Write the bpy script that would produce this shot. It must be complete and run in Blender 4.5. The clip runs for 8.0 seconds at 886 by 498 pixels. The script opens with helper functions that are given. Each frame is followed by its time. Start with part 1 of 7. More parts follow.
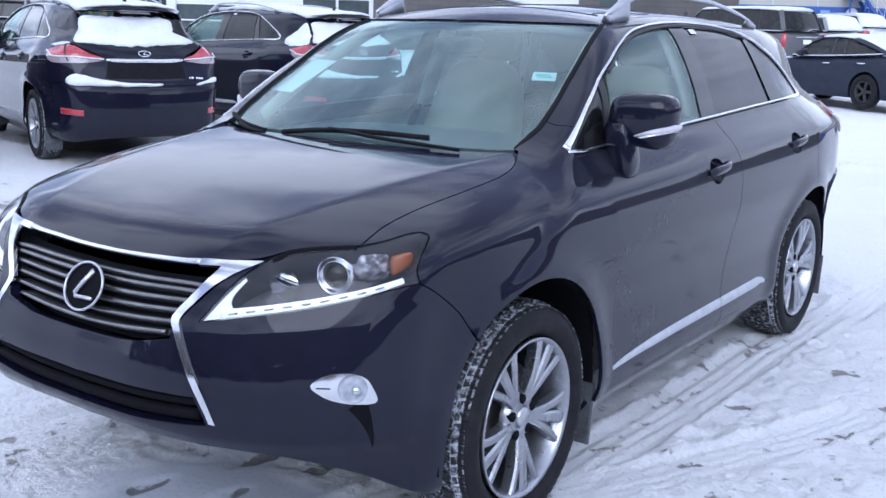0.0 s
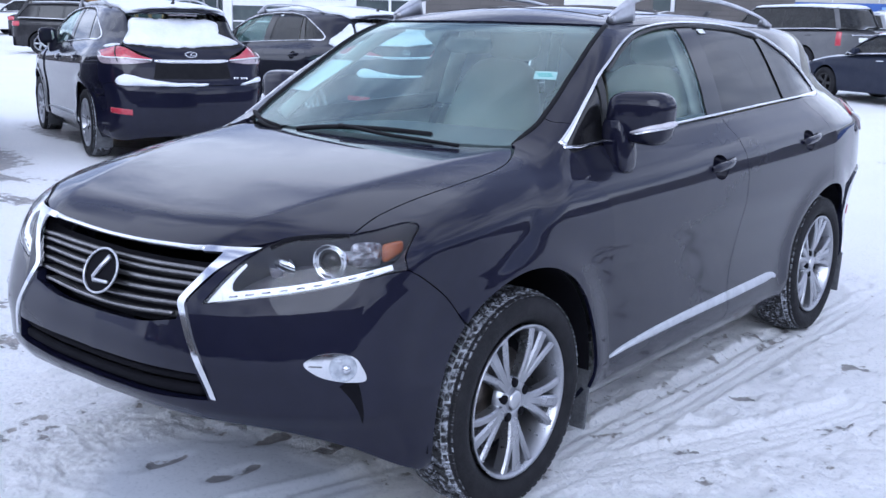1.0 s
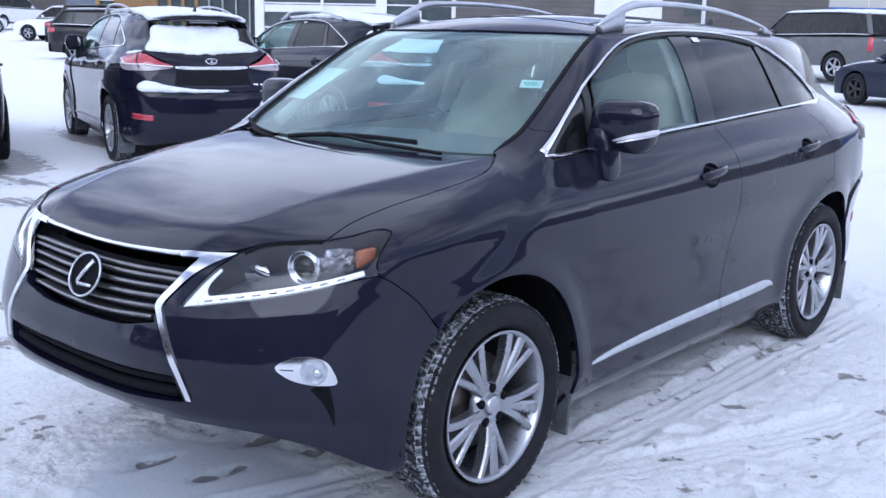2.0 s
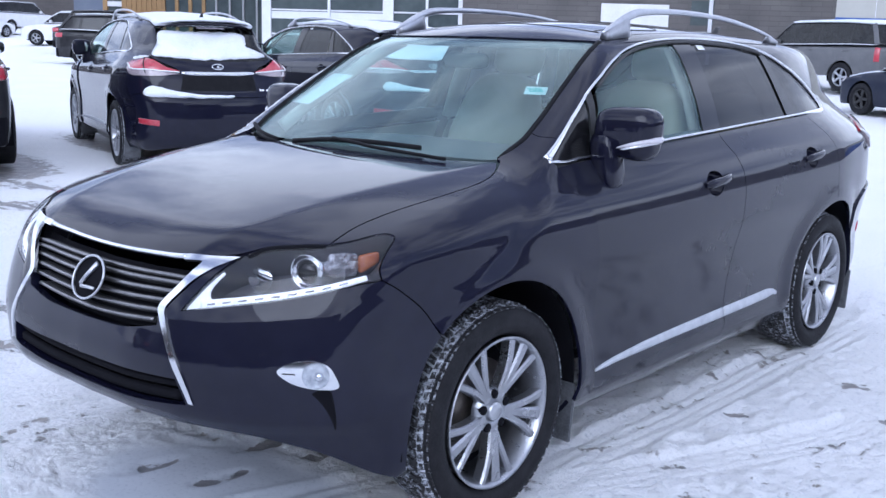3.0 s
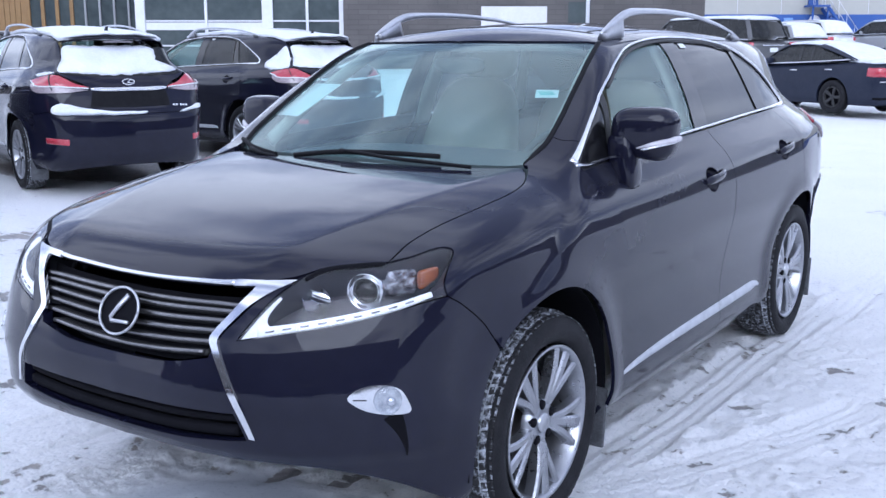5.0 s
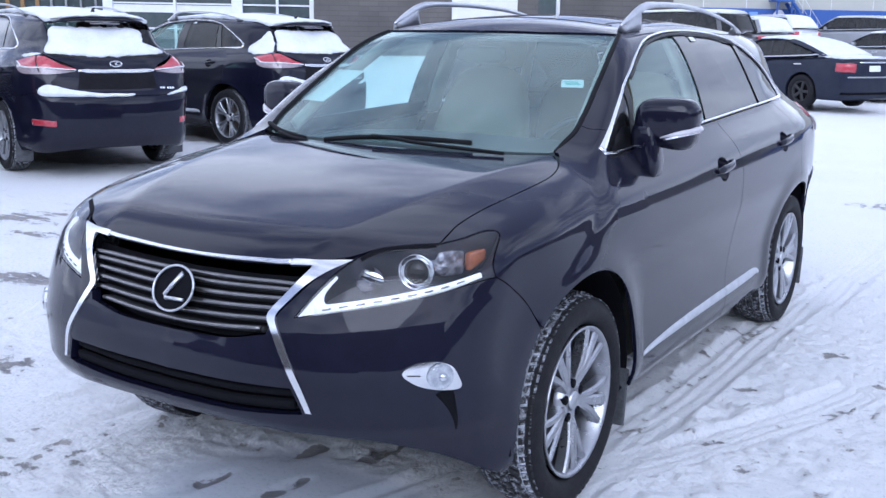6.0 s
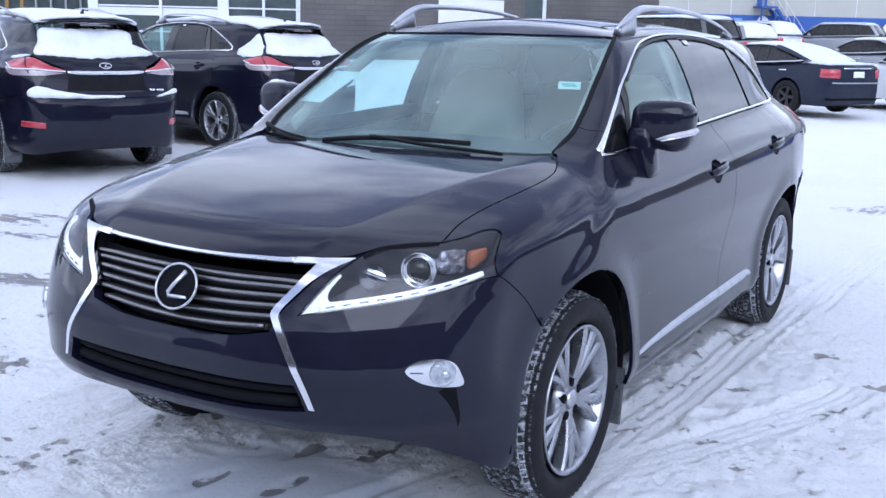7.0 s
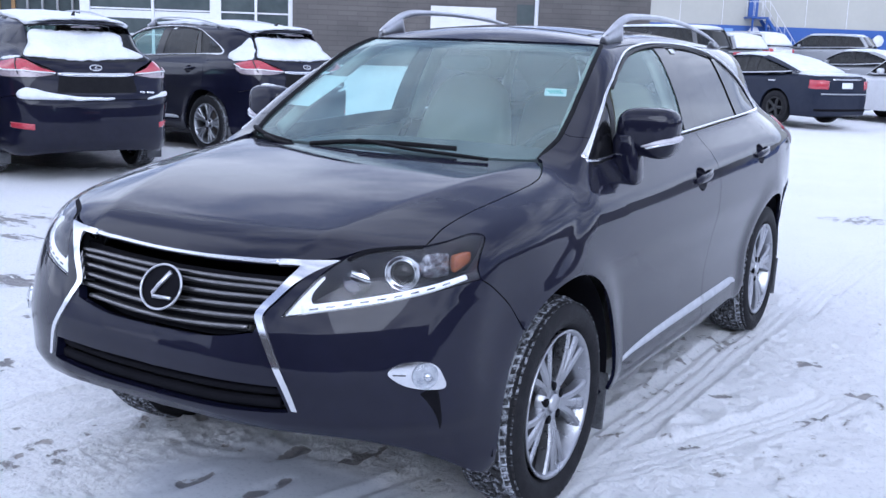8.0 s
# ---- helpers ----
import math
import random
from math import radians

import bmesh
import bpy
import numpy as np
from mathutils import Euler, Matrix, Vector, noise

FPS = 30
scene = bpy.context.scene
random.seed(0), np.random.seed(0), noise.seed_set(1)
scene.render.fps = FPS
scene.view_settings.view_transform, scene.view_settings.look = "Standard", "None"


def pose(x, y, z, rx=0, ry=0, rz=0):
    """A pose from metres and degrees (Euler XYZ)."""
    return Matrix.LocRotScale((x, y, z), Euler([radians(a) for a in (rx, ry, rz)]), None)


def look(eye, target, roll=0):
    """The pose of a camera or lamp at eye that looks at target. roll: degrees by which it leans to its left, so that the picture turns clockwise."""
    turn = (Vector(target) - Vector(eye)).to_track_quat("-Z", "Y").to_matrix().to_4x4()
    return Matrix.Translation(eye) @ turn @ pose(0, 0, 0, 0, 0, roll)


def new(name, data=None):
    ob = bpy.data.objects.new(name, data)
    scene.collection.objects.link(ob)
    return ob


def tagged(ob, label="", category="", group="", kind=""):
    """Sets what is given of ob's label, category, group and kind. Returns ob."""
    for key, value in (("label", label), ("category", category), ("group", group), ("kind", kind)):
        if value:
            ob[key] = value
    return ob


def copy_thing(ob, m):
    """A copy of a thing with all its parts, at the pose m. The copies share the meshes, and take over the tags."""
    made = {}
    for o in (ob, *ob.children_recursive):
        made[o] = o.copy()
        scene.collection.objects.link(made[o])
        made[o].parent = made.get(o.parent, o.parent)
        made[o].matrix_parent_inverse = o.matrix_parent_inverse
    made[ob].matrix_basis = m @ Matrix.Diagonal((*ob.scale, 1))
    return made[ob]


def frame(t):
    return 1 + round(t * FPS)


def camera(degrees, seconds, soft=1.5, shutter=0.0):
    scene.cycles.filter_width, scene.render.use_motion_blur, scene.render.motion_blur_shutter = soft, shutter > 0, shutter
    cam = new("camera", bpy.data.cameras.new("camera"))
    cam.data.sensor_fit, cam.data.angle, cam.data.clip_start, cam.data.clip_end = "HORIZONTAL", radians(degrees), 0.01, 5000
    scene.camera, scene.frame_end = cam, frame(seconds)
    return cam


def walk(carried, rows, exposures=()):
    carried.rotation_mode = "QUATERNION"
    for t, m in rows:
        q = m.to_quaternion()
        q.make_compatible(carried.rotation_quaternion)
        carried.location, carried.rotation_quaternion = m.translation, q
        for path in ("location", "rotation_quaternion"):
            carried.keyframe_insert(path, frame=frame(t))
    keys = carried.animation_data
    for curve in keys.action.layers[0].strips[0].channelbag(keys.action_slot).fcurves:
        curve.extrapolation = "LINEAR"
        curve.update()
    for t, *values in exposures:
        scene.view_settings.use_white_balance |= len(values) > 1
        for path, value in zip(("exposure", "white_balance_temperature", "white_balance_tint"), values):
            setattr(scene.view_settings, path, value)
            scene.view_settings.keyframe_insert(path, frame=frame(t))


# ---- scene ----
cam = camera(47.4, 8.0)
PATH = [
    (0, (2.384, -2.562, 1.54), (1.244, -0.975, 1.112), 1.6),
    (0.5, (2.499, -2.556, 1.543), (1.314, -0.997, 1.133), 0.9),
    (1, (2.633, -2.582, 1.55), (1.407, -1.062, 1.119), 1.3),
    (1.5, (2.743, -2.514, 1.555), (1.467, -1.033, 1.132), 1.0),
    (2.8, (2.813, -2.501, 1.585), (1.537, -1.02, 1.167), 1.6),
    (3, (2.803, -2.502, 1.562), (1.516, -1.027, 1.154), 1.6),
    (3.5, (2.703, -2.608, 1.555), (1.434, -1.109, 1.175), 1.7),
    (4, (2.618, -2.652, 1.551), (1.343, -1.157, 1.179), 1.4),
    (4.5, (2.48, -2.651, 1.551), (1.331, -1.065, 1.149), 0.6),
    (4.7, (2.417, -2.672, 1.553), (1.286, -1.069, 1.165), 0.1),
    (5.8, (2.209, -2.925, 1.556), (1.173, -1.27, 1.121), 0.8),
    (6, (2.192, -2.96, 1.558), (1.155, -1.302, 1.141), 1.0),
    (6.5, (2.173, -3.004, 1.552), (1.167, -1.323, 1.148), 1.2),
    (7, (2.165, -3.011, 1.546), (1.152, -1.335, 1.138), 1.3),
    (7.5, (2.178, -3.019, 1.543), (1.165, -1.338, 1.154), 2.0),
    (8, (2.193, -3.021, 1.543), (1.195, -1.333, 1.148), 2.0),
]
walk(cam, [(t, look(eye, target, roll)) for t, eye, target, roll in PATH], [(0, 0.52, 5520, 12), (8, 0.52, 5520, 12)])

# ---------------- sky and sun ----------------
SUN_UP, SUN_ROUND = radians(32), radians(145)
world = bpy.data.worlds.new("world")
scene.world = world
world.use_nodes = True
wn = world.node_tree
wn.nodes.clear()
w_out = wn.nodes.new("ShaderNodeOutputWorld")
w_bg = wn.nodes.new("ShaderNodeBackground")
w_sky = wn.nodes.new("ShaderNodeTexSky")
w_sky.sky_type = "NISHITA"
w_sky.sun_disc = False
w_sky.sun_elevation, w_sky.sun_rotation = SUN_UP, SUN_ROUND
w_sky.air_density, w_sky.dust_density = 1.0, 2.0
# cloud cover over the sky, in long soft streaks
w_co = wn.nodes.new("ShaderNodeTexCoord")
w_map = wn.nodes.new("ShaderNodeMapping")
w_map.inputs["Scale"].default_value = (1.3, 2.4, 4.0)
w_no = wn.nodes.new("ShaderNodeTexNoise")
w_no.inputs["Scale"].default_value, w_no.inputs["Detail"].default_value, w_no.inputs["Roughness"].default_value = 1.5, 6.0, 0.55
w_ramp = wn.nodes.new("ShaderNodeValToRGB")
w_ramp.color_ramp.elements[0].position, w_ramp.color_ramp.elements[0].color = 0.41, (2.55, 2.75, 3.8, 1)
w_ramp.color_ramp.elements[1].position, w_ramp.color_ramp.elements[1].color = 0.60, (9.5, 9.5, 10.1, 1)
w_mix = wn.nodes.new("ShaderNodeMix")
w_mix.data_type = "RGBA"
w_mix.inputs[0].default_value = 0.85
wn.links.new(w_co.outputs["Generated"], w_map.inputs["Vector"])
wn.links.new(w_map.outputs[0], w_no.inputs["Vector"])
wn.links.new(w_no.outputs[0], w_ramp.inputs[0])
wn.links.new(w_sky.outputs[0], w_mix.inputs[6])
wn.links.new(w_ramp.outputs[0], w_mix.inputs[7])
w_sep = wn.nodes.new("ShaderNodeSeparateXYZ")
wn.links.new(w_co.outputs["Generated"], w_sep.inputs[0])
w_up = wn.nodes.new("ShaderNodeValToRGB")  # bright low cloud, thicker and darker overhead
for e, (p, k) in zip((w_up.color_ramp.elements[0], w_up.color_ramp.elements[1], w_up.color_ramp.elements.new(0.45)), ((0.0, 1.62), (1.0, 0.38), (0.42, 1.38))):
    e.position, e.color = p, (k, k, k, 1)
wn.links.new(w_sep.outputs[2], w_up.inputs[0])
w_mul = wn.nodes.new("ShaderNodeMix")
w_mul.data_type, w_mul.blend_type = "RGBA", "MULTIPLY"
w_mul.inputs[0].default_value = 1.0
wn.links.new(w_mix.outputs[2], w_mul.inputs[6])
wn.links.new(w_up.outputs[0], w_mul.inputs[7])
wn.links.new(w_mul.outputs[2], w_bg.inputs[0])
w_bg.inputs[1].default_value = 0.110
wn.links.new(w_bg.outputs[0], w_out.inputs[0])
sun = new("sun", bpy.data.lights.new("sun", "SUN"))
sun.data.energy, sun.data.angle, sun.data.color = 0.80, radians(40), (0.92, 0.95, 1.0)
sun.matrix_world = look((0, 0, 20), Vector((0, 0, 20)) - Vector((math.sin(SUN_ROUND) * math.cos(SUN_UP), math.cos(SUN_ROUND) * math.cos(SUN_UP), math.sin(SUN_UP))))


# ---------------- materials ----------------
def shader(name):
    m = bpy.data.materials.new(name)
    m.use_nodes = True
    nt = m.node_tree
    nt.nodes.clear()
    out = nt.nodes.new("ShaderNodeOutputMaterial")
    return m, nt, out


def node(nt, kind, **vals):
    n = nt.nodes.new(kind)
    for k, v in vals.items():
        if k in n.inputs:
            n.inputs[k].default_value = v
    return n


def ramp(nt, src, stops):
    r = nt.nodes.new("ShaderNodeValToRGB")
    while len(r.color_ramp.elements) < len(stops):
        r.color_ramp.elements.new(0.5)
    for e, (p, c) in zip(r.color_ramp.elements, stops):
        e.position, e.color = p, (*c, 1) if len(c) == 3 else c
    nt.links.new(src, r.inputs[0])
    return r


def surface(name, base, rough=0.5, metal=0.0, coat=0.0, coat_rough=0.05, second=None, scale=8.0, spread=(0.35, 0.65),
            bump=0.0, bump_scale=60.0, rough2=None, spec=0.5, emit=None, strength=0.0, coat_ior=1.5):
    """A principled surface; second: a colour mixed in by two scales of noise."""
    m, nt, out = shader(name)
    p = nt.nodes.new("ShaderNodeBsdfPrincipled")
    p.inputs["Base Color"].default_value = (*base, 1)
    p.inputs["Roughness"].default_value = rough
    p.inputs["Metallic"].default_value = metal
    p.inputs["Coat Weight"].default_value = coat
    p.inputs["Coat Roughness"].default_value = coat_rough
    p.inputs["Specular IOR Level"].default_value = spec
    p.inputs["Coat IOR"].default_value = coat_ior
    if emit:
        p.inputs["Emission Color"].default_value = (*emit, 1)
        p.inputs["Emission Strength"].default_value = strength
    geo = nt.nodes.new("ShaderNodeTexCoord")
    if second:
        a = node(nt, "ShaderNodeTexNoise", Scale=scale, Detail=6.0, Roughness=0.62)
        b = node(nt, "ShaderNodeTexNoise", Scale=scale * 9, Detail=3.0)
        nt.links.new(geo.outputs["Object"], a.inputs["Vector"])
        nt.links.new(geo.outputs["Object"], b.inputs["Vector"])
        mx = nt.nodes.new("ShaderNodeMix")
        mx.inputs[0].default_value = 0.3
        nt.links.new(a.outputs[0], mx.inputs[2])
        nt.links.new(b.outputs[0], mx.inputs[3])
        r = ramp(nt, mx.outputs[0], [(spread[0], base), (spread[1], second)])
        nt.links.new(r.outputs[0], p.inputs["Base Color"])
        if rough2 is not None:
            r2 = ramp(nt, mx.outputs[0], [(spread[0], (rough,) * 3), (spread[1], (rough2,) * 3)])
            nt.links.new(r2.outputs[0], p.inputs["Roughness"])
    if bump:
        c = node(nt, "ShaderNodeTexNoise", Scale=bump_scale, Detail=5.0)
        nt.links.new(geo.outputs["Object"], c.inputs["Vector"])
        bp = node(nt, "ShaderNodeBump", Strength=bump, Distance=0.01)
        nt.links.new(c.outputs[0], bp.inputs["Height"])
        nt.links.new(bp.outputs[0], p.inputs["Normal"])
    nt.links.new(p.outputs[0], out.inputs[0])
    return m


def glass(name, tint, rough=0.0, gloss=(1, 1, 1), film=0.0, ior=1.52, film_tint=(0.55, 0.58, 0.60)):
    """Thin glass: tinted see-through with a gloss that grows towards grazing, and a faint film of dust and painted
    haze.
    """
    m, nt, out = shader(name)
    tr = node(nt, "ShaderNodeBsdfTransparent", Color=(*tint, 1))
    gl = node(nt, "ShaderNodeBsdfGlossy", Color=(*gloss, 1), Roughness=rough)
    # gloss by the angle of view: head-on it is f0, and it grows with the fifth power
    f0 = ((ior - 1) / (ior + 1)) ** 2
    lw = node(nt, "ShaderNodeLayerWeight", Blend=0.5)
    pw = nt.nodes.new("ShaderNodeMath")
    pw.operation = "POWER"
    pw.inputs[1].default_value = 5.0
    fr = nt.nodes.new("ShaderNodeMath")
    fr.operation = "MULTIPLY_ADD"
    fr.inputs[1].default_value, fr.inputs[2].default_value = 1 - f0, f0
    nt.links.new(lw.outputs["Facing"], pw.inputs[0])
    nt.links.new(pw.outputs[0], fr.inputs[0])
    mx = nt.nodes.new("ShaderNodeMixShader")
    nt.links.new(fr.outputs[0], mx.inputs[0])
    nt.links.new(tr.outputs[0], mx.inputs[1])
    nt.links.new(gl.outputs[0], mx.inputs[2])
    last = mx
    if film:
        geo = nt.nodes.new("ShaderNodeTexCoord")
        n = node(nt, "ShaderNodeTexNoise", Scale=5.0, Detail=7.0, Roughness=0.7)
        nt.links.new(geo.outputs["Object"], n.inputs["Vector"])
        r = ramp(nt, n.outputs[0], [(0.3, (film * 0.4,) * 3), (0.75, (film * 1.5,) * 3)])
        # the diffuse film lightens the pane, standing in for reflected sky haze too
        df = node(nt, "ShaderNodeBsdfDiffuse", Color=(*film_tint, 1))
        m2 = nt.nodes.new("ShaderNodeMixShader")
        nt.links.new(r.outputs[0], m2.inputs[0])
        nt.links.new(mx.outputs[0], m2.inputs[1])
        nt.links.new(df.outputs[0], m2.inputs[2])
        last = m2
    nt.links.new(last.outputs[0], out.inputs[0])
    return m


PAINT = surface("black_car_paint", (0.0046, 0.0050, 0.0150), 0.45, 0.0, 1.0, 0.02, second=(0.0088, 0.0094, 0.0235), scale=2.2, spread=(0.42, 0.8), rough2=0.6, spec=0.06, coat_ior=1.38)
SALTED = surface("black_car_paint_with_salt_film", (0.0058, 0.0064, 0.0155), 0.5, 0.0, 1.0, 0.085, second=(0.0120, 0.0130, 0.0245), scale=3.0, spread=(0.40, 0.75), rough2=0.65, spec=0.08, coat_ior=1.38)
PLASTIC = surface("black_trim_plastic", (0.012, 0.012, 0.013), 0.55, second=(0.03, 0.03, 0.032), scale=12, bump=0.15, bump_scale=300)
GLOSSBLACK = surface("gloss_black_trim", (0.004, 0.004, 0.005), 0.12, second=(0.010, 0.010, 0.011), scale=9)
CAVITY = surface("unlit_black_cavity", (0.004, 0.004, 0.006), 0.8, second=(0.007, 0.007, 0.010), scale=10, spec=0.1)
CHROME = surface("chrome", (0.78, 0.79, 0.81), 0.06, 1.0, second=(0.70, 0.71, 0.74), scale=10, rough2=0.14)
WIPERBLACK = surface("black_wiper_rubber", (0.007, 0.007, 0.009), 0.65, second=(0.014, 0.014, 0.016), scale=20, spec=0.12)
FLAP = surface("salt_caked_mud_flap", (0.05, 0.053, 0.06), 0.6, second=(0.14, 0.145, 0.16), scale=14, spread=(0.4, 0.7), bump=0.2, bump_scale=80)
SATIN = surface("satin_silver", (0.62, 0.63, 0.66), 0.33, 1.0, second=(0.52, 0.53, 0.56), scale=8, rough2=0.45)
SLAT = surface("dark_chrome_slat", (0.27, 0.265, 0.27), 0.30, 1.0, second=(0.20, 0.195, 0.20), scale=20, rough2=0.45)
RUBBER = surface("tyre_rubber", (0.009, 0.009, 0.011), 0.62, second=(0.020, 0.020, 0.023), scale=18, bump=0.25, bump_scale=180, spec=0.16)
TREAD = surface("tyre_tread_with_packed_snow", (0.016, 0.016, 0.018), 0.75, second=(0.55, 0.58, 0.65), scale=46, spread=(0.50, 0.64), bump=0.4, bump_scale=120)
GROOVESNOW = surface("snow_packed_in_grooves", (0.60, 0.63, 0.69), 0.75, second=(0.04, 0.04, 0.045), scale=30, spread=(0.46, 0.62), bump=0.5, bump_scale=150)
ALLOY = surface("machined_alloy", (0.44, 0.45, 0.48), 0.24, 0.92, second=(0.36, 0.37, 0.40), scale=9, rough2=0.38, bump=0.05, bump_scale=90)
DISC = surface("brake_disc_iron", (0.10, 0.095, 0.09), 0.45, 0.8, second=(0.20, 0.17, 0.15), scale=20)
WINDSCREEN = glass("windscreen_glass", (0.68, 0.89, 0.86), gloss=(0.88, 1.0, 0.98), film=0.12, ior=2.05, film_tint=(0.40, 0.56, 0.57))
SIDEGLASS = glass("side_glass", (0.80, 0.96, 0.93), gloss=(0.88, 1.0, 0.98), film=0.075, ior=1.65, film_tint=(0.36, 0.56, 0.55))
FROSTED = surface("frosted_satin_moulding", (0.60, 0.62, 0.66), 0.62, 0.25, second=(0.42, 0.44, 0.48), scale=22, spread=(0.35, 0.7), bump=0.25, bump_scale=160)
PRIVACY = glass("privacy_glass", (0.03, 0.03, 0.038), film=0.035, ior=1.38)
LENSGLASS = glass("lamp_lens", (0.92, 0.93, 0.95), film=0.0, ior=1.45)
REFLECTOR = surface("lamp_reflector", (0.80, 0.81, 0.84), 0.12, 1.0, second=(0.55, 0.56, 0.6), scale=40)
LAMPBODY = surface("lamp_housing_black", (0.034, 0.035, 0.048), 0.35, second=(0.055, 0.056, 0.072), scale=15)
DRL = surface("daytime_running_strip", (0.85, 0.86, 0.9), 0.3, second=(0.6, 0.62, 0.66), scale=60, emit=(0.92, 0.95, 1.0), strength=0.28)
AMBER = surface("amber_lens", (0.44, 0.15, 0.055), 0.2, coat=1.0, second=(0.24, 0.06, 0.025), scale=60)
RED = surface("red_lamp_lens", (0.50, 0.05, 0.075), 0.15, coat=1.0, second=(0.34, 0.026, 0.042), scale=40)
CLEARLENS = surface("clear_lamp_lens", (0.62, 0.60, 0.64), 0.15, coat=1.0, second=(0.40, 0.38, 0.42), scale=50)
LEATHER = surface("beige_leather", (0.28, 0.26, 0.20), 0.55, second=(0.22, 0.20, 0.155), scale=10, bump=0.12, bump_scale=220)
CABIN = surface("dark_cabin_trim", (0.045, 0.046, 0.05), 0.7, second=(0.07, 0.07, 0.074), scale=14, bump=0.1, bump_scale=250)
CABINLIGHT = surface("pale_cabin_lining", (0.42, 0.40, 0.36), 0.8, second=(0.36, 0.34, 0.31), scale=14)
PAPER = surface("white_paper", (0.80, 0.82, 0.82), 0.7, second=(0.70, 0.73, 0.74), scale=20)
TEAL = surface("teal_print", (0.20, 0.52, 0.50), 0.7, second=(0.30, 0.60, 0.57), scale=40)
SNOWCAP = surface("fresh_snow_on_car", (0.82, 0.84, 0.88), 0.75, second=(0.70, 0.73, 0.79), scale=6, bump=0.5, bump_scale=30)

TAILCLEAR = surface("clear_tail_lens", (0.40, 0.34, 0.36), 0.15, coat=1.0, second=(0.24, 0.20, 0.22), scale=50)
SMOKED = surface("smoked_lamp_lens", (0.20, 0.18, 0.20), 0.15, coat=1.0, second=(0.10, 0.09, 0.11), scale=50)
FACET = surface("faceted_lamp_reflector", (0.60, 0.60, 0.63), 0.18, 0.9, second=(0.16, 0.15, 0.17), scale=45, spread=(0.44, 0.56), bump=0.8, bump_scale=120)
FOGGREY = surface("grey_fog_reflector", (0.58, 0.60, 0.63), 0.25, 0.15, second=(0.30, 0.32, 0.35), scale=26, spread=(0.42, 0.60), bump=0.25, bump_scale=60)

# ---------------- tools for shaped panels ----------------
def curve1(*pts):
    """A smooth curve through points (a, b), flat-tangent limited so that it does not overshoot."""
    xs, ys = np.array([p[0] for p in pts], float), np.array([p[1] for p in pts], float)
    d = np.diff(ys) / np.diff(xs)
    m = np.r_[d[0], np.where(d[1:] * d[:-1] > 0, 2 * d[1:] * d[:-1] / (d[1:] + d[:-1] + 1e-12), 0), d[-1]]

    def f(v):
        v = np.asarray(v, float)
        i = np.clip(np.searchsorted(xs, v) - 1, 0, len(xs) - 2)
        w = xs[i + 1] - xs[i]
        t = (v - xs[i]) / w
        tc = np.clip(t, 0, 1)
        h = (2 * tc**3 - 3 * tc**2 + 1) * ys[i] + (tc**3 - 2 * tc**2 + tc) * w * m[i] + (3 * tc**2 - 2 * tc**3) * ys[i + 1] + (tc**3 - tc**2) * w * m[i + 1]
        return h + np.where(t < 0, t * w * m[0], 0) + np.where(t > 1, (t - 1) * w * m[-1], 0)

    return f


def smax(a, b, k):
    h = np.clip(0.5 + 0.5 * (a - b) / k, 0, 1)
    return b + (a - b) * h + k * h * (1 - h)


def grad(g, p):
    e = 1e-4
    out = np.stack([(g(p + e * d) - g(p - e * d)) / (2 * e) for d in np.eye(3)], -1)
    return out


def onto(g, p, off=0.0):
    """Points moved along the slope of g onto its surface."""
    p = np.array(p, float).reshape(-1, 3)
    for _ in range(14):
        n = grad(g, p)
        p = p - np.clip((g(p) - off) / (n * n).sum(-1), -0.1, 0.1)[:, None] * n
    return p


def unit(v):
    v = np.asarray(v, float)
    return v / np.maximum(np.linalg.norm(v, axis=-1, keepdims=True), 1e-12)


def spline(pts, step=0.02, closed=False):
    """A Catmull-Rom curve through points, cut into even steps."""
    p = np.array(pts, float)
    if len(p) == 2 and not closed:
        n = max(2, int(np.linalg.norm(p[1] - p[0]) / step) + 1)
        return p[0] + (p[1] - p[0]) * np.linspace(0, 1, n)[:, None]
    q = np.vstack([p[-1], p, p[0], p[1]]) if closed else np.vstack([2 * p[0] - p[1], p, 2 * p[-1] - p[-2]])
    out = []
    for i in range(len(q) - 3):
        a, b, c, d = q[i : i + 4]
        t = np.linspace(0, 1, 24, endpoint=False)[:, None]
        out.append(0.5 * (2 * b + (c - a) * t + (2 * a - 5 * b + 4 * c - d) * t**2 + (3 * b - a - 3 * c + d) * t**3))
    out = np.vstack(out + [q[-2][None]])
    s = np.r_[0, np.cumsum(np.linalg.norm(np.diff(out, axis=0), axis=1))]
    n = max(3, int(s[-1] / step) + 1)
    at = np.linspace(0, s[-1], n)
    return np.stack([np.interp(at, s, out[:, k]) for k in range(p.shape[1])], -1)


def outline(*edges):
    """One closed outline from edges laid end to end."""
    out = [np.array(edges[0])]
    for e in edges[1:]:
        e = np.array(e)
        if np.linalg.norm(e[0] - out[-1][-1]) < 0.004:
            e = e[1:]
        out.append(e)
    p = np.vstack(out)
    keep = [0]
    for i in range(1, len(p)):
        if np.linalg.norm(p[i] - p[keep[-1]]) > 0.002:
            keep.append(i)
    p = p[keep]
    return p[:-1] if np.linalg.norm(p[0] - p[-1]) < 0.004 else p


def inside(poly, q):
    r = np.zeros(len(q), bool)
    a, b = poly, np.roll(poly, -1, 0)
    for (x0, y0), (x1, y1) in zip(a, b):
        c = (y0 > q[:, 1]) != (y1 > q[:, 1])
        r ^= c & (q[:, 0] < (x1 - x0) * (q[:, 1] - y0) / (y1 - y0 + 1e-15) + x0)
    return r


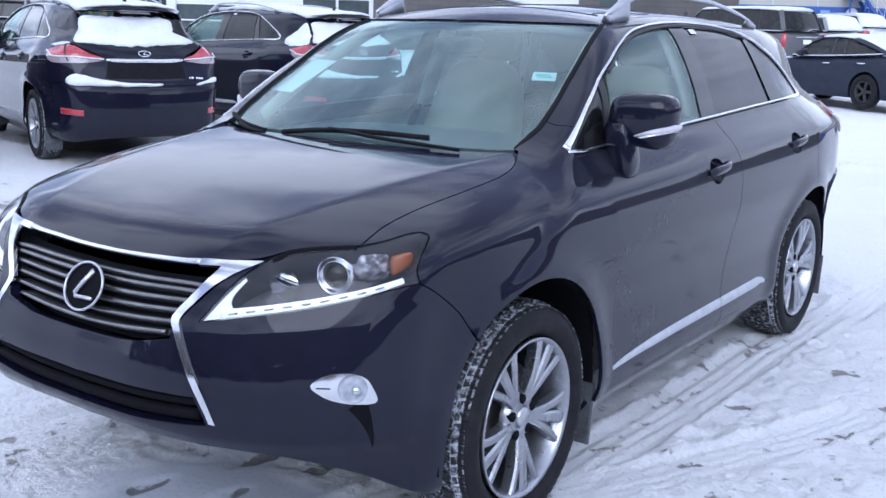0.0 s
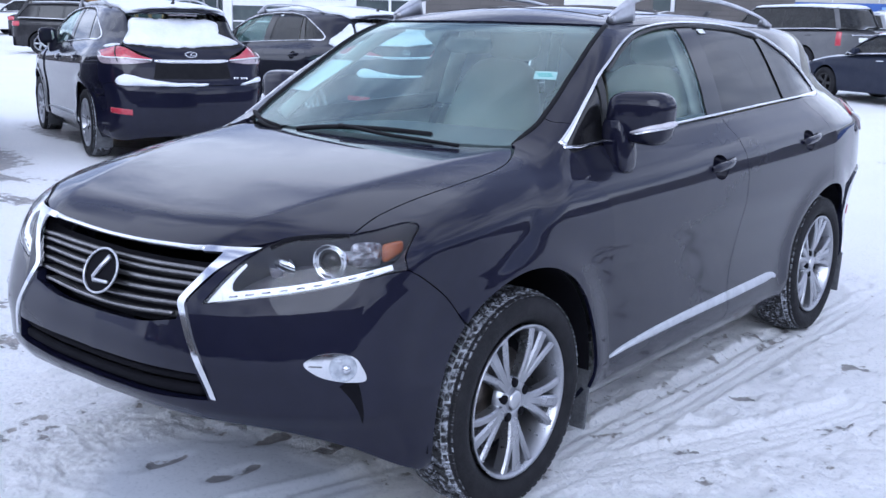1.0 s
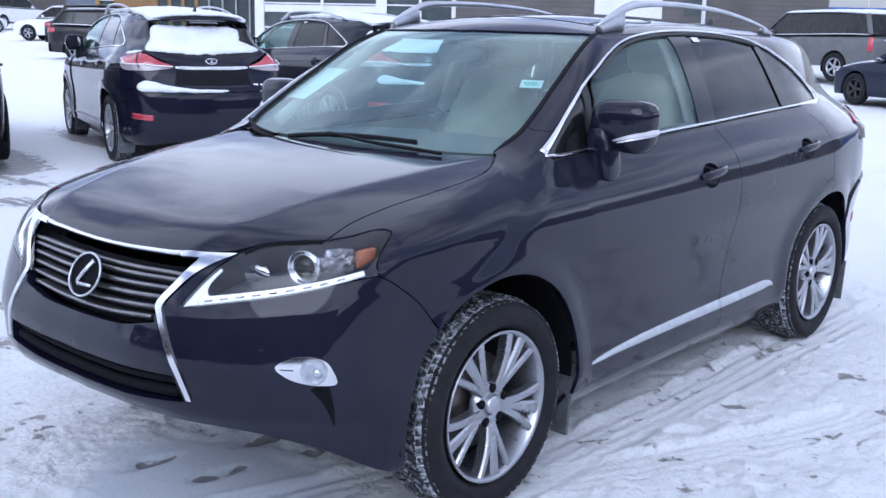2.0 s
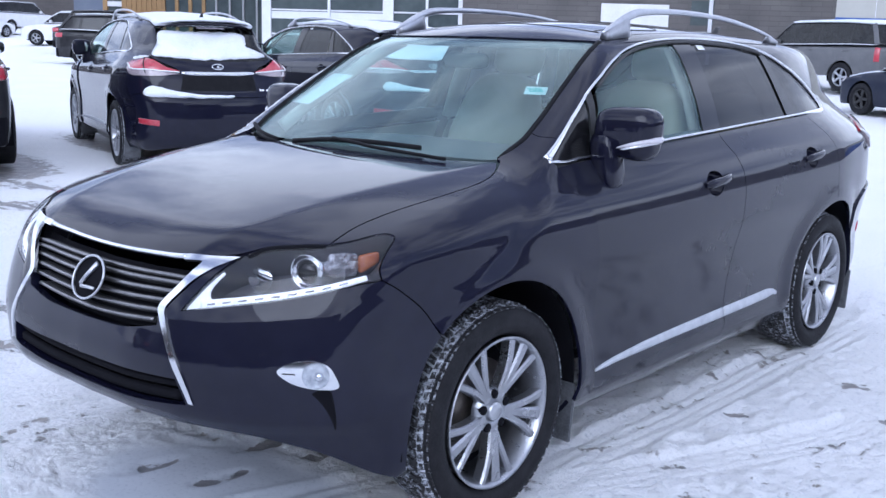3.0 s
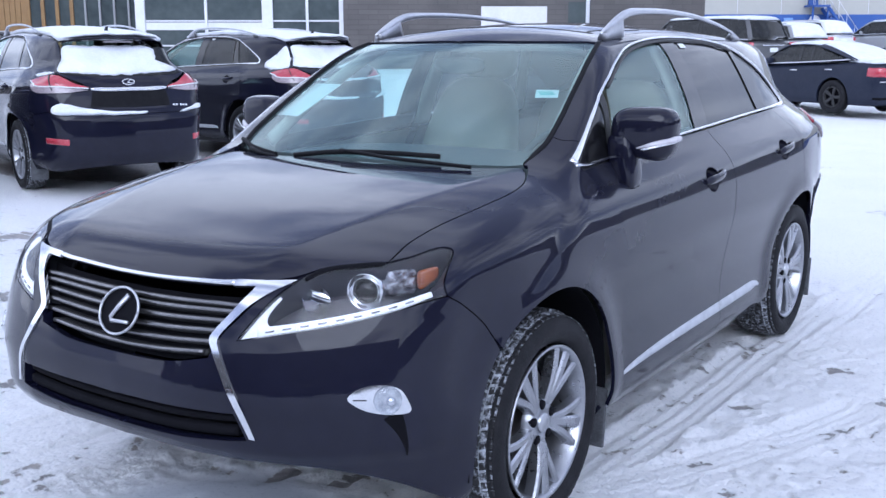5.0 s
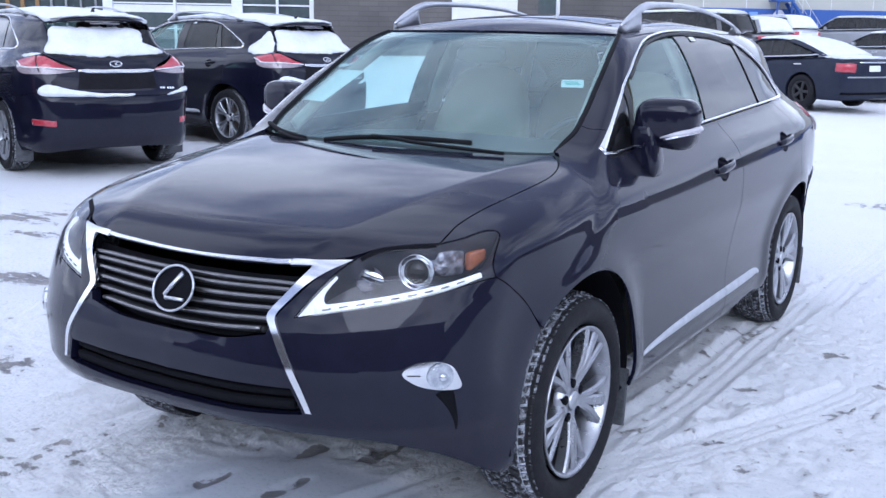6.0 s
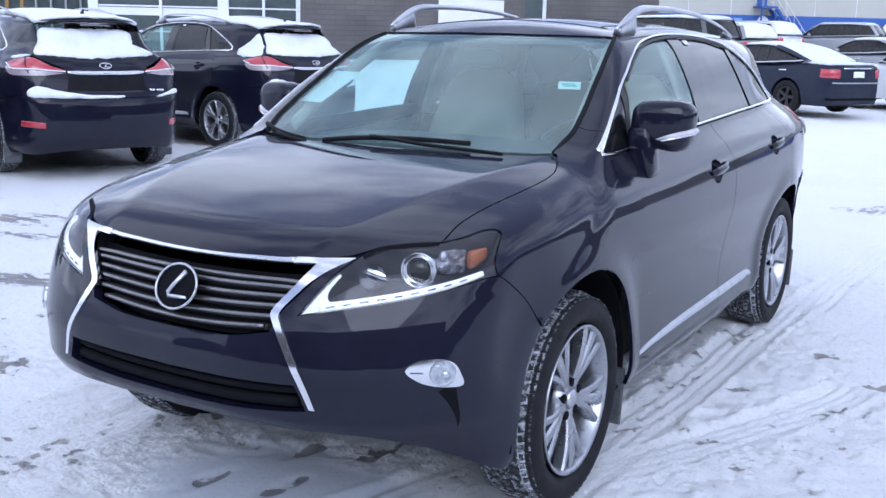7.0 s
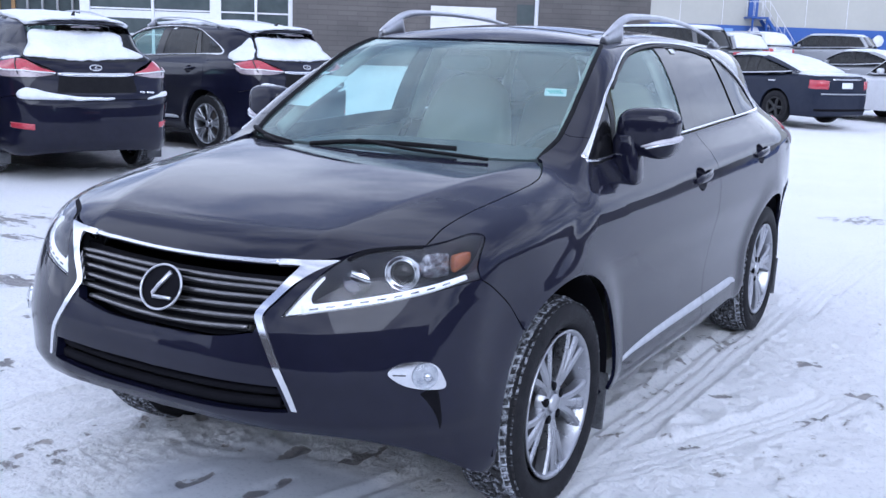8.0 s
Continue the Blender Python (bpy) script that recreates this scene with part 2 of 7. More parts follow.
def near(poly, q, d):
    """Which of q lie within d of the outline."""
    a, b = poly, np.roll(poly, -1, 0)
    r = np.zeros(len(q), bool)
    for p0, p1 in zip(a, b):
        v = p1 - p0
        t = np.clip(((q - p0) @ v) / (v @ v + 1e-15), 0, 1)
        r |= np.linalg.norm(q - p0 - t[:, None] * v, axis=1) < d
    return r


def link(name, mesh, mat, parent=None, label=""):
    ob = new(name, mesh)
    if mat is not None and not mesh.materials:
        mesh.materials.append(mat)
    if parent is not None:
        ob.parent = parent
    if label:
        tagged(ob, label=label)
    return ob


def mesh_of(name, verts, faces, smooth=True, normals=None):
    me = bpy.data.meshes.new(name)
    me.from_pydata([tuple(map(float, v)) for v in verts], [], [tuple(int(i) for i in f) for f in faces])
    if smooth:
        me.polygons.foreach_set("use_smooth", [True] * len(me.polygons))
    me.update()
    if normals is not None:
        me.normals_split_custom_set([tuple(map(float, n)) for n in normals])
    return me


def panel_data(edge, way, g, h=0.03, off=0.0, flange=0.014, gap=0.002, holes=()):
    """A panel of the surface g inside an outline, seen along the direction way; returns vertices, faces and loop normals."""
    from mathutils.geometry import delaunay_2d_cdt

    if off:
        edge = onto(g, edge, off)
        holes = [onto(g, q, off) for q in holes]
    way = unit(way)
    u = unit(np.cross(way, (0, 0, 1)) if abs(way[2]) < 0.9 else np.cross(way, (0, 1, 0)))
    v = np.cross(u, way)
    rings = []
    for k, e in enumerate((edge, *holes)):
        e2 = np.stack([e @ u, e @ v], -1)
        a, b = np.roll(e2, 1, 0), np.roll(e2, -1, 0)
        area = 0.5 * np.sum(e2[:, 0] * b[:, 1] - b[:, 0] * e2[:, 1])
        t = unit(b - a)
        nrm = np.stack([-t[:, 1], t[:, 0]], -1) * (1 if area > 0 else -1) * (1 if k == 0 else -1)
        shift = gap * np.ones(len(e2))
        shift[np.abs(e[:, 0]) < 1e-4] = 0
        rings.append(e2 + nrm * shift[:, None])
    lo, hi = rings[0].min(0), rings[0].max(0)
    gx, gy = np.meshgrid(np.arange(lo[0] + h / 2, hi[0], h), np.arange(lo[1] + h / 2, hi[1], h * 0.9))
    gx = gx + (np.arange(gx.shape[0]) % 2)[:, None] * h * 0.5
    q = np.stack([gx.ravel(), gy.ravel()], -1)
    q = q[inside(rings[0], q)]
    for k, r in enumerate(rings):
        if k:
            q = q[~inside(r, q)]
        q = q[~near(r, q, 0.4 * h)]
    pts, faces_in, start = list(map(tuple, rings[0])), [list(range(len(rings[0])))], len(rings[0])
    edges_in = []
    for r in rings[1:]:
        faces_in.append(list(range(start, start + len(r))))
        pts += list(map(tuple, r))
        start += len(r)
    pts += list(map(tuple, q))
    res = delaunay_2d_cdt([Vector(p) for p in pts], edges_in, faces_in, 2 if len(rings) > 1 else 1, 1e-6)
    p2 = np.array([tuple(p) for p in res[0]])
    tris = [list(f) for f in res[2]]
    # lift along the direction, from outside in
    d0 = np.mean(edge @ way)
    base = p2[:, :1] * u + p2[:, 1:] * v
    lo_t = np.full(len(p2), d0 - 0.75)
    span = np.linspace(0, 1.5, 90)
    vals = np.stack([g(base + (lo_t + s)[:, None] * way) - off for s in span], 1)
    first = np.argmax(vals < 0, 1)
    ok = (vals < 0).any(1) & (first > 0)
    a = lo_t + span[np.maximum(first - 1, 0)]
    b = lo_t + span[first]
    for _ in range(24):
        mid = (a + b) / 2
        out_ = g(base + mid[:, None] * way) - off > 0
        a, b = np.where(out_, mid, a), np.where(out_, b, mid)
    dist = np.where(ok, (a + b) / 2, d0)
    if (~ok).any() and ok.any():
        for i in np.where(~ok)[0]:
            j = np.argmin(np.where(ok, np.linalg.norm(p2 - p2[i], axis=1), 9))
            dist[i] = dist[j]
    p3 = base + dist[:, None] * way
    n3 = unit(grad(g, p3))
    verts, faces, loops = list(p3), [], []
    for f in tris:
        a_, b_, c_ = p3[f[0]], p3[f[1]], p3[f[2]]
        if np.dot(np.cross(b_ - a_, c_ - a_), n3[f].mean(0)) < 0:
            f = f[::-1]
        faces.append(f)
        loops += [n3[i] for i in f]
    if flange:
        count = {}
        for f in faces:
            for i, j in zip(f, f[1:] + f[:1]):
                count[(i, j)] = 1
        rim = [(i, j) for (i, j) in count if (j, i) not in count]
        low = {}
        for i, j in rim:
            if abs(p3[i][0]) < 1e-4 and abs(p3[j][0]) < 1e-4:
                continue
            for k in (i, j):
                if k not in low:
                    low[k] = len(verts)
                    verts.append(p3[k] - n3[k] * flange)
            f = [j, i, low[i], low[j]]
            fn = unit(np.cross(verts[f[1]] - verts[f[0]], verts[f[2]] - verts[f[0]]))
            faces.append(f)
            loops += [fn] * 4
    return np.array(verts), faces, np.array(loops)


def flip(data):
    v, f, n = data
    v, n = v * (-1, 1, 1), n * (-1, 1, 1)
    out, ln, k = [], [], 0
    for face in f:
        c = len(face)
        out.append(face[::-1])
        ln += list(n[k : k + c][::-1])
        k += c
    return v, out, np.array(ln)


def panel(name, edge, way, g, mat, parent, label="", mirror=False, **kw):
    d = panel_data(edge, way, g, **kw)
    obs = [link(name, mesh_of(name, d[0], d[1], True, d[2]), mat, parent, label)]
    if mirror:
        d = flip(d)
        obs.append(link(name, mesh_of(name, d[0], d[1], True, d[2]), mat, parent, label))
    return obs


def joined(name, edge, way, g, mat, parent, label="", **kw):
    """A panel over the middle: half of it and its mirror image, in one mesh."""
    a = panel_data(edge, way, g, **kw)
    b = flip(a)
    v = np.vstack([a[0], b[0]])
    f = a[1] + [[i + len(a[0]) for i in q] for q in b[1]]
    return link(name, mesh_of(name, v, f, True, np.vstack([a[2], b[2]])), mat, parent, label)


def strip_data(pts, width, height, g, sink=0.004, off=0.0):
    """A raised rounded strip along a curve on the surface g."""
    p = np.array(pts, float)
    w = np.broadcast_to(np.asarray(width, float), (len(p),)) if np.ndim(width) else np.full(len(p), float(width))
    n = unit(grad(g, p))
    t = unit(np.gradient(p, axis=0))
    s = unit(np.cross(t, n))
    prof = [(-0.5, -sink), (-0.46, height * 0.6), (-0.28, height), (0.28, height), (0.46, height * 0.6), (0.5, -sink)]
    verts = np.stack([p + s * (w * a)[:, None] + n * (b + off) for a, b in prof], 1).reshape(-1, 3)
    k, faces = len(prof), []
    for i in range(len(p) - 1):
        for j in range(k - 1):
            faces.append((i * k + j, (i + 1) * k + j, (i + 1) * k + j + 1, i * k + j + 1))
    faces.append(tuple(range(k)))
    faces.append(tuple((len(p) - 1) * k + j for j in reversed(range(k))))
    return verts, faces


def strip(name, pts, width, height, g, mat, parent, label="", mirror=False, **kw):
    v, f = strip_data(pts, width, height, g, **kw)
    obs = [link(name, mesh_of(name, v, f), mat, parent, label)]
    if mirror:
        obs.append(link(name, mesh_of(name, v * (-1, 1, 1), [q[::-1] for q in f]), mat, parent, label))
    return obs


def tube_data(pts, radius, n=10, squash=1.0, flat=(0, 0, 1)):
    p = np.array(pts, float)
    r = np.broadcast_to(np.asarray(radius, float), (len(p),))
    t = unit(np.gradient(p, axis=0))
    s = unit(np.cross(t, np.array(flat, float)))
    b = np.cross(s, t)
    ang = np.linspace(0, 2 * np.pi, n, endpoint=False)
    v = np.stack([p + s * (r * np.cos(a))[:, None] + b * (r * squash * np.sin(a))[:, None] for a in ang], 1).reshape(-1, 3)
    f = [(i * n + j, i * n + (j + 1) % n, (i + 1) * n + (j + 1) % n, (i + 1) * n + j) for i in range(len(p) - 1) for j in range(n)]
    f += [tuple(reversed(range(n))), tuple((len(p) - 1) * n + j for j in range(n))]
    return v, f


def tube(name, pts, radius, mat, parent, label="", mirror=False, **kw):
    v, f = tube_data(pts, radius, **kw)
    obs = [link(name, mesh_of(name, v, f), mat, parent, label)]
    if mirror:
        obs.append(link(name, mesh_of(name, v * (-1, 1, 1), [q[::-1] for q in f]), mat, parent, label))
    return obs


def lathe_data(prof, n=48, axis="x"):
    """Rings of (along, radius) turned about an axis."""
    ang = np.linspace(0, 2 * np.pi, n, endpoint=False)
    v = []
    for a, r in prof:
        for t in ang:
            c, s = r * np.cos(t), r * np.sin(t)
            v.append((a, c, s) if axis == "x" else (c, a, s) if axis == "y" else (c, s, a))
    f = []
    for i in range(len(prof) - 1):
        for j in range(n):
            f.append((i * n + j, i * n + (j + 1) % n, (i + 1) * n + (j + 1) % n, (i + 1) * n + j))
    return np.array(v), f


def blob_data(c, r, e=0.6, nu=28, nv=16):
    """A rounded box: a superellipsoid of half sizes r about c."""
    sp = lambda w, p: np.sign(w) * np.abs(w) ** p
    v, f = [], []
    for i in range(nv + 1):
        ph = -np.pi / 2 + np.pi * i / nv
        for j in range(nu):
            th = 2 * np.pi * j / nu
            v.append((c[0] + r[0] * sp(np.cos(ph), e) * sp(np.cos(th), e), c[1] + r[1] * sp(np.cos(ph), e) * sp(np.sin(th), e), c[2] + r[2] * sp(np.sin(ph), e)))
    for i in range(nv):
        for j in range(nu):
            f.append((i * nu + j, i * nu + (j + 1) % nu, (i + 1) * nu + (j + 1) % nu, (i + 1) * nu + j))
    return np.array(v), f


def rotated(v, deg, axis, about=(0, 0, 0)):
    m = np.array(Matrix.Rotation(radians(deg), 3, axis))
    return (np.asarray(v) - about) @ m.T + about


def bevel_box(size, at=(0, 0, 0), r=0.01, seg=2, turn=None):
    bm = bmesh.new()
    bmesh.ops.create_cube(bm, size=1)
    for v in bm.verts:
        v.co = Vector((v.co.x * size[0], v.co.y * size[1], v.co.z * size[2]))
    if r:
        bmesh.ops.bevel(bm, geom=list(bm.edges), offset=r, segments=seg, profile=0.5, affect="EDGES")
    if turn:
        bmesh.ops.rotate(bm, verts=bm.verts, matrix=Euler([radians(a) for a in turn]).to_matrix())
    bmesh.ops.translate(bm, verts=bm.verts, vec=Vector(at))
    return bm


def part(name, bm, mat, parent=None, label="", smooth=False):
    me = bpy.data.meshes.new(name)
    bm.to_mesh(me)
    bm.free()
    if smooth:
        me.polygons.foreach_set("use_smooth", [True] * len(me.polygons))
    return link(name, me, mat, parent, label)


def shape(name, data, mat, parent=None, label="", smooth=True, mirror=False):
    v, f = data
    obs = [link(name, mesh_of(name, v, f, smooth), mat, parent, label)]
    if mirror:
        obs.append(link(name, mesh_of(name, np.asarray(v) * (-1, 1, 1), [q[::-1] for q in f], smooth), mat, parent, label))
    return obs


def merge(*datas):
    vs, fs, k = [], [], 0
    for v, f in datas:
        vs.append(np.asarray(v, float))
        fs += [tuple(i + k for i in q) for q in f]
        k += len(v)
    return np.vstack(vs), fs


# ---------------- the form of the crossover's body ----------------
# x to its left, y to its rear from the front axle, z up
HALF = curve1((0.18, 0.78), (0.24, 0.835), (0.30, 0.868), (0.38, 0.880), (0.55, 0.876), (0.70, 0.886), (0.84, 0.902), (0.94, 0.900), (1.02, 0.886), (1.09, 0.850),
              (1.14, 0.806), (1.19, 0.768), (1.30, 0.722), (1.40, 0.678), (1.50, 0.625), (1.58, 0.570), (1.66, 0.50))
BELT = curve1((-1.0, 1.13), (0.4, 1.145), (1.62, 1.19), (2.43, 1.217), (3.0, 1.25), (3.8, 1.27))
FRONT_IN = curve1((-1.0, 0.13), (-0.62, 0.085), (-0.44, 0.065), (-0.15, 0.028), (0.3, 0.008), (0.8, 0.0))
REAR_IN = curve1((2.2, 0.0), (2.74, 0.004), (3.1, 0.035), (3.4, 0.095), (3.7, 0.20), (4.0, 0.40))
CABIN_IN = curve1((2.0, 0.0), (2.5, 0.014), (2.9, 0.062), (3.2, 0.112), (3.6, 0.18))
NOSE = curve1((0.18, -0.80), (0.27, -0.87), (0.36, -0.895), (0.43, -0.932), (0.495, -0.972), (0.535, -0.974), (0.62, -0.980), (0.70, -0.965), (0.78, -0.940), (0.86, -0.905), (0.92, -0.87), (1.0, -0.80))
NOSE_PLAN = curve1((0.0, 0.0), (0.20, 0.006), (0.40, 0.034), (0.475, 0.058), (0.56, 0.095), (0.66, 0.160), (0.76, 0.252), (0.84, 0.355), (0.90, 0.48), (0.98, 0.75))
TAIL = curve1((0.20, 3.58), (0.28, 3.69), (0.42, 3.765), (0.60, 3.785), (0.75, 3.775), (0.86, 3.742), (1.0, 3.715), (1.12, 3.665), (1.25, 3.54), (1.40, 3.39), (1.52, 3.27), (1.64, 3.15))
TAIL_PLAN = curve1((0.0, 0.0), (0.3, 0.012), (0.5, 0.045), (0.65, 0.085), (0.75, 0.15), (0.84, 0.27), (0.95, 0.50))
HOOD = curve1((-0.98, 0.88), (-0.87, 0.945), (-0.75, 0.990), (-0.60, 1.030), (-0.40, 1.074), (-0.20, 1.108), (0.0, 1.135), (0.15, 1.152), (0.4, 1.18))
HOOD_CREASE = curve1((-1.0, 0.30), (-0.85, 0.37), (-0.6, 0.46), (-0.2, 0.555), (0.2, 0.62))
ROOF = curve1((0.6, 1.55), (0.82, 1.598), (1.0, 1.625), (1.4, 1.655), (1.8, 1.662), (2.4, 1.645), (3.0, 1.607), (3.5, 1.555))


def g_side(p):
    x, y, z = np.abs(p[:, 0]), p[:, 1], p[:, 2]
    zz = z - (BELT(y) - 1.19) * np.clip((z - 0.85) / 0.25, 0, 1)
    w = HALF(zz) - FRONT_IN(y) * np.clip(0.45 + 2.0 * (z - 0.56), 0.40, 1.0) - REAR_IN(y) - CABIN_IN(y) * np.clip((z - 1.08) / 0.25, 0, 1)
    for hub in (0.0, 2.74):
        d = np.hypot(y - hub, z - 0.37)
        w = w + 0.015 * np.exp(-(((d - 0.44) / 0.075) ** 2)) * np.clip((z - 0.2) / 0.15, 0, 1)
    return x - w


def g_front(p):
    x, y, z = np.abs(p[:, 0]), p[:, 1], p[:, 2]
    return (NOSE(z) + NOSE_PLAN(x) - y) * 0.85


def g_tail(p):
    x, y, z = np.abs(p[:, 0]), p[:, 1], p[:, 2]
    return (y - TAIL(z) + TAIL_PLAN(x)) * 0.85


def g_hood(p):
    x, y, z = np.abs(p[:, 0]), p[:, 1], p[:, 2]
    c = HOOD_CREASE(y)
    over = 0.5 * ((x - c) + np.sqrt((x - c) ** 2 + 0.014**2))
    return (z - (HOOD(y) - 0.035 * x**2 - 0.145 * over - 0.16 * over**2) - 3.0 * np.maximum(0, y - 0.3) ** 2) * 0.95


def g_screen(p):
    x, y, z = np.abs(p[:, 0]), p[:, 1], p[:, 2]
    return (0.095 + 1.60 * (z - 1.15) + 0.18 * (z - 1.15) ** 2 + 0.38 * x**2 - y) * 0.53


def g_roof(p):
    x, y, z = np.abs(p[:, 0]), p[:, 1], p[:, 2]
    return z - (ROOF(y) - 0.16 * x**2)


def g_low(p):
    return smax(smax(smax(g_side(p), g_front(p), 0.06), g_hood(p), 0.07), g_tail(p), 0.08)


def g_body(p):
    return smax(smax(g_side(p), g_front(p), 0.06), g_tail(p), 0.08)


def g_cab(p):
    return smax(smax(smax(g_side(p), g_screen(p), 0.05), g_roof(p), 0.07), g_tail(p), 0.07)


def g_hood_on(p):
    """The bonnet's surface carried on under the windscreen."""
    x, y = np.abs(p[:, 0]), p[:, 1]
    return g_hood(p) + 2.85 * np.maximum(0, y - 0.3) ** 2


def g_join(p):
    """Wings and pillars run into one another with a soft fillet."""
    low = smax(smax(g_side(p), g_front(p), 0.06), g_hood_on(p), 0.07)
    return -smax(-low, -g_cab(p), 0.05)


def E(g, *pts, step=0.02):
    """An edge on the surface g near the given points."""
    return onto(g, spline(pts, step))


def arc(hub, r, a0, a1, g, n=28, zc=0.37):
    a = np.radians(np.linspace(a0, a1, n))
    return onto(g, np.stack([np.full(n, 0.89), hub + r * np.cos(a), zc + r * np.sin(a)], -1))


def mirrored(e):
    return np.array(e)[::-1] * (-1, 1, 1)

# ---------------- wheel ----------------
TYRE_R, RIM_R = 0.367, 0.258


def finger(a0, a1, r0, r1, w0, w1, x0, x1, thick):
    """One finger of a spoke: a tapered bar with a chamfered face, from angle a0 near the hub to a1 at the rim."""
    v, f = [], []
    n = 7
    for i in range(n + 1):
        t = i / n
        r, a, w = r0 + (r1 - r0) * t, a0 + (a1 - a0) * t, w0 + (w1 - w0) * t
        x = x0 + (x1 - x0) * t + 0.006 * math.sin(math.pi * t)
        c, s = math.cos(a), math.sin(a)
        for across, up in ((-0.5, -thick), (-0.5, -0.007), (-0.30, 0), (0.30, 0), (0.5, -0.007), (0.5, -thick)):
            v.append((x + up, r * c - across * w * s, r * s + across * w * c))
    for i in range(n):
        for j in range(5):
            f.append((i * 6 + j, i * 6 + j + 1, (i + 1) * 6 + j + 1, (i + 1) * 6 + j))
    return np.array(v), f


def make_wheel(parent, at, spin=0.0, side=1):
    """A road wheel: tyre with cut tread, alloy rim with five triple spokes, disc and centre cap; it faces side."""
    def put(name, data, mat, own, label="", smooth=True):
        v, f = data
        v = rotated(v, spin, "X")
        v = np.asarray(v) * (side, 1, 1) + at
        f = [q[::-1] for q in f] if side < 0 else f
        return link(name, mesh_of(name, v, f, smooth), mat, own, label)

    hub = new("wheel")
    hub.parent = parent
    # x is measured from the outer face of the tyre
    sw = [(-0.055, 0.252), (-0.028, 0.262), (-0.010, 0.282), (-0.002, 0.305), (-0.006, 0.328), (-0.016, 0.345), (-0.026, 0.353)]
    inner = [(-0.235 - a, r) for a, r in reversed(sw)]
    tyre = put("tyre", lathe_data(sw + [(-0.034, 0.3545), (-0.2, 0.3545)] + inner, 72), RUBBER, hub)
    # tread: ribs of slanted blocks between grooves
    v, f = [], []
    rows = ((-0.018, -0.056, 0.360, 0.012), (-0.064, -0.098, 0.367, -0.010), (-0.105, -0.132, 0.3675, 0.010), (-0.139, -0.173, 0.367, 0.010), (-0.181, -0.219, 0.360, -0.012))
    count = 68
    for x0, x1, r, skew in rows:
        for k in range(count):
            a0, a1 = 2 * math.pi * k / count, 2 * math.pi * (k + 0.70) / count
            s = skew / 0.36
            b = len(v)
            drop = 0.010 if x0 > -0.03 else 0.0
            drop2 = 0.010 if x1 < -0.21 else 0.0
            for x, a, rr in ((x0, a0, r - drop), (x1, a0 + s, r - drop2), (x1, a1 + s, r - drop2), (x0, a1, r - drop)):
                v.append((x, rr * math.cos(a), rr * math.sin(a)))
            for x, a in ((x0 + 0.002, a0 - 0.004), (x1 - 0.002, a0 + s - 0.004), (x1 - 0.002, a1 + s + 0.004), (x0 + 0.002, a1 + 0.004)):
                v.append((x, 0.352 * math.cos(a), 0.352 * math.sin(a)))
            f += [(b + 3, b + 2, b + 1, b), (b, b + 1, b + 5, b + 4), (b + 1, b + 2, b + 6, b + 5), (b + 2, b + 3, b + 7, b + 6), (b + 3, b, b + 4, b + 7)]
    put("groove_snow", lathe_data([(-0.034, 0.3535), (-0.040, 0.3562), (-0.196, 0.3562), (-0.202, 0.3535)], 60), GROOVESNOW, tyre, "snow packed into the tread grooves")
    put("tread", (np.array(v), f), TREAD, tyre, "worn black tread blocks packed with snow", False)
    rim = put("rim", lathe_data([(-0.024, 0.256), (-0.014, RIM_R), (-0.012, 0.253), (-0.018, 0.246), (-0.030, 0.240), (-0.10, 0.222), (-0.20, 0.225)], 72), ALLOY, hub)
    for k in range(5):
        base = math.radians(72 * k + 18)
        bits = [finger(base + o * 0.13, base + o * 0.315, 0.045, 0.247, 0.024, wd, -0.044, -0.022, 0.040) for o, wd in ((-1, 0.028), (0, 0.047), (1, 0.028))]
        put("spoke", merge(*bits), ALLOY, rim, "", False)
    put("hub_face", lathe_data([(-0.075, 0.080), (-0.046, 0.074), (-0.040, 0.060), (-0.039, 0.034), (-0.044, 0.034), (-0.044, 0.0)], 36), ALLOY, rim)
    put("centre_cap", lathe_data([(-0.046, 0.032), (-0.035, 0.032), (-0.031, 0.027), (-0.031, 0.0)], 28), SATIN, rim, "silver centre cap")
    for k in range(5):
        a = math.radians(72 * k + 54)
        hole, _ = lathe_data([(-0.036, 0.0), (-0.036, 0.0155), (-0.060, 0.0155)], 12)
        put("lug_hole", (hole + (0, 0.060 * math.cos(a), 0.060 * math.sin(a)), _), CAVITY, rim)
    put("brake_disc", lathe_data([(-0.115, 0.0), (-0.115, 0.165), (-0.135, 0.165), (-0.135, 0.0)], 40), DISC, hub)
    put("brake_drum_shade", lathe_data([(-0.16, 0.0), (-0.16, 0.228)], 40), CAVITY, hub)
    return hub


# ---------------- the crossover, built once at the origin ----------------
suv = new("crossover_suv")
tagged(suv, "glossy black crossover with chrome grille parked on packed snow", "car")

# shared lines, on its left side
nose_edge = E(g_low, (0, -0.89, 0.925), (0.15, -0.885, 0.925), (0.30, -0.862, 0.925), (0.42, -0.82, 0.930), (0.51, -0.76, 0.940))
lamp_top = E(g_low, (0.51, -0.76, 0.940), (0.536, -0.735, 0.950), (0.571, -0.693, 0.964), (0.642, -0.627, 0.972), (0.695, -0.581, 0.975))
hood_side = E(g_low, (0.695, -0.581, 0.975), (0.690, -0.530, 0.992), (0.685, -0.465, 1.011), (0.694, -0.340, 1.040), (0.716, -0.168, 1.069), (0.728, -0.010, 1.092), (0.722, 0.085, 1.106), (0.702, 0.155, 1.121), (0.670, 0.212, 1.136), (0.642, 0.245, 1.152))
hood_rear = E(g_low, (0.642, 0.245, 1.152), (0.57, 0.200, 1.155), (0.45, 0.152, 1.158), (0.25, 0.112, 1.152), (0, 0.098, 1.145))
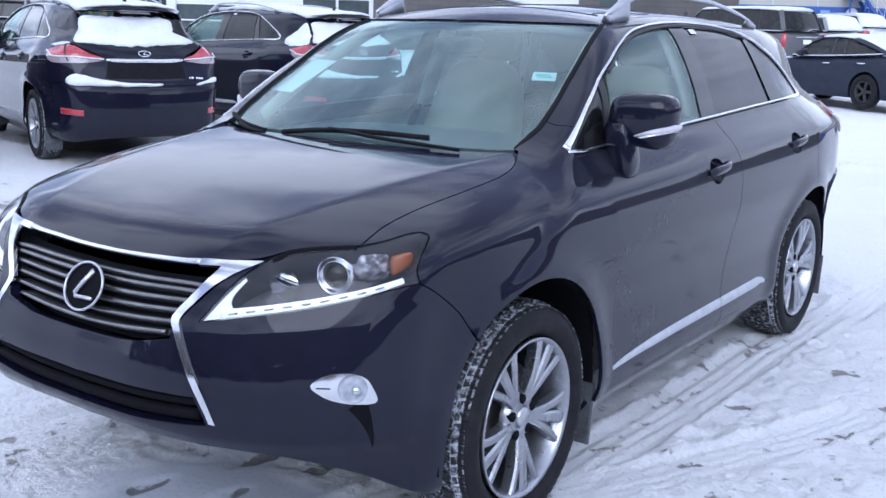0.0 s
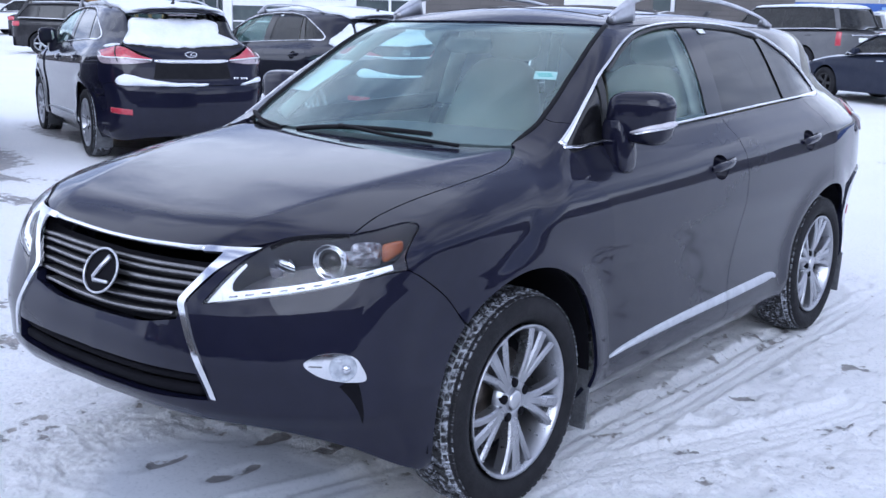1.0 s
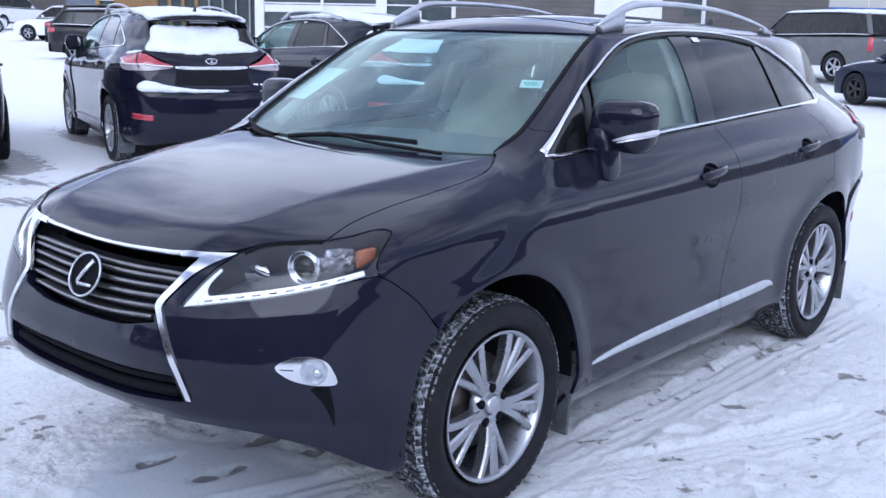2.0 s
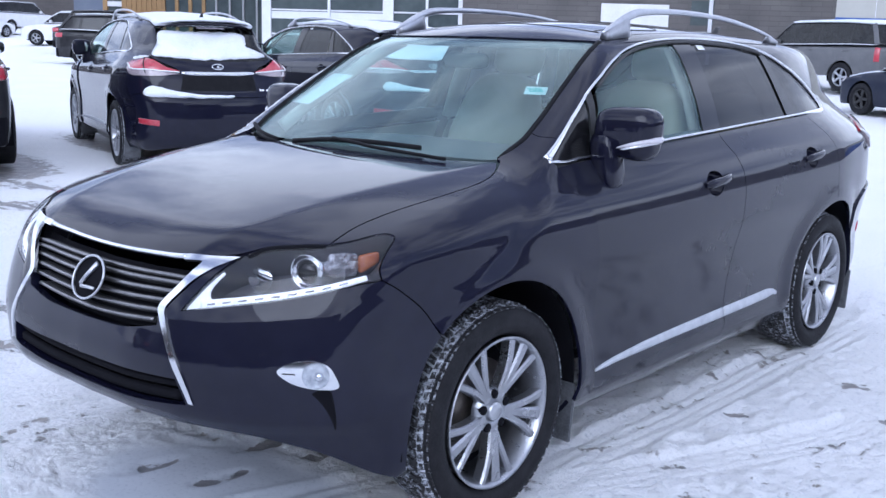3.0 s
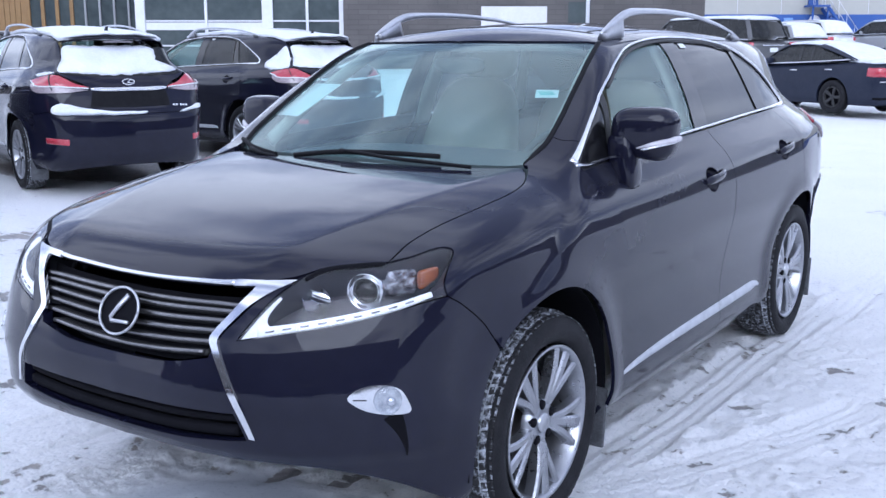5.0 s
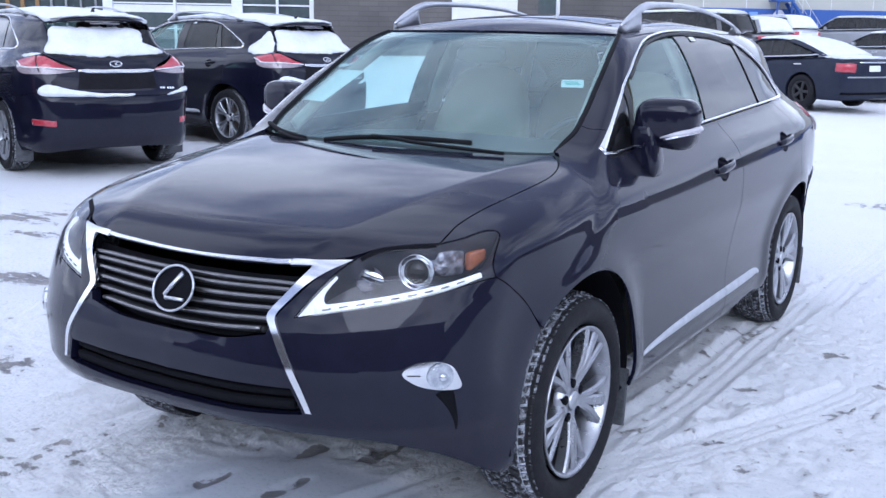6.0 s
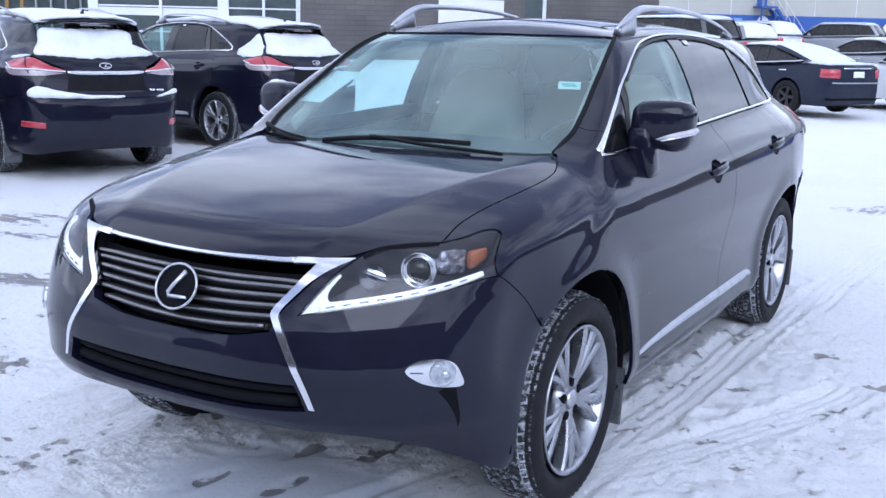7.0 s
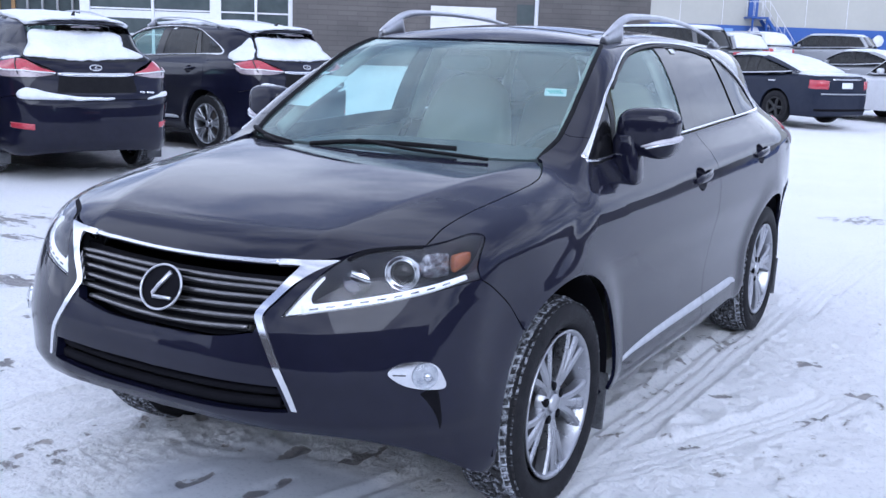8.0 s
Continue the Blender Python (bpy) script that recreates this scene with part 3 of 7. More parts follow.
hood_mid = E(g_low, (0, 0.098, 1.145), (0, -0.4, 1.07), (0, -0.7, 1.0), (0, -0.89, 0.925))
hood_half = outline(nose_edge, lamp_top, hood_side, hood_rear, hood_mid)
hood_half[np.abs(hood_half[:, 0]) < 3e-3, 0] = 0.0
joined("hood", hood_half, (0, 0, -1), g_low, PAINT, suv, "glossy black bonnet with two raised creases", h=0.022)

lamp_out = E(g_low, (0.771, -0.424, 0.999), (0.789, -0.414, 0.995), (0.803, -0.427, 0.984), (0.819, -0.478, 0.951), (0.829, -0.509, 0.917), (0.840, -0.510, 0.883), step=0.010)
lamp_up2 = E(g_low, (0.695, -0.581, 0.975), (0.73, -0.522, 0.985), (0.755, -0.450, 0.997), (0.771, -0.424, 0.999))
lamp_low = E(g_low, (0.840, -0.510, 0.883), (0.815, -0.572, 0.877), (0.768, -0.643, 0.861), (0.714, -0.706, 0.845), (0.657, -0.761, 0.831), (0.596, -0.809, 0.819), (0.53, -0.849, 0.806), (0.473, -0.877, 0.794), (0.422, -0.899, 0.783))
lamp_in = E(g_low, (0.422, -0.899, 0.783), (0.46, -0.86, 0.845), (0.498, -0.807, 0.905), (0.525, -0.76, 0.935), (0.536, -0.735, 0.950))
lamp_top2 = E(g_low, (0.536, -0.735, 0.950), (0.571, -0.693, 0.964), (0.642, -0.627, 0.972), (0.695, -0.581, 0.975))
seam_fb = E(g_low, (0.840, -0.510, 0.883), (0.857, -0.450, 0.845), (0.871, -0.365, 0.775), (0.872, -0.300, 0.685))
door_front = E(g_body, (0.77, 0.40, 1.106), (0.86, 0.415, 1.055), (0.885, 0.475, 0.95), (0.89, 0.505, 0.82), (0.88, 0.520, 0.65), (0.88, 0.530, 0.48), (0.868, 0.555, 0.285))
win_top = E(g_cab, (0.74, 0.375, 1.130), (0.70, 0.565, 1.255), (0.65, 0.795, 1.395), (0.61, 1.00, 1.490), (0.585, 1.24, 1.551), (0.57, 1.58, 1.580), (0.575, 1.98, 1.572), (0.60, 2.30, 1.530), (0.65, 2.58, 1.440), (0.70, 2.82, 1.335), (0.715, 2.895, 1.285))
corner_glass = E(g_join, (0.642, 0.245, 1.156), (0.648, 0.310, 1.187), (0.658, 0.372, 1.221), (0.657, 0.410, 1.246), step=0.012)
pillar_foot = win_top[win_top[:, 1] > 0.455]
AF = 0.435
a_start = math.degrees(math.atan2(0.315, -0.30))
fender = outline(
    hood_side,
    corner_glass,
    E(g_join, (0.657, 0.410, 1.246), (0.70, 0.42, 1.222), tuple(pillar_foot[0])),
    win_top[win_top[:, 1] <= 0.455][::-1],
    E(g_join, (0.74, 0.375, 1.130), (0.755, 0.39, 1.117), (0.77, 0.40, 1.106)),
    door_front,
    E(g_low, (0.868, 0.555, 0.285), (0.868, 0.43, 0.285)),
    arc(0, AF, -11, a_start, g_low, 40),
    seam_fb[::-1],
    lamp_out[::-1],
    lamp_up2[::-1],
)
panel("fender", fender, (-0.85, 0.1, -0.5), g_join, PAINT, suv, mirror=True, h=0.022, gap=0.0018)

# bumper cover with the lower intake left open
bumper = outline(
    E(g_low, (0, -0.965, 0.700), (0.20, -0.955, 0.705), (0.345, -0.925, 0.730)),
    E(g_low, (0.345, -0.925, 0.730), (0.354, -0.92, 0.755), (0.374, -0.906, 0.793), (0.414, -0.875, 0.840), (0.467, -0.818, 0.903), (0.51, -0.765, 0.925)),
    E(g_low, (0.51, -0.765, 0.925), (0.536, -0.735, 0.950)),
    lamp_in[::-1],
    lamp_low[::-1],
    seam_fb,
    arc(0, AF, a_start, 194.5, g_low, 22),
    E(g_low, (0.87, -0.420, 0.245), (0.84, -0.52, 0.295), (0.76, -0.66, 0.372), (0.62, -0.80, 0.435), (0.45, -0.89, 0.452), (0.2, -0.94, 0.448), (0, -0.945, 0.446)),
    E(g_low, (0, -0.945, 0.446), (0, -0.975, 0.495)),
    E(g_low, (0, -0.975, 0.495), (0.25, -0.965, 0.499), (0.465, -0.92, 0.517)),
    E(g_low, (0.465, -0.92, 0.517), (0.437, -0.94, 0.590)),
    E(g_low, (0.437, -0.94, 0.590), (0.2, -0.97, 0.584), (0, -0.975, 0.582)),
    E(g_low, (0, -0.975, 0.582), (0, -0.965, 0.700)),
)
bumper[np.abs(bumper[:, 0]) < 2e-3, 0] = 0.0
joined("front_bumper", bumper, (-0.5, 0.86, 0), g_low, PAINT, suv, h=0.022, flange=0.03, gap=0.0012)
intake = outline(E(g_low, (0, -0.96, 0.458), (0.25, -0.955, 0.462), (0.49, -0.90, 0.475)), E(g_low, (0.49, -0.90, 0.475), (0.455, -0.94, 0.605)), E(g_low, (0.455, -0.94, 0.605), (0.2, -0.97, 0.598), (0, -0.975, 0.595)), E(g_low, (0, -0.975, 0.595), (0, -0.96, 0.458)))
intake[np.abs(intake[:, 0]) < 2e-3, 0] = 0.0
joined("lower_intake", intake, (0, 1, 0), g_low, GLOSSBLACK, suv, "gloss black lower intake panel", off=-0.034, flange=0.0, gap=0)
for zb, depth, wide in ((0.556, -0.030, 0.022), (0.522, -0.024, 0.030)):
    e = E(g_low, (-0.44, -0.935, zb + 0.012), (-0.2, -0.97, zb), (0, -0.975, zb - 0.002), (0.2, -0.97, zb), (0.44, -0.935, zb + 0.012))
    strip("intake_bar", e, wide, 0.010, g_low, CAVITY, suv, off=depth)

# grille
grille_out = outline(E(g_low, (0, -0.90, 0.915), (0.2, -0.885, 0.915), (0.34, -0.86, 0.915), (0.47, -0.815, 0.912)), E(g_low, (0.47, -0.815, 0.912), (0.408, -0.875, 0.838), (0.368, -0.90, 0.793), (0.345, -0.925, 0.745)), E(g_low, (0.345, -0.925, 0.745), (0.2, -0.955, 0.708), (0, -0.965, 0.702)), E(g_low, (0, -0.965, 0.702), (0, -0.90, 0.915)))
grille_out[np.abs(grille_out[:, 0]) < 2e-3, 0] = 0.0
grille = new("grille")
grille.parent = suv
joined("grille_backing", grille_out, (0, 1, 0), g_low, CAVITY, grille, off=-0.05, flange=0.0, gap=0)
for i in range(6):
    zb = 0.729 + 0.0356 * i
    reach = float(np.interp(zb, (0.70, 0.745, 0.80, 0.88, 0.912), (0.28, 0.350, 0.368, 0.414, 0.44)))
    if i == 0:
        reach = 0.315
    pts = [(-reach, -0.92, zb + 0.012), (-reach * 0.5, -0.945, zb + 0.003), (0, -0.955, zb), (reach * 0.5, -0.945, zb + 0.003), (reach, -0.92, zb + 0.012)]
    line = E(g_low, *pts)
    slat = strip("grille_slat", line, 0.0125, 0.008, g_low, SLAT, grille, off=-0.020, sink=0.004)[0]
    strip("slat_blade", line + (0, 0.014, -0.006), 0.020, 0.004, g_low, PLASTIC, slat, off=-0.020, sink=0.03)
# chrome surround: top bar, side blades and the spears below them
top_bar = E(g_low, (-0.362, -0.83, 0.9215), (-0.30, -0.845, 0.919), (-0.15, -0.862, 0.914), (0, -0.868, 0.9125), (0.15, -0.862, 0.914), (0.30, -0.845, 0.919), (0.362, -0.83, 0.9215), step=0.012)
strip("chrome_top_bar", top_bar, np.interp(np.abs(top_bar[:, 0]), (0, 0.25, 0.362), (0.012, 0.013, 0.0155)), 0.006, g_low, CHROME, grille, "bright chrome bar above the grille")
cheek = outline(
    E(g_low, (0.364, -0.826, 0.9285), (0.44, -0.803, 0.931), (0.525, -0.763, 0.935), step=0.01),
    E(g_low, (0.525, -0.763, 0.935), (0.513, -0.779, 0.927), (0.475, -0.817, 0.905), (0.434, -0.856, 0.870), (0.399, -0.887, 0.827), (0.375, -0.904, 0.797), (0.368, -0.913, 0.777), (0.378, -0.919, 0.756), (0.419, -0.930, 0.686), (0.462, -0.926, 0.607), (0.491, -0.910, 0.522), step=0.01),
    E(g_low, (0.491, -0.910, 0.522), (0.475, -0.916, 0.524), step=0.008),
    E(g_low, (0.475, -0.916, 0.524), (0.443, -0.933, 0.607), (0.396, -0.933, 0.690), (0.354, -0.923, 0.757), (0.342, -0.917, 0.780), (0.352, -0.905, 0.803), (0.389, -0.877, 0.852), (0.424, -0.835, 0.904), (0.428, -0.822, 0.9165), step=0.01),
    E(g_low, (0.428, -0.822, 0.9165), (0.364, -0.842, 0.9145), step=0.01),
)
panel("chrome_cheek", cheek, (-0.42, 0.9, 0.0), g_low, CHROME, grille, "flat chrome cheek and spear flanking the grille", mirror=True, h=0.014, off=0.005, flange=0.012, gap=0)
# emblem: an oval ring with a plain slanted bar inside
ang = np.linspace(0, 2 * np.pi, 49)
ring = np.stack([0.078 * np.cos(ang), np.full(49, -0.940), 0.815 + 0.062 * np.sin(ang)], -1)
ring[:, 1] += 0.45 * (ring[:, 2] - 0.815)
emblem = tube("emblem_ring", ring, 0.0040, SATIN, grille, "oval chrome emblem ring", n=8, flat=(0, 1, 0.4))[0]
disc_v = np.vstack([ring[:-1] + (0, 0.006, 0), [[0, -0.934, 0.815]]])
shape("emblem_disc", (disc_v, [(i, (i + 1) % 48, 48) for i in range(48)]), CAVITY, emblem)
tube("emblem_bar", [(0.022, -0.918, 0.858), (-0.008, -0.938, 0.82), (-0.024, -0.951, 0.795), (-0.018, -0.955, 0.786), (0.052, -0.953, 0.789)], [0.0085, 0.0075, 0.0065, 0.006, 0.005], SATIN, emblem)

# headlamps
lamp_edge = outline(lamp_in, lamp_top2, lamp_up2, lamp_out, lamp_low)
for sgn in (1, -1):
    lamp = new("headlamp")
    lamp.parent = suv

    def put(name, data, mat, label=""):
        v, f = data[0], data[1]
        v = np.asarray(v) * (sgn, 1, 1)
        f = [q[::-1] for q in f] if sgn < 0 else f
        return link(name, mesh_of(name, v, f, True), mat, lamp, label)

    d = panel_data(lamp_edge, (-0.55, 0.8, -0.1), g_low, h=0.02, flange=0.008)
    d = flip(d) if sgn < 0 else d
    lens = link("lens", mesh_of("lens", d[0], d[1], True, d[2]), LENSGLASS, lamp, "clear headlamp cover")
    lens.visible_shadow = False
    d = panel_data(lamp_edge, (-0.55, 0.8, -0.1), g_low, h=0.02, off=-0.115, flange=0.0, gap=-0.010)
    d = flip(d) if sgn < 0 else d
    link("housing", mesh_of("housing", d[0], d[1], True, d[2]), LAMPBODY, lamp)
    d = panel_data(lamp_edge, (-0.55, 0.8, -0.1), g_low, h=0.02, off=-0.004, flange=0.13, gap=0.002)
    keep = [q for q in d[1] if len(q) == 4]
    put("wall", (d[0], keep), LAMPBODY)
    # light strip along the lower edge, widening to the inner tip
    low = E(g_low, (0.824, -0.548, 0.897), (0.768, -0.640, 0.874), (0.714, -0.706, 0.858), (0.657, -0.761, 0.845), (0.596, -0.809, 0.833), (0.53, -0.849, 0.820), (0.47, -0.876, 0.806), step=0.012)
    wd = np.interp(np.linspace(0, 1, len(low)), (0, 0.3, 0.8, 1), (0.016, 0.022, 0.027, 0.034))
    put("light_strip", strip_data(low, wd, 0.006, g_low, off=-0.018), DRL, "bright white running-light strip")
    tip = outline(E(g_low, (0.428, -0.896, 0.788), (0.462, -0.860, 0.846), (0.497, -0.808, 0.902), step=0.01), E(g_low, (0.497, -0.808, 0.902), (0.503, -0.808, 0.896), step=0.005), E(g_low, (0.503, -0.808, 0.896), (0.484, -0.842, 0.852), (0.489, -0.852, 0.828), (0.512, -0.850, 0.826), step=0.01), E(g_low, (0.512, -0.850, 0.826), (0.500, -0.866, 0.800), step=0.01), E(g_low, (0.500, -0.866, 0.800), (0.428, -0.896, 0.788), step=0.01))
    d = panel_data(tip, (-0.55, 0.8, -0.1), g_low, h=0.012, off=-0.014, flange=0.006, gap=0)
    d = flip(d) if sgn < 0 else d
    link("light_tip", mesh_of("light_tip", d[0], d[1], True, d[2]), DRL, lamp)
    # black strip standing in for the shadow gap under the bonnet's edge
    gap_edge = E(g_low, (0.541, -0.752, 0.940), (0.571, -0.700, 0.959), (0.642, -0.634, 0.967), (0.690, -0.590, 0.971), step=0.012)
    put("lamp_brow", strip_data(gap_edge, np.interp(np.linspace(0, 1, len(gap_edge)), (0, 0.3, 1), (0.012, 0.020, 0.014)), 0.003, g_low, off=-0.002), CAVITY)
    # segments in front of the strip
    for k in range(9):
        q = low[5 + 4 * k : 8 + 4 * k]
        if len(q) == 3:
            put("strip_segment", strip_data(q, 0.0048, 0.002, g_low, off=-0.0115, sink=0.001), FACET)
    # projector
    pc, way = np.array((0.638, -0.618, 0.890)), unit((0.30, -0.95, 0.0))
    turn = np.array(Vector((0, 0, 1)).rotation_difference(Vector(way)).to_matrix())

    def aim(data, c):
        return (np.asarray(data[0]) @ turn.T + c, data[1])

    put("projector_ring", aim(lathe_data([(-0.06, 0.050), (-0.012, 0.056), (0.0, 0.054), (0.003, 0.050), (-0.006, 0.047), (-0.010, 0.044), (-0.004, 0.041), (-0.002, 0.038), (-0.012, 0.035)], 36, "z"), pc), CHROME, "chrome projector ring")
    put("projector_lens", aim(lathe_data([(-0.014, 0.036), (-0.004, 0.033), (0.006, 0.024), (0.011, 0.010), (0.0115, 0.0)], 32, "z"), pc), GLOSSBLACK, "dark glass projector lens")
    put("inner_reflector", aim(lathe_data([(0.012, 0.042), (0.004, 0.042), (-0.016, 0.034), (-0.028, 0.018), (-0.029, 0.0)], 32, "z"), np.array((0.540, -0.700, 0.870))), REFLECTOR)
    put("inner_bulb", aim(lathe_data([(-0.03, 0.010), (0.002, 0.010), (0.006, 0.0)], 14, "z"), np.array((0.540, -0.700, 0.870))), CLEARLENS)
    v, f = lathe_data([(0.0, 0.040), (0.004, 0.030), (0.006, 0.0)], 20, "z")
    v = v[:] * (1, 0.42, 1) + (0, 0.012, 0)
    put("reflector_shield", aim((v, f), np.array((0.540, -0.704, 0.868))), CHROME)
    v, f = blob_data((0, 0, 0), (0.046, 0.020, 0.040), 0.4, 20, 10)
    put("signal_reflector", (rotated(v, 62, "Z") + (0.694, -0.530, 0.910), f), FACET, "clear faceted signal reflector")
    v, f = blob_data((0, 0, 0), (0.031, 0.014, 0.022), 0.35, 20, 10)
    v = v[:] * 1.0
    v[:, 2] = v[:, 2] * (1 - 9 * v[:, 0]) + 0.35 * v[:, 0]
    put("amber_marker", (rotated(v, 66, "Z") + (0.754, -0.482, 0.924), f), AMBER, "amber side marker")

# fog lamps: chrome almond bezel round a clear round lamp, with a dark wedge below
fog_edge = [(0.703, -0.781, 0.645), (0.729, -0.752, 0.667), (0.767, -0.710, 0.672), (0.795, -0.680, 0.660), (0.809, -0.665, 0.634), (0.816, -0.655, 0.594), (0.788, -0.694, 0.591), (0.749, -0.738, 0.602), (0.721, -0.767, 0.621)]
fe = onto(g_low, spline(fog_edge, 0.008, True))[:-1]
for sgn in (1, -1):
    fog = new("fog_lamp")
    fog.parent = suv
    c = onto(g_low, [(0.779, -0.706, 0.632)])[0]
    n = unit(grad(g_low, c[None]))[0]
    turn = np.array(Vector((0, 0, 1)).rotation_difference(Vector(n)).to_matrix())
    a = np.linspace(0, 2 * np.pi, 30, endpoint=False)
    hole = onto(g_low, np.stack([0.037 * np.cos(a), 0.037 * np.sin(a), 0 * a], -1) @ turn.T + c)
    d = panel_data(fe, (-0.55, 0.83, 0), g_low, h=0.012, off=0.008, flange=0.012, gap=0, holes=(hole,))
    d = flip(d) if sgn < 0 else d
    link("bezel", mesh_of("bezel", d[0], d[1], True, d[2]), CHROME, fog, "chrome fog lamp bezel")
    e = onto(g_low, spline([(0.712, -0.77, 0.638), (0.738, -0.745, 0.636)], 0.01))
    v, f = strip_data(e, 0.003, 0.002, g_low, off=0.008)
    link("bezel_slot", mesh_of("bezel_slot", v * (sgn, 1, 1), f if sgn > 0 else [q[::-1] for q in f]), GLOSSBLACK, fog)
    for nm, prof, mt in (("fog_cup", [(0.0095, 0.0385), (0.006, 0.036), (0.003, 0.026), (0.002, 0.012), (0.0018, 0.0)], FOGGREY), ("fog_lens", [(0.008, 0.0375), (0.011, 0.033), (0.015, 0.020), (0.016, 0.0)], LENSGLASS), ("fog_bulb", [(0.002, 0.013), (0.006, 0.013), (0.010, 0.008), (0.011, 0.0)], REFLECTOR)):
        v, f = lathe_data(prof, 30, "z")
        if nm == "fog_bulb":
            v = v + (0.010, 0.004, 0)
        v = (np.asarray(v) @ turn.T + c) * (sgn, 1, 1)
        link(nm, mesh_of(nm, v, [q[::-1] for q in f] if sgn < 0 else f), mt, fog)

# flat black wedge painted as the shade of a recess in the bumper
recess_line = E(g_low, (0.786, -0.695, 0.590), (0.796, -0.676, 0.55), (0.801, -0.660, 0.505), (0.800, -0.650, 0.465), step=0.01)
strip("bumper_fold", recess_line, np.interp(np.linspace(0, 1, len(recess_line)), (0, 0.5, 1), (0.056, 0.026, 0.003)), 0.0012, g_low, CAVITY, suv, mirror=True, sink=0.002)

# doors
split = E(g_body, (0.77, 1.612, 1.184), (0.85, 1.65, 1.09), (0.89, 1.665, 0.98), (0.90, 1.66, 0.85), (0.88, 1.63, 0.65), (0.88, 1.60, 0.48), (0.88, 1.600, 0.41), (0.868, 1.63, 0.34), (0.868, 1.60, 0.285))
belt_f = E(g_body, (0.77, 1.612, 1.184), (0.77, 1.2, 1.168), (0.76, 0.8, 1.142), (0.75, 0.40, 1.106))
belt_r = E(g_body, (0.77, 1.612, 1.184), (0.76, 2.1, 1.200), (0.75, 2.60, 1.214))
rear_cut = E(g_body, (0.75, 2.60, 1.214), (0.82, 2.67, 1.13), (0.88, 2.715, 1.04), (0.89, 2.73, 0.95), (0.90, 2.725, 0.865), (0.91, 2.71, 0.815))


def cup_hole(c, ry, rz):
    a = np.linspace(0, 2 * np.pi, 26, endpoint=False)
    return onto(g_body, np.stack([np.full(26, 0.9), c[0] + ry * np.cos(a), c[1] + rz * np.sin(a)], -1))


cup_f, cup_r = cup_hole((1.395, 1.005), 0.070, 0.055), cup_hole((2.405, 1.043), 0.066, 0.053)
front_door = outline(door_front, E(g_body, (0.868, 0.555, 0.285), (0.868, 1.60, 0.285)), split[::-1], belt_f)
rear_door = outline(split, E(g_body, (0.868, 1.60, 0.285), (0.868, 2.315, 0.285)), arc(2.74, AF, 191.5, 93, g_body, 40), rear_cut[::-1], belt_r[::-1])
for sgn in (1, -1):
    for nm, edge, cup, tipy in (("front_door", front_door, cup_f, (1.395, 1.010)), ("rear_door", rear_door, cup_r, (2.405, 1.047))):
        d = panel_data(edge, (-1, 0, -0.15), g_body, h=0.026, holes=(cup,))
        d = flip(d) if sgn < 0 else d
        door = link(nm, mesh_of(nm, d[0], d[1], True, d[2]), SALTED, suv)
        c0 = cup.mean(0)
        rings = [c0 + (cup - c0) * k - np.array((dp, 0, 0)) for k, dp in ((1.0, 0.004), (0.93, 0.022), (0.7, 0.040), (0.02, 0.046))]
        m = len(cup)
        cv, cf = np.vstack(rings), [(i * m + j, i * m + (j + 1) % m, (i + 1) * m + (j + 1) % m, (i + 1) * m + j) for i in range(3) for j in range(m)]
        link("handle_cup", mesh_of("handle_cup", cv * (sgn, 1, 1), cf if sgn > 0 else [q[::-1] for q in cf]), PAINT, door)
        bar = [(-0.090, -0.010), (-0.055, -0.005), (0.0, 0.000), (0.06, 0.006), (0.110, 0.012), (0.134, 0.015)]
        pts = onto(g_body, [(0.9, tipy[0] + a, tipy[1] + b) for a, b in bar]) + np.array([(0.004, 0, 0), (0.016, 0, 0), (0.022, 0, 0), (0.022, 0, 0), (0.012, 0, 0), (0.002, 0, 0)])
        hv, hf = tube_data(spline(pts, 0.01), np.interp(np.linspace(0, 1, len(spline(pts, 0.01))), (0, 0.15, 0.8, 1), (0.011, 0.019, 0.018, 0.012)), 10, squash=0.62, flat=(1, 0, 0))
        link("handle", mesh_of("handle", hv * (sgn, 1, 1), hf if sgn > 0 else [q[::-1] for q in hf]), PAINT, door, "black pull handle")
        # inner lining of the door
        d = panel_data(edge, (-1, 0, -0.15), g_body, h=0.08, off=-0.075, flange=0.0, gap=0.03)
        d = flip(d) if sgn < 0 else d
        link("door_lining", mesh_of("door_lining", d[0], d[1], True, d[2]), CABINLIGHT, door)
        if nm == "front_door":
            mline = E(g_body, (0.88, 0.555, 0.378), (0.88, 0.75, 0.392), (0.88, 1.1, 0.402), (0.88, 1.585, 0.407), step=0.03)
            mw = np.interp(mline[:, 1], (0.555, 0.62, 0.9, 1.6), (0.006, 0.020, 0.036, 0.046))
        else:
            mline = E(g_body, (0.88, 1.600, 0.407), (0.88, 1.9, 0.410), (0.88, 2.10, 0.412), (0.88, 2.15, 0.400), step=0.03)
            mw = np.interp(mline[:, 1], (1.6, 2.05, 2.15), (0.046, 0.046, 0.020))
        mv, mf = strip_data(mline, mw, 0.009, g_body)
        link("side_moulding", mesh_of("side_moulding", mv * (sgn, 1, 1), mf if sgn > 0 else [q[::-1] for q in mf]), FROSTED, door, "satin side moulding under frost")

# sill below the doors
sill = outline(E(g_body, (0.868, 0.43, 0.28), (0.868, 1.4, 0.28), (0.868, 2.31, 0.28)), E(g_body, (0.868, 2.31, 0.28), (0.80, 2.33, 0.195)), E(g_body, (0.80, 2.33, 0.195), (0.80, 1.4, 0.195), (0.80, 0.42, 0.195)), E(g_body, (0.80, 0.42, 0.195), (0.868, 0.43, 0.28)))
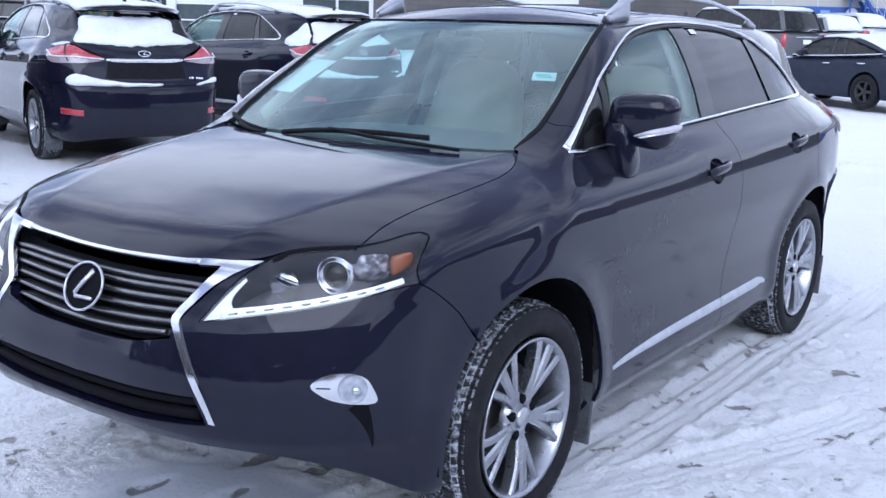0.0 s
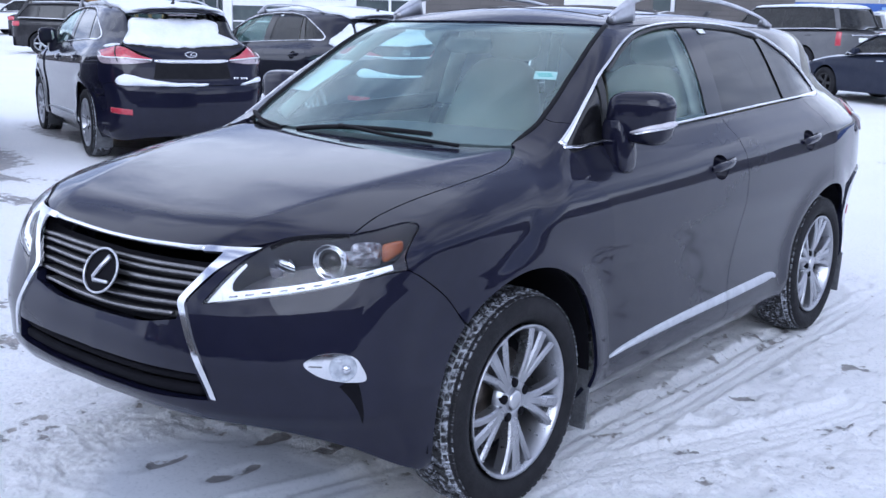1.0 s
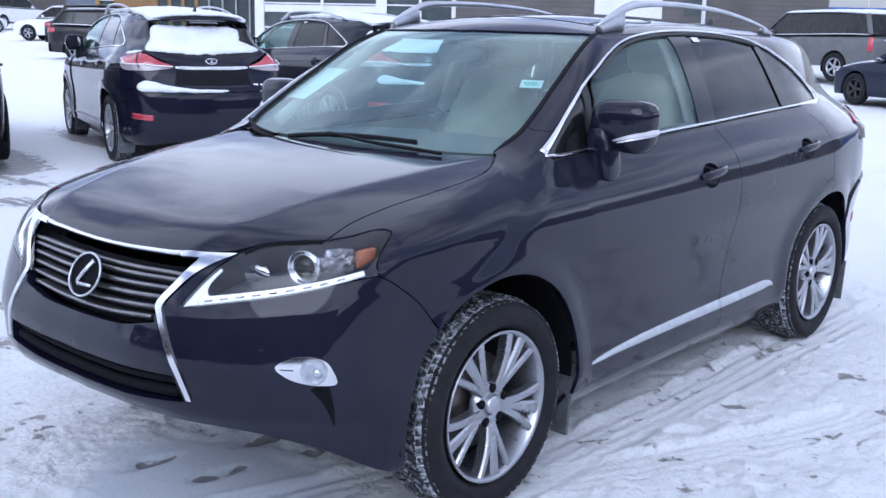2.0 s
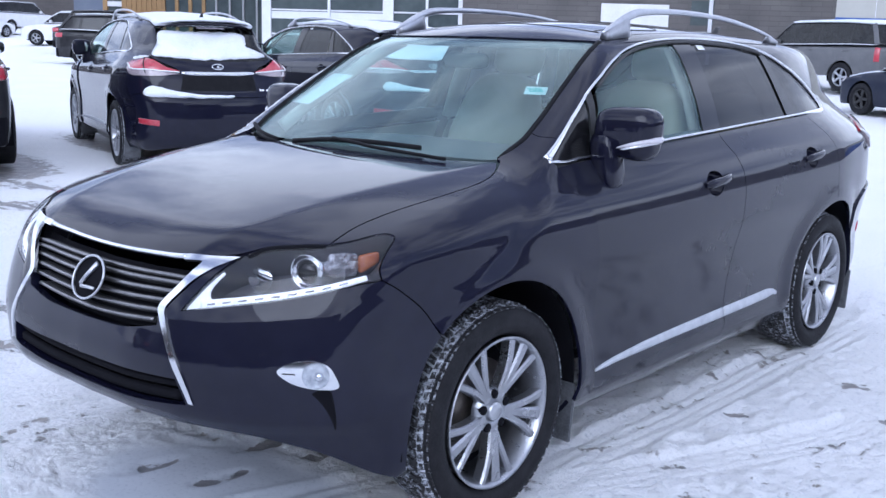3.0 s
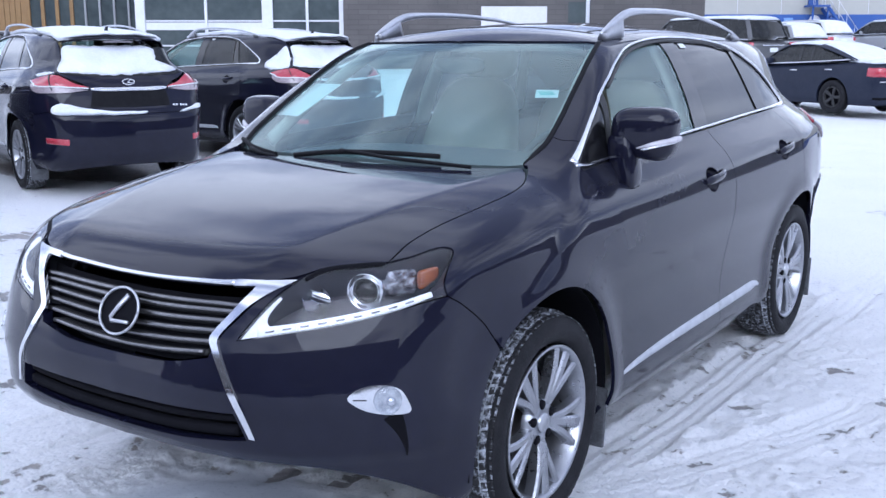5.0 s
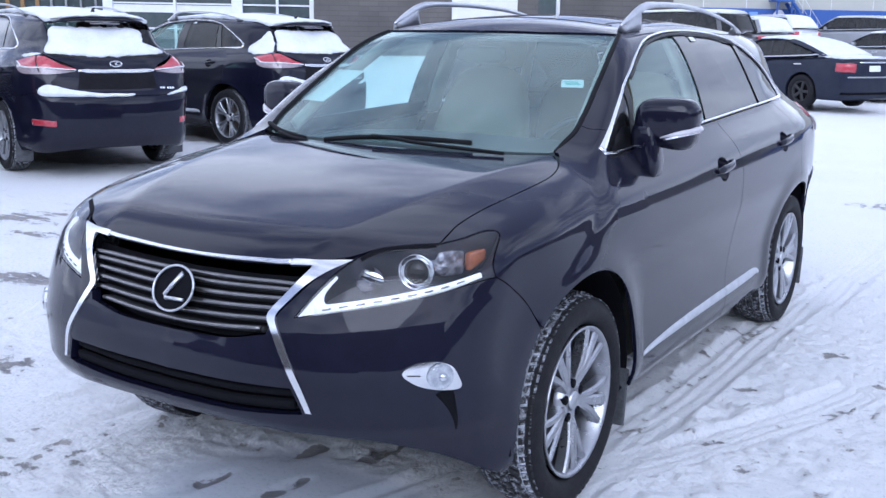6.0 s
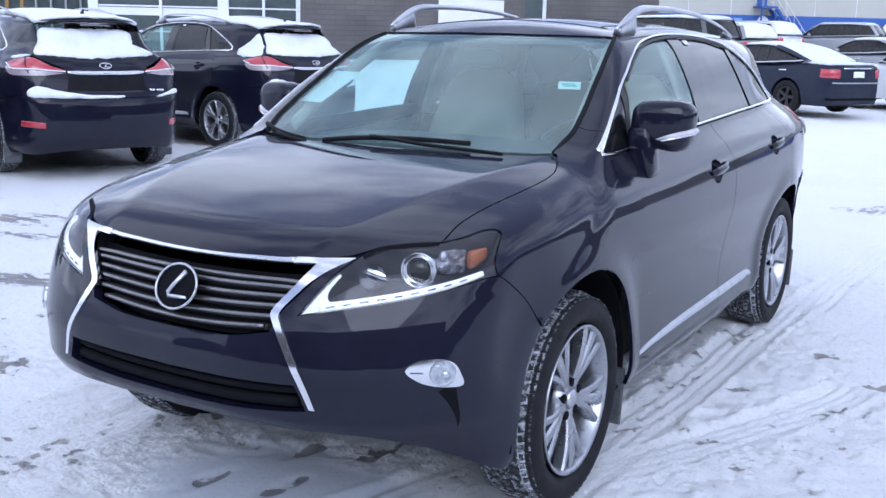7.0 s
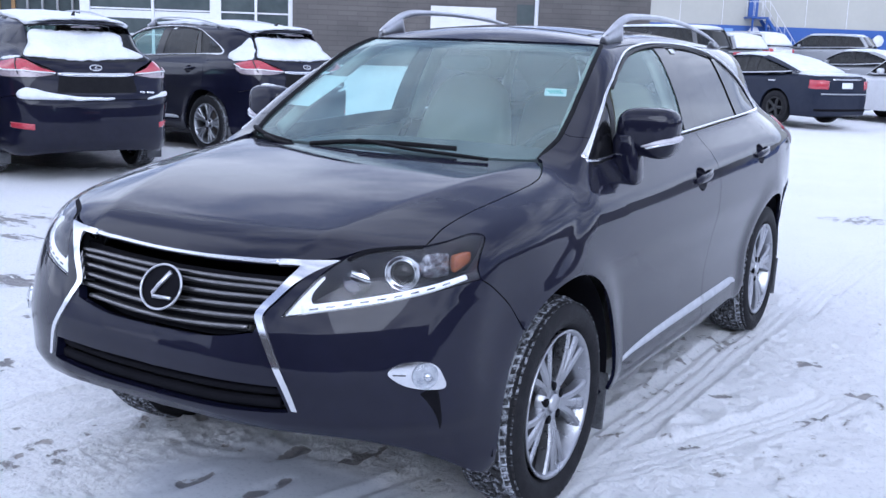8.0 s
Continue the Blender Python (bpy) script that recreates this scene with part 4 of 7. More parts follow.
panel("sill", sill, (-1, 0, 0.2), g_body, SALTED, suv, mirror=True, h=0.05, off=-0.01)

strip("door_top_trim", belt_f, 0.07, 0.004, g_body, CABIN, suv, mirror=True, off=-0.024)

# side windows: outline of the opening
win_end = E(g_cab, (0.715, 2.895, 1.285), (0.735, 2.885, 1.250), (0.745, 2.82, 1.235), (0.75, 2.60, 1.228))
win_low = E(g_cab, (0.75, 2.60, 1.228), (0.755, 2.1, 1.212), (0.765, 1.612, 1.196), (0.76, 1.2, 1.178), (0.755, 0.8, 1.156), (0.745, 0.375, 1.118))


def cutline(top, low, n=12):
    return E(g_cab, top, tuple((np.array(top) + low) / 2), low)


def between(edge, y0, y1):
    e = edge[(edge[:, 1] >= min(y0, y1)) & (edge[:, 1] <= max(y0, y1))]
    return e


def pane(y0t, y0b, y1t, y1b):
    """A side pane between two slanted cuts (their y at the top and at the bottom)."""
    t = between(win_top, y0t, y1t)
    b = between(win_low[::-1], y0b, y1b)[::-1]
    return outline(t, np.array([t[-1], b[0]]) if np.linalg.norm(t[-1] - b[0]) < 0.03 else E(g_cab, tuple(t[-1]), tuple(b[0])), b, E(g_cab, tuple(b[-1]), tuple(t[0])))


for name, edge, mt, lb in (
    ("front_side_window", pane(0.75, 0.67, 1.515, 1.525), SIDEGLASS, ""),
    ("rear_side_window", pane(1.635, 1.635, 2.265, 2.375), PRIVACY, "dark privacy glass"),
):
    for ob in panel(name, edge, (-1, 0, -0.3), g_cab, mt, suv, lb, mirror=True, h=0.04, off=-0.010, flange=0.0, gap=0):
        ob.visible_shadow = False
quarter_glass = outline(between(win_top, 2.345, 3.0), win_end, between(win_low[::-1], 2.505, 2.61)[::-1], E(g_cab, (0.75, 2.505, 1.225), tuple(between(win_top, 2.345, 3.0)[0])))
for ob in panel("quarter_window", quarter_glass, (-1, 0, -0.3), g_cab, PRIVACY, suv, "dark privacy glass", mirror=True, h=0.04, off=-0.010, flange=0.0, gap=0):
    ob.visible_shadow = False
sail = outline(between(win_top, 0.37, 0.67), E(g_cab, tuple(between(win_top, 0.37, 0.67)[-1]), (0.758, 0.63, 1.145)), between(win_low[::-1], 0.37, 0.63)[::-1])
panel("sail_trim", sail, (-1, 0, -0.3), g_cab, GLOSSBLACK, suv, mirror=True, h=0.04, off=-0.006, flange=0.0, gap=0)
for name, e in (("door_pillar_trim", pane(1.485, 1.495, 1.66, 1.66)), ("rear_pillar_trim", outline(between(win_top, 2.27, 2.34), E(g_cab, tuple(between(win_top, 2.27, 2.34)[-1]), (0.75, 2.50, 1.225)), between(win_low[::-1], 2.38, 2.50)[::-1], E(g_cab, (0.75, 2.38, 1.221), tuple(between(win_top, 2.27, 2.34)[0]))))):
    panel(name, e, (-1, 0, -0.3), g_cab, GLOSSBLACK, suv, mirror=True, h=0.04, off=-0.005, flange=0.02)
wf = between(win_top, 0.675, 0.745)
panel("front_window_frame", outline(wf, E(g_cab, tuple(wf[-1]), (0.758, 0.668, 1.148)), E(g_cab, (0.758, 0.668, 1.148), (0.758, 0.635, 1.146)), E(g_cab, (0.758, 0.635, 1.146), tuple(wf[0]))), (-1, 0, -0.3), g_cab, PLASTIC, suv, mirror=True, h=0.04, off=-0.006, flange=0.02)
strip("window_chrome", win_top, np.interp(win_top[:, 1], (0.375, 0.50, 0.70, 1.0, 2.4, 2.75, 2.9), (0.030, 0.017, 0.011, 0.010, 0.010, 0.013, 0.022)), 0.006, g_cab, CHROME, suv, "chrome strip round the side windows", mirror=True)
strip("window_chrome", np.vstack([win_end, win_low[1:]]), np.interp(np.r_[np.arange(len(win_end)), np.full(len(win_low) - 1, 99)], (0, 5, 9, len(win_end), 99), (0.024, 0.030, 0.022, 0.013, 0.011)), 0.006, g_cab, CHROME, suv, mirror=True)
strip("window_seal", onto(g_cab, between(win_top, 0.75, 2.33) + (0.01, 0, -0.016)), 0.014, 0.003, g_cab, PLASTIC, suv, mirror=True)

# pillars and cant rail above the windows, roof, windscreen
screen_side = E(g_cab, (0.657, 0.410, 1.246), (0.648, 0.505, 1.312), (0.630, 0.605, 1.365), (0.603, 0.765, 1.452), (0.570, 0.92, 1.535), (0.555, 0.985, 1.568))
roof_side = E(g_cab, (0.555, 0.985, 1.568), (0.540, 1.2, 1.600), (0.530, 1.7, 1.617), (0.530, 2.3, 1.592), (0.535, 2.9, 1.545), (0.54, 3.18, 1.52))
rail_edge = outline(
    screen_side, roof_side,
    E(g_cab, (0.54, 3.18, 1.52), (0.585, 3.16, 1.49), (0.64, 3.12, 1.42), (0.69, 3.04, 1.33), (0.715, 2.895, 1.285)),
    pillar_foot[::-1],
    E(g_join, tuple(pillar_foot[0]), (0.70, 0.42, 1.222), (0.657, 0.410, 1.246)),
)
panel("pillar_and_roof_rail_skin", rail_edge, (-0.8, 0, -0.6), g_cab, PAINT, suv, mirror=True, h=0.025, gap=0.001)
foot_side = E(g_cab, (0.642, 0.258, 1.165), (0.648, 0.314, 1.190), (0.658, 0.372, 1.222), (0.657, 0.410, 1.246), step=0.012)
screen_low = E(g_cab, (0.642, 0.258, 1.165), (0.57, 0.215, 1.165), (0.40, 0.165, 1.155), (0.2, 0.125, 1.150), (0, 0.115, 1.150))
header = E(g_cab, (0, 0.815, 1.595), (0.25, 0.845, 1.589), (0.45, 0.920, 1.575), (0.555, 0.985, 1.568))
screen = outline(screen_low[::-1], foot_side, screen_side, header[::-1], E(g_cab, (0, 0.815, 1.595), (0, 0.45, 1.37), (0, 0.115, 1.150)))
screen[np.abs(screen[:, 0]) < 2e-3, 0] = 0.0
ws = joined("windscreen", screen, (0, 0.7, -0.7), g_cab, WINDSCREEN, suv, "raked windscreen with a film of dust and painted haze", h=0.035, off=-0.006, flange=0.0, gap=0.004)
strip("screen_shade_band", onto(g_cab, spline([(-0.52, 0.93, 1.552), (-0.40, 0.865, 1.562), (-0.2, 0.80, 1.571), (0, 0.782, 1.575), (0.2, 0.80, 1.571), (0.40, 0.865, 1.562), (0.52, 0.93, 1.552)], 0.03)), 0.055, 0.002, g_cab, GLOSSBLACK, suv, off=-0.012)
strip("screen_edge_seal", onto(g_cab, np.vstack([foot_side[:-1], screen_side])), 0.020, 0.010, g_cab, WIPERBLACK, suv, mirror=True, off=-0.004)
roof_rear = E(g_cab, (0.54, 3.18, 1.52), (0.35, 3.26, 1.54), (0, 3.28, 1.545))
roof_edge = outline(header, roof_side, roof_rear, E(g_cab, (0, 3.28, 1.545), (0, 2.2, 1.645), (0, 1.4, 1.655), (0, 0.815, 1.595)))
roof_edge[np.abs(roof_edge[:, 0]) < 2e-3, 0] = 0.0
joined("roof", roof_edge, (0, 0, -1), g_cab, PAINT, suv, h=0.035, gap=0.003)
joined("roof_lining", roof_edge, (0, 0, -1), g_cab, CABINLIGHT, suv, h=0.12, off=-0.05, flange=0.0, gap=0.05)
# sunroof line
rim = onto(g_cab, spline([(-0.40, 1.12, 1.62), (0.40, 1.12, 1.62), (0.42, 1.18, 1.62), (0.42, 1.62, 1.62), (-0.42, 1.62, 1.62), (-0.42, 1.18, 1.62)], 0.03, True))
strip("sunroof_seal", rim, 0.012, 0.002, g_cab, PLASTIC, suv)
# roof rails
for sgn in (1, -1):
    rail = new("roof_rail")
    rail.parent = suv
    pts = spline([(0.545, 1.02, 1.600), (0.548, 1.10, 1.630), (0.55, 1.24, 1.682), (0.55, 1.40, 1.698), (0.55, 1.70, 1.702), (0.55, 2.05, 1.689), (0.552, 2.35, 1.656), (0.555, 2.56, 1.620), (0.556, 2.66, 1.592)], 0.03)
    r = np.interp(pts[:, 1], (1.02, 1.06, 1.12, 1.24, 1.4, 2.3, 2.66), (0.006, 0.012, 0.018, 0.018, 0.013, 0.010, 0.007))
    v, f = tube_data(pts * (sgn, 1, 1), r, 12, squash=0.75, flat=(sgn, 0, 0))
    shape("rail_bar", (v, f), SATIN, rail, "silver roof rail")
    for y0, y1 in ((1.035, 1.20), (2.56, 2.655)):
        yy = np.linspace(y0, y1, 9)
        top = np.stack([np.interp(yy, pts[:, 1], pts[:, k]) for k in range(3)], -1)
        base = onto(g_cab, np.stack([np.full(9, 0.552), yy, np.full(9, 1.61)], -1)) - (0, 0, 0.004)
        v = np.vstack([top + (0.012, 0, 0), base + (0.022, 0, 0), base - (0.022, 0, 0), top - (0.012, 0, 0)])
        f = [(a * 9 + k, a * 9 + k + 1, (a + 1) * 9 + k + 1, (a + 1) * 9 + k) for a in range(3) for k in range(8)] + [(0, 9, 18, 27), (35, 26, 17, 8)]
        shape("rail_foot", (v * (sgn, 1, 1), f if sgn > 0 else [q[::-1] for q in f]), SATIN, rail)


for pts, r in (([(0.70, 1.60, 1.17), (0.64, 1.59, 1.35), (0.545, 1.575, 1.55)], 0.05), ([(0.66, 2.46, 1.20), (0.60, 2.40, 1.38), (0.53, 2.32, 1.53)], 0.05), ([(0.63, 0.42, 1.17), (0.60, 0.62, 1.31), (0.55, 0.90, 1.48), (0.52, 1.05, 1.55)], 0.03)):
    tube("inner_pillar", spline(pts, 0.05), r, CABINLIGHT, suv, mirror=True, squash=0.5, flat=(1, 0, 0))

# cowl and wipers
cowl = outline(hood_rear[::-1], E(g_low, (0.642, 0.245, 1.152), (0.638, 0.275, 1.165)), E(g_low, (0.638, 0.275, 1.165), (0.57, 0.24, 1.165), (0.40, 0.20, 1.165), (0.2, 0.165, 1.16), (0, 0.155, 1.155)), E(g_low, (0, 0.155, 1.155), (0, 0.098, 1.145)))
cowl[np.abs(cowl[:, 0]) < 2e-3, 0] = 0.0
joined("cowl", cowl, (0, 0, -1), g_low, PLASTIC, suv, "black plastic cowl below the windscreen", h=0.03, off=-0.022, flange=0.0, gap=-0.01)
for pts, blade_pts in (
    ([(0.50, 0.135, 1.152), (0.34, 0.118, 1.160), (0.18, 0.112, 1.166), (0.04, 0.118, 1.176), (-0.06, 0.128, 1.180)], [(0.34, 0.185, 1.174), (0.12, 0.150, 1.178), (-0.10, 0.132, 1.170), (-0.28, 0.132, 1.150)]),
    ([(-0.35, 0.118, 1.142), (-0.44, 0.140, 1.150), (-0.53, 0.19, 1.162)], [(-0.38, 0.145, 1.148), (-0.53, 0.205, 1.164), (-0.66, 0.30, 1.184)]),
):
    w = new("wiper")
    w.parent = suv
    shape("wiper_arm", tube_data(spline(pts, 0.03), 0.0085, 8, 0.8), WIPERBLACK, w)
    shape("wiper_blade", tube_data(spline(blade_pts, 0.03), 0.0085, 8, 1.1), WIPERBLACK, w)

# door mirrors
for sgn in (1, -1):
    mirror = new("door_mirror")
    mirror.parent = suv
    v, f = blob_data((0, 0, 0), (0.112, 0.085, 0.094), 0.58, 32, 20)
    v = v.copy()
    v[:, 2] *= 1.0 + 0.10 * (v[:, 0] / 0.108)
    v[:, 1] = np.where(v[:, 1] > 0, v[:, 1] * 0.45, v[:, 1]) + 0.25 * (v[:, 0] + 0.1)
    v = rotated(v, 5, "Y") + (0.883, 0.695, 1.246)
    fl = (lambda q: [a[::-1] for a in q]) if sgn < 0 else (lambda q: q)
    shape("housing", (v * (sgn, 1, 1), fl(f)), PAINT, mirror)
    v, f = blob_data((0.826, 0.672, 1.140), (0.050, 0.060, 0.110), 0.55, 24, 16)
    v = v.copy()
    shape("mirror_arm", (rotated(v, -8, "Y", (0.80, 0.66, 1.115)) * (sgn, 1, 1), fl(f)), PAINT, mirror)
    pts = spline([(0.885, 0.628, 1.196), (0.94, 0.645, 1.210), (0.985, 0.70, 1.222), (1.000, 0.745, 1.228)], 0.012)
    r = np.interp(np.linspace(0, 1, len(pts)), (0, 0.3, 0.8, 1), (0.003, 0.011, 0.015, 0.012))
    v, f = tube_data(pts * (sgn, 1, 1), r, 10, squash=0.9)
    shape("turn_lamp", (v, f), CLEARLENS, mirror, "clear turn lamp in the mirror")
    v, f = tube_data((pts + (0.004, -0.008, -0.009))[1:-1] * (sgn, 1, 1), 0.004, 8)
    shape("turn_lamp_trim", (v, f), CHROME, mirror)
    v, f = blob_data((0.90, 0.742, 1.245), (0.088, 0.006, 0.066), 0.5, 20, 8)
    shape("mirror_glass", (v * (sgn, 1, 1), fl(f)), CHROME, mirror)

# quarter panel, tail
q_edge = outline(
    E(g_body, (0.75, 2.60, 1.214), (0.745, 2.82, 1.222), (0.735, 2.895, 1.245), (0.715, 2.90, 1.285)),
    E(g_cab, (0.715, 2.895, 1.285), (0.69, 3.04, 1.33), (0.64, 3.12, 1.42), (0.585, 3.16, 1.49), (0.54, 3.18, 1.52)),
    E(g_cab, (0.54, 3.18, 1.52), (0.57, 3.27, 1.48), (0.63, 3.38, 1.36), (0.66, 3.46, 1.25), (0.70, 3.48, 1.20)),
    E(g_body, (0.70, 3.48, 1.20), (0.79, 3.30, 1.165), (0.82, 3.24, 1.12), (0.80, 3.36, 1.04)),
    E(g_body, (0.80, 3.36, 1.04), (0.83, 3.36, 0.92), (0.84, 3.34, 0.80), (0.86, 3.22, 0.75), (0.87, 3.11, 0.60)),
    arc(2.74, AF, 31, 93, g_body, 20),
    rear_cut[::-1],
)
panel("quarter_panel", q_edge, (-0.95, -0.25, -0.2), g_body, PAINT, suv, mirror=True, h=0.026, gap=0.001)
rb = outline(
    E(g_body, (0, 3.775, 0.80), (0.4, 3.745, 0.80), (0.62, 3.69, 0.82), (0.76, 3.56, 0.83), (0.84, 3.34, 0.80)),
    E(g_body, (0.84, 3.34, 0.80), (0.86, 3.22, 0.75), (0.87, 3.11, 0.60)),
    arc(2.74, AF, 31, -18, g_body, 16),
    E(g_body, (0.84, 3.155, 0.235), (0.78, 3.40, 0.25), (0.60, 3.60, 0.27), (0.3, 3.70, 0.28), (0, 3.72, 0.285)),
    E(g_body, (0, 3.72, 0.285), (0, 3.79, 0.55), (0, 3.775, 0.80)),
)
rb[np.abs(rb[:, 0]) < 3e-3, 0] = 0.0
joined("rear_bumper", rb, (-0.5, -0.86, 0), g_body, PAINT, suv, h=0.03, off=0.012, flange=0.03)
hatch = outline(
    E(g_body, (0, 3.77, 0.805), (0.4, 3.74, 0.805), (0.62, 3.69, 0.825), (0.76, 3.56, 0.835), (0.838, 3.345, 0.805)),
    E(g_body, (0.838, 3.345, 0.805), (0.828, 3.36, 0.92), (0.80, 3.365, 1.038)),
    E(g_body, (0.80, 3.365, 1.038), (0.73, 3.49, 1.033), (0.62, 3.60, 1.033), (0.56, 3.64, 1.045), (0.42, 3.67, 1.06), (0.42, 3.67, 1.09), (0.50, 3.63, 1.14), (0.60, 3.56, 1.18), (0.665, 3.47, 1.235)),
    E(g_cab, (0.665, 3.47, 1.235), (0.55, 3.56, 1.195), (0.3, 3.62, 1.185), (0, 3.635, 1.18)),
    E(g_body, (0, 3.635, 1.18), (0, 3.72, 1.0), (0, 3.77, 0.805)),
)
hatch[np.abs(hatch[:, 0]) < 3e-3, 0] = 0.0
joined("tailgate", hatch, (-0.3, -1, 0), g_body, PAINT, suv, h=0.03, gap=0.001)
rg = outline(
    E(g_cab, (0, 3.635, 1.18), (0.3, 3.62, 1.185), (0.55, 3.56, 1.195), (0.665, 3.47, 1.235)),
    E(g_cab, (0.665, 3.47, 1.235), (0.62, 3.40, 1.36), (0.57, 3.28, 1.475)),
    E(g_cab, (0.57, 3.28, 1.475), (0.3, 3.37, 1.50), (0, 3.40, 1.51)),
    E(g_cab, (0, 3.40, 1.51), (0, 3.635, 1.18)),
)
rg[np.abs(rg[:, 0]) < 3e-3, 0] = 0.0
joined("rear_window", rg, (0, -1, -0.3), g_cab, PRIVACY, suv, "dark rear window", h=0.05, off=-0.004, flange=0.01, gap=0.003)
sp_pts = spline([(-0.48, 3.25, 1.508), (-0.42, 3.32, 1.532), (-0.25, 3.38, 1.558), (0, 3.40, 1.565), (0.25, 3.38, 1.558), (0.42, 3.32, 1.532), (0.48, 3.25, 1.508)], 0.04)
shape("spoiler", tube_data(sp_pts - (0, 0.10, 0.012), np.interp(np.abs(sp_pts[:, 0]), (0, 0.36, 0.48), (0.13, 0.11, 0.03)), 14, squash=0.14), PAINT, suv)
strip("brake_light", onto(g_tail, spline([(-0.15, 3.30, 1.535), (0, 3.30, 1.535), (0.15, 3.30, 1.535)], 0.03)) + (0, 0.145, 0), 0.02, 0.004, g_tail, SMOKED, suv)
for sgn in (1, -1):
    tl = new("tail_lamp")
    tl.parent = suv
    upper = E(g_body, (0.40, 3.665, 1.065), (0.52, 3.63, 1.105), (0.60, 3.57, 1.15), (0.68, 3.48, 1.19), (0.76, 3.36, 1.18), (0.815, 3.245, 1.13))
    lower = E(g_body, (0.815, 3.245, 1.13), (0.81, 3.36, 1.030), (0.73, 3.49, 1.006), (0.60, 3.61, 1.008), (0.40, 3.675, 1.040))
    mid = E(g_body, (0.815, 3.245, 1.112), (0.795, 3.35, 1.078), (0.72, 3.48, 1.062), (0.60, 3.59, 1.058), (0.40, 3.665, 1.052))
    for nm, e, mt in (("red_lens", outline(upper, mid), RED), ("clear_lens", outline(mid[::-1], lower[::-1])[::-1], TAILCLEAR)):
        d = panel_data(e, (-0.6, -0.8, 0), g_body, h=0.02, off=0.012, flange=0.03, gap=0)
        d = flip(d) if sgn < 0 else d
        link(nm, mesh_of(nm, d[0], d[1], True, d[2]), mt, tl)
    v, f = strip_data(mid, 0.012, 0.004, g_body, off=0.013)
    shape("lens_line", (v * (sgn, 1, 1), f if sgn > 0 else [q[::-1] for q in f]), PAPER, tl, "white line across the tail lamp")
    e = onto(g_body, spline([(0.70, 3.44, 1.195), (0.71, 3.50, 1.11), (0.70, 3.55, 1.03)], 0.02))
    v, f = strip_data(e, 0.012, 0.004, g_body, off=0.012)
    shape("lamp_split", (v * (sgn, 1, 1), f if sgn > 0 else [q[::-1] for q in f]), PLASTIC, tl)
    e = onto(g_body, spline([(0.61, 3.67, 0.545), (0.71, 3.59, 0.552), (0.79, 3.48, 0.552)], 0.02))
    v, f = strip_data(e, 0.060, 0.004, g_body, off=0.013)
    shape("bumper_reflector", (v * (sgn, 1, 1), f if sgn > 0 else [q[::-1] for q in f]), RED, tl, "red bumper reflector")
e = onto(g_body, spline([(-0.385, 3.68, 1.05), (-0.2, 3.70, 1.045), (0, 3.705, 1.045), (0.2, 3.70, 1.045), (0.385, 3.68, 1.05)], 0.03))
strip("tailgate_chrome", e, np.interp(np.abs(e[:, 0]), (0, 0.30, 0.385), (0.042, 0.044, 0.026)), 0.018, g_body, CHROME, suv, "chrome bar across the tailgate")
plate = outline(E(g_body, (0, 3.70, 1.02), (0.37, 3.68, 1.02)), E(g_body, (0.37, 3.68, 1.02), (0.40, 3.70, 0.87)), E(g_body, (0.40, 3.70, 0.87), (0, 3.73, 0.865)), E(g_body, (0, 3.73, 0.865), (0, 3.70, 1.02)))
plate[np.abs(plate[:, 0]) < 3e-3, 0] = 0.0
joined("plate_recess", plate, (0, -1, 0), g_body, WIPERBLACK, suv, "empty black plate recess", h=0.06, off=0.004, flange=0.0, gap=0)
ring = np.stack([0.060 * np.cos(ang), np.full(49, 3.695), 1.14 + 0.047 * np.sin(ang)], -1)
ring = onto(g_body, ring) + (0, 0.004, 0)
tube("rear_emblem", ring, 0.006, CHROME, suv, "oval chrome emblem", n=8, flat=(0, 1, 0.3))
tube("rear_emblem_bar", onto(g_body, [(-0.02, 3.7, 1.173), (0.006, 3.7, 1.143), (0.018, 3.7, 1.121), (-0.04, 3.7, 1.119)]) + (0, 0.005, 0), 0.006, CHROME, suv)
for k in range(5):
    e = onto(g_body, [(-0.44 - 0.032 * k - (0.02 if k > 1 else 0), 3.7, 0.875), (-0.462 - 0.032 * k - (0.02 if k > 1 else 0), 3.7, 0.875)])
    strip("badge_bar", spline(e, 0.008), 0.024, 0.004, g_body, CHROME, suv)
v, f = tube_data([(0, 3.05, 1.60), (0, 3.09, 1.66), (0, 3.13, 1.665)], [0.03, 0.012, 0.006], 8)
shape("roof_antenna", (v, f), PLASTIC, suv)

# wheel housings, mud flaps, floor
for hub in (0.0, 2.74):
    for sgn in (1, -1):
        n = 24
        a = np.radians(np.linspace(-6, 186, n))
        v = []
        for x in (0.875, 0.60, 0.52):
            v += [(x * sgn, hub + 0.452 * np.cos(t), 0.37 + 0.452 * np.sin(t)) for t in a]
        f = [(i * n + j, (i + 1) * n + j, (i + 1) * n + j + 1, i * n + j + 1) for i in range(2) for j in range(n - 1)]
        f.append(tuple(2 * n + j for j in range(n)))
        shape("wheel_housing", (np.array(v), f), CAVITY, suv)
        part("mud_flap", bevel_box((0.17, 0.012, 0.22), (0.80 * sgn, hub + 0.440, 0.240), 0.004, 1, (-6, 0, 0)), FLAP, suv, "mud flap caked in pale salt")
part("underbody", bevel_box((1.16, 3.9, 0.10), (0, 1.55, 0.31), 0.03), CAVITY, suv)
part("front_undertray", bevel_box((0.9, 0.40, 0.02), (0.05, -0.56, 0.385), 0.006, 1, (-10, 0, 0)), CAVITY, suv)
part("cabin_floor", bevel_box((1.45, 3.0, 0.05), (0, 1.9, 0.42), 0.01), CABIN, suv)
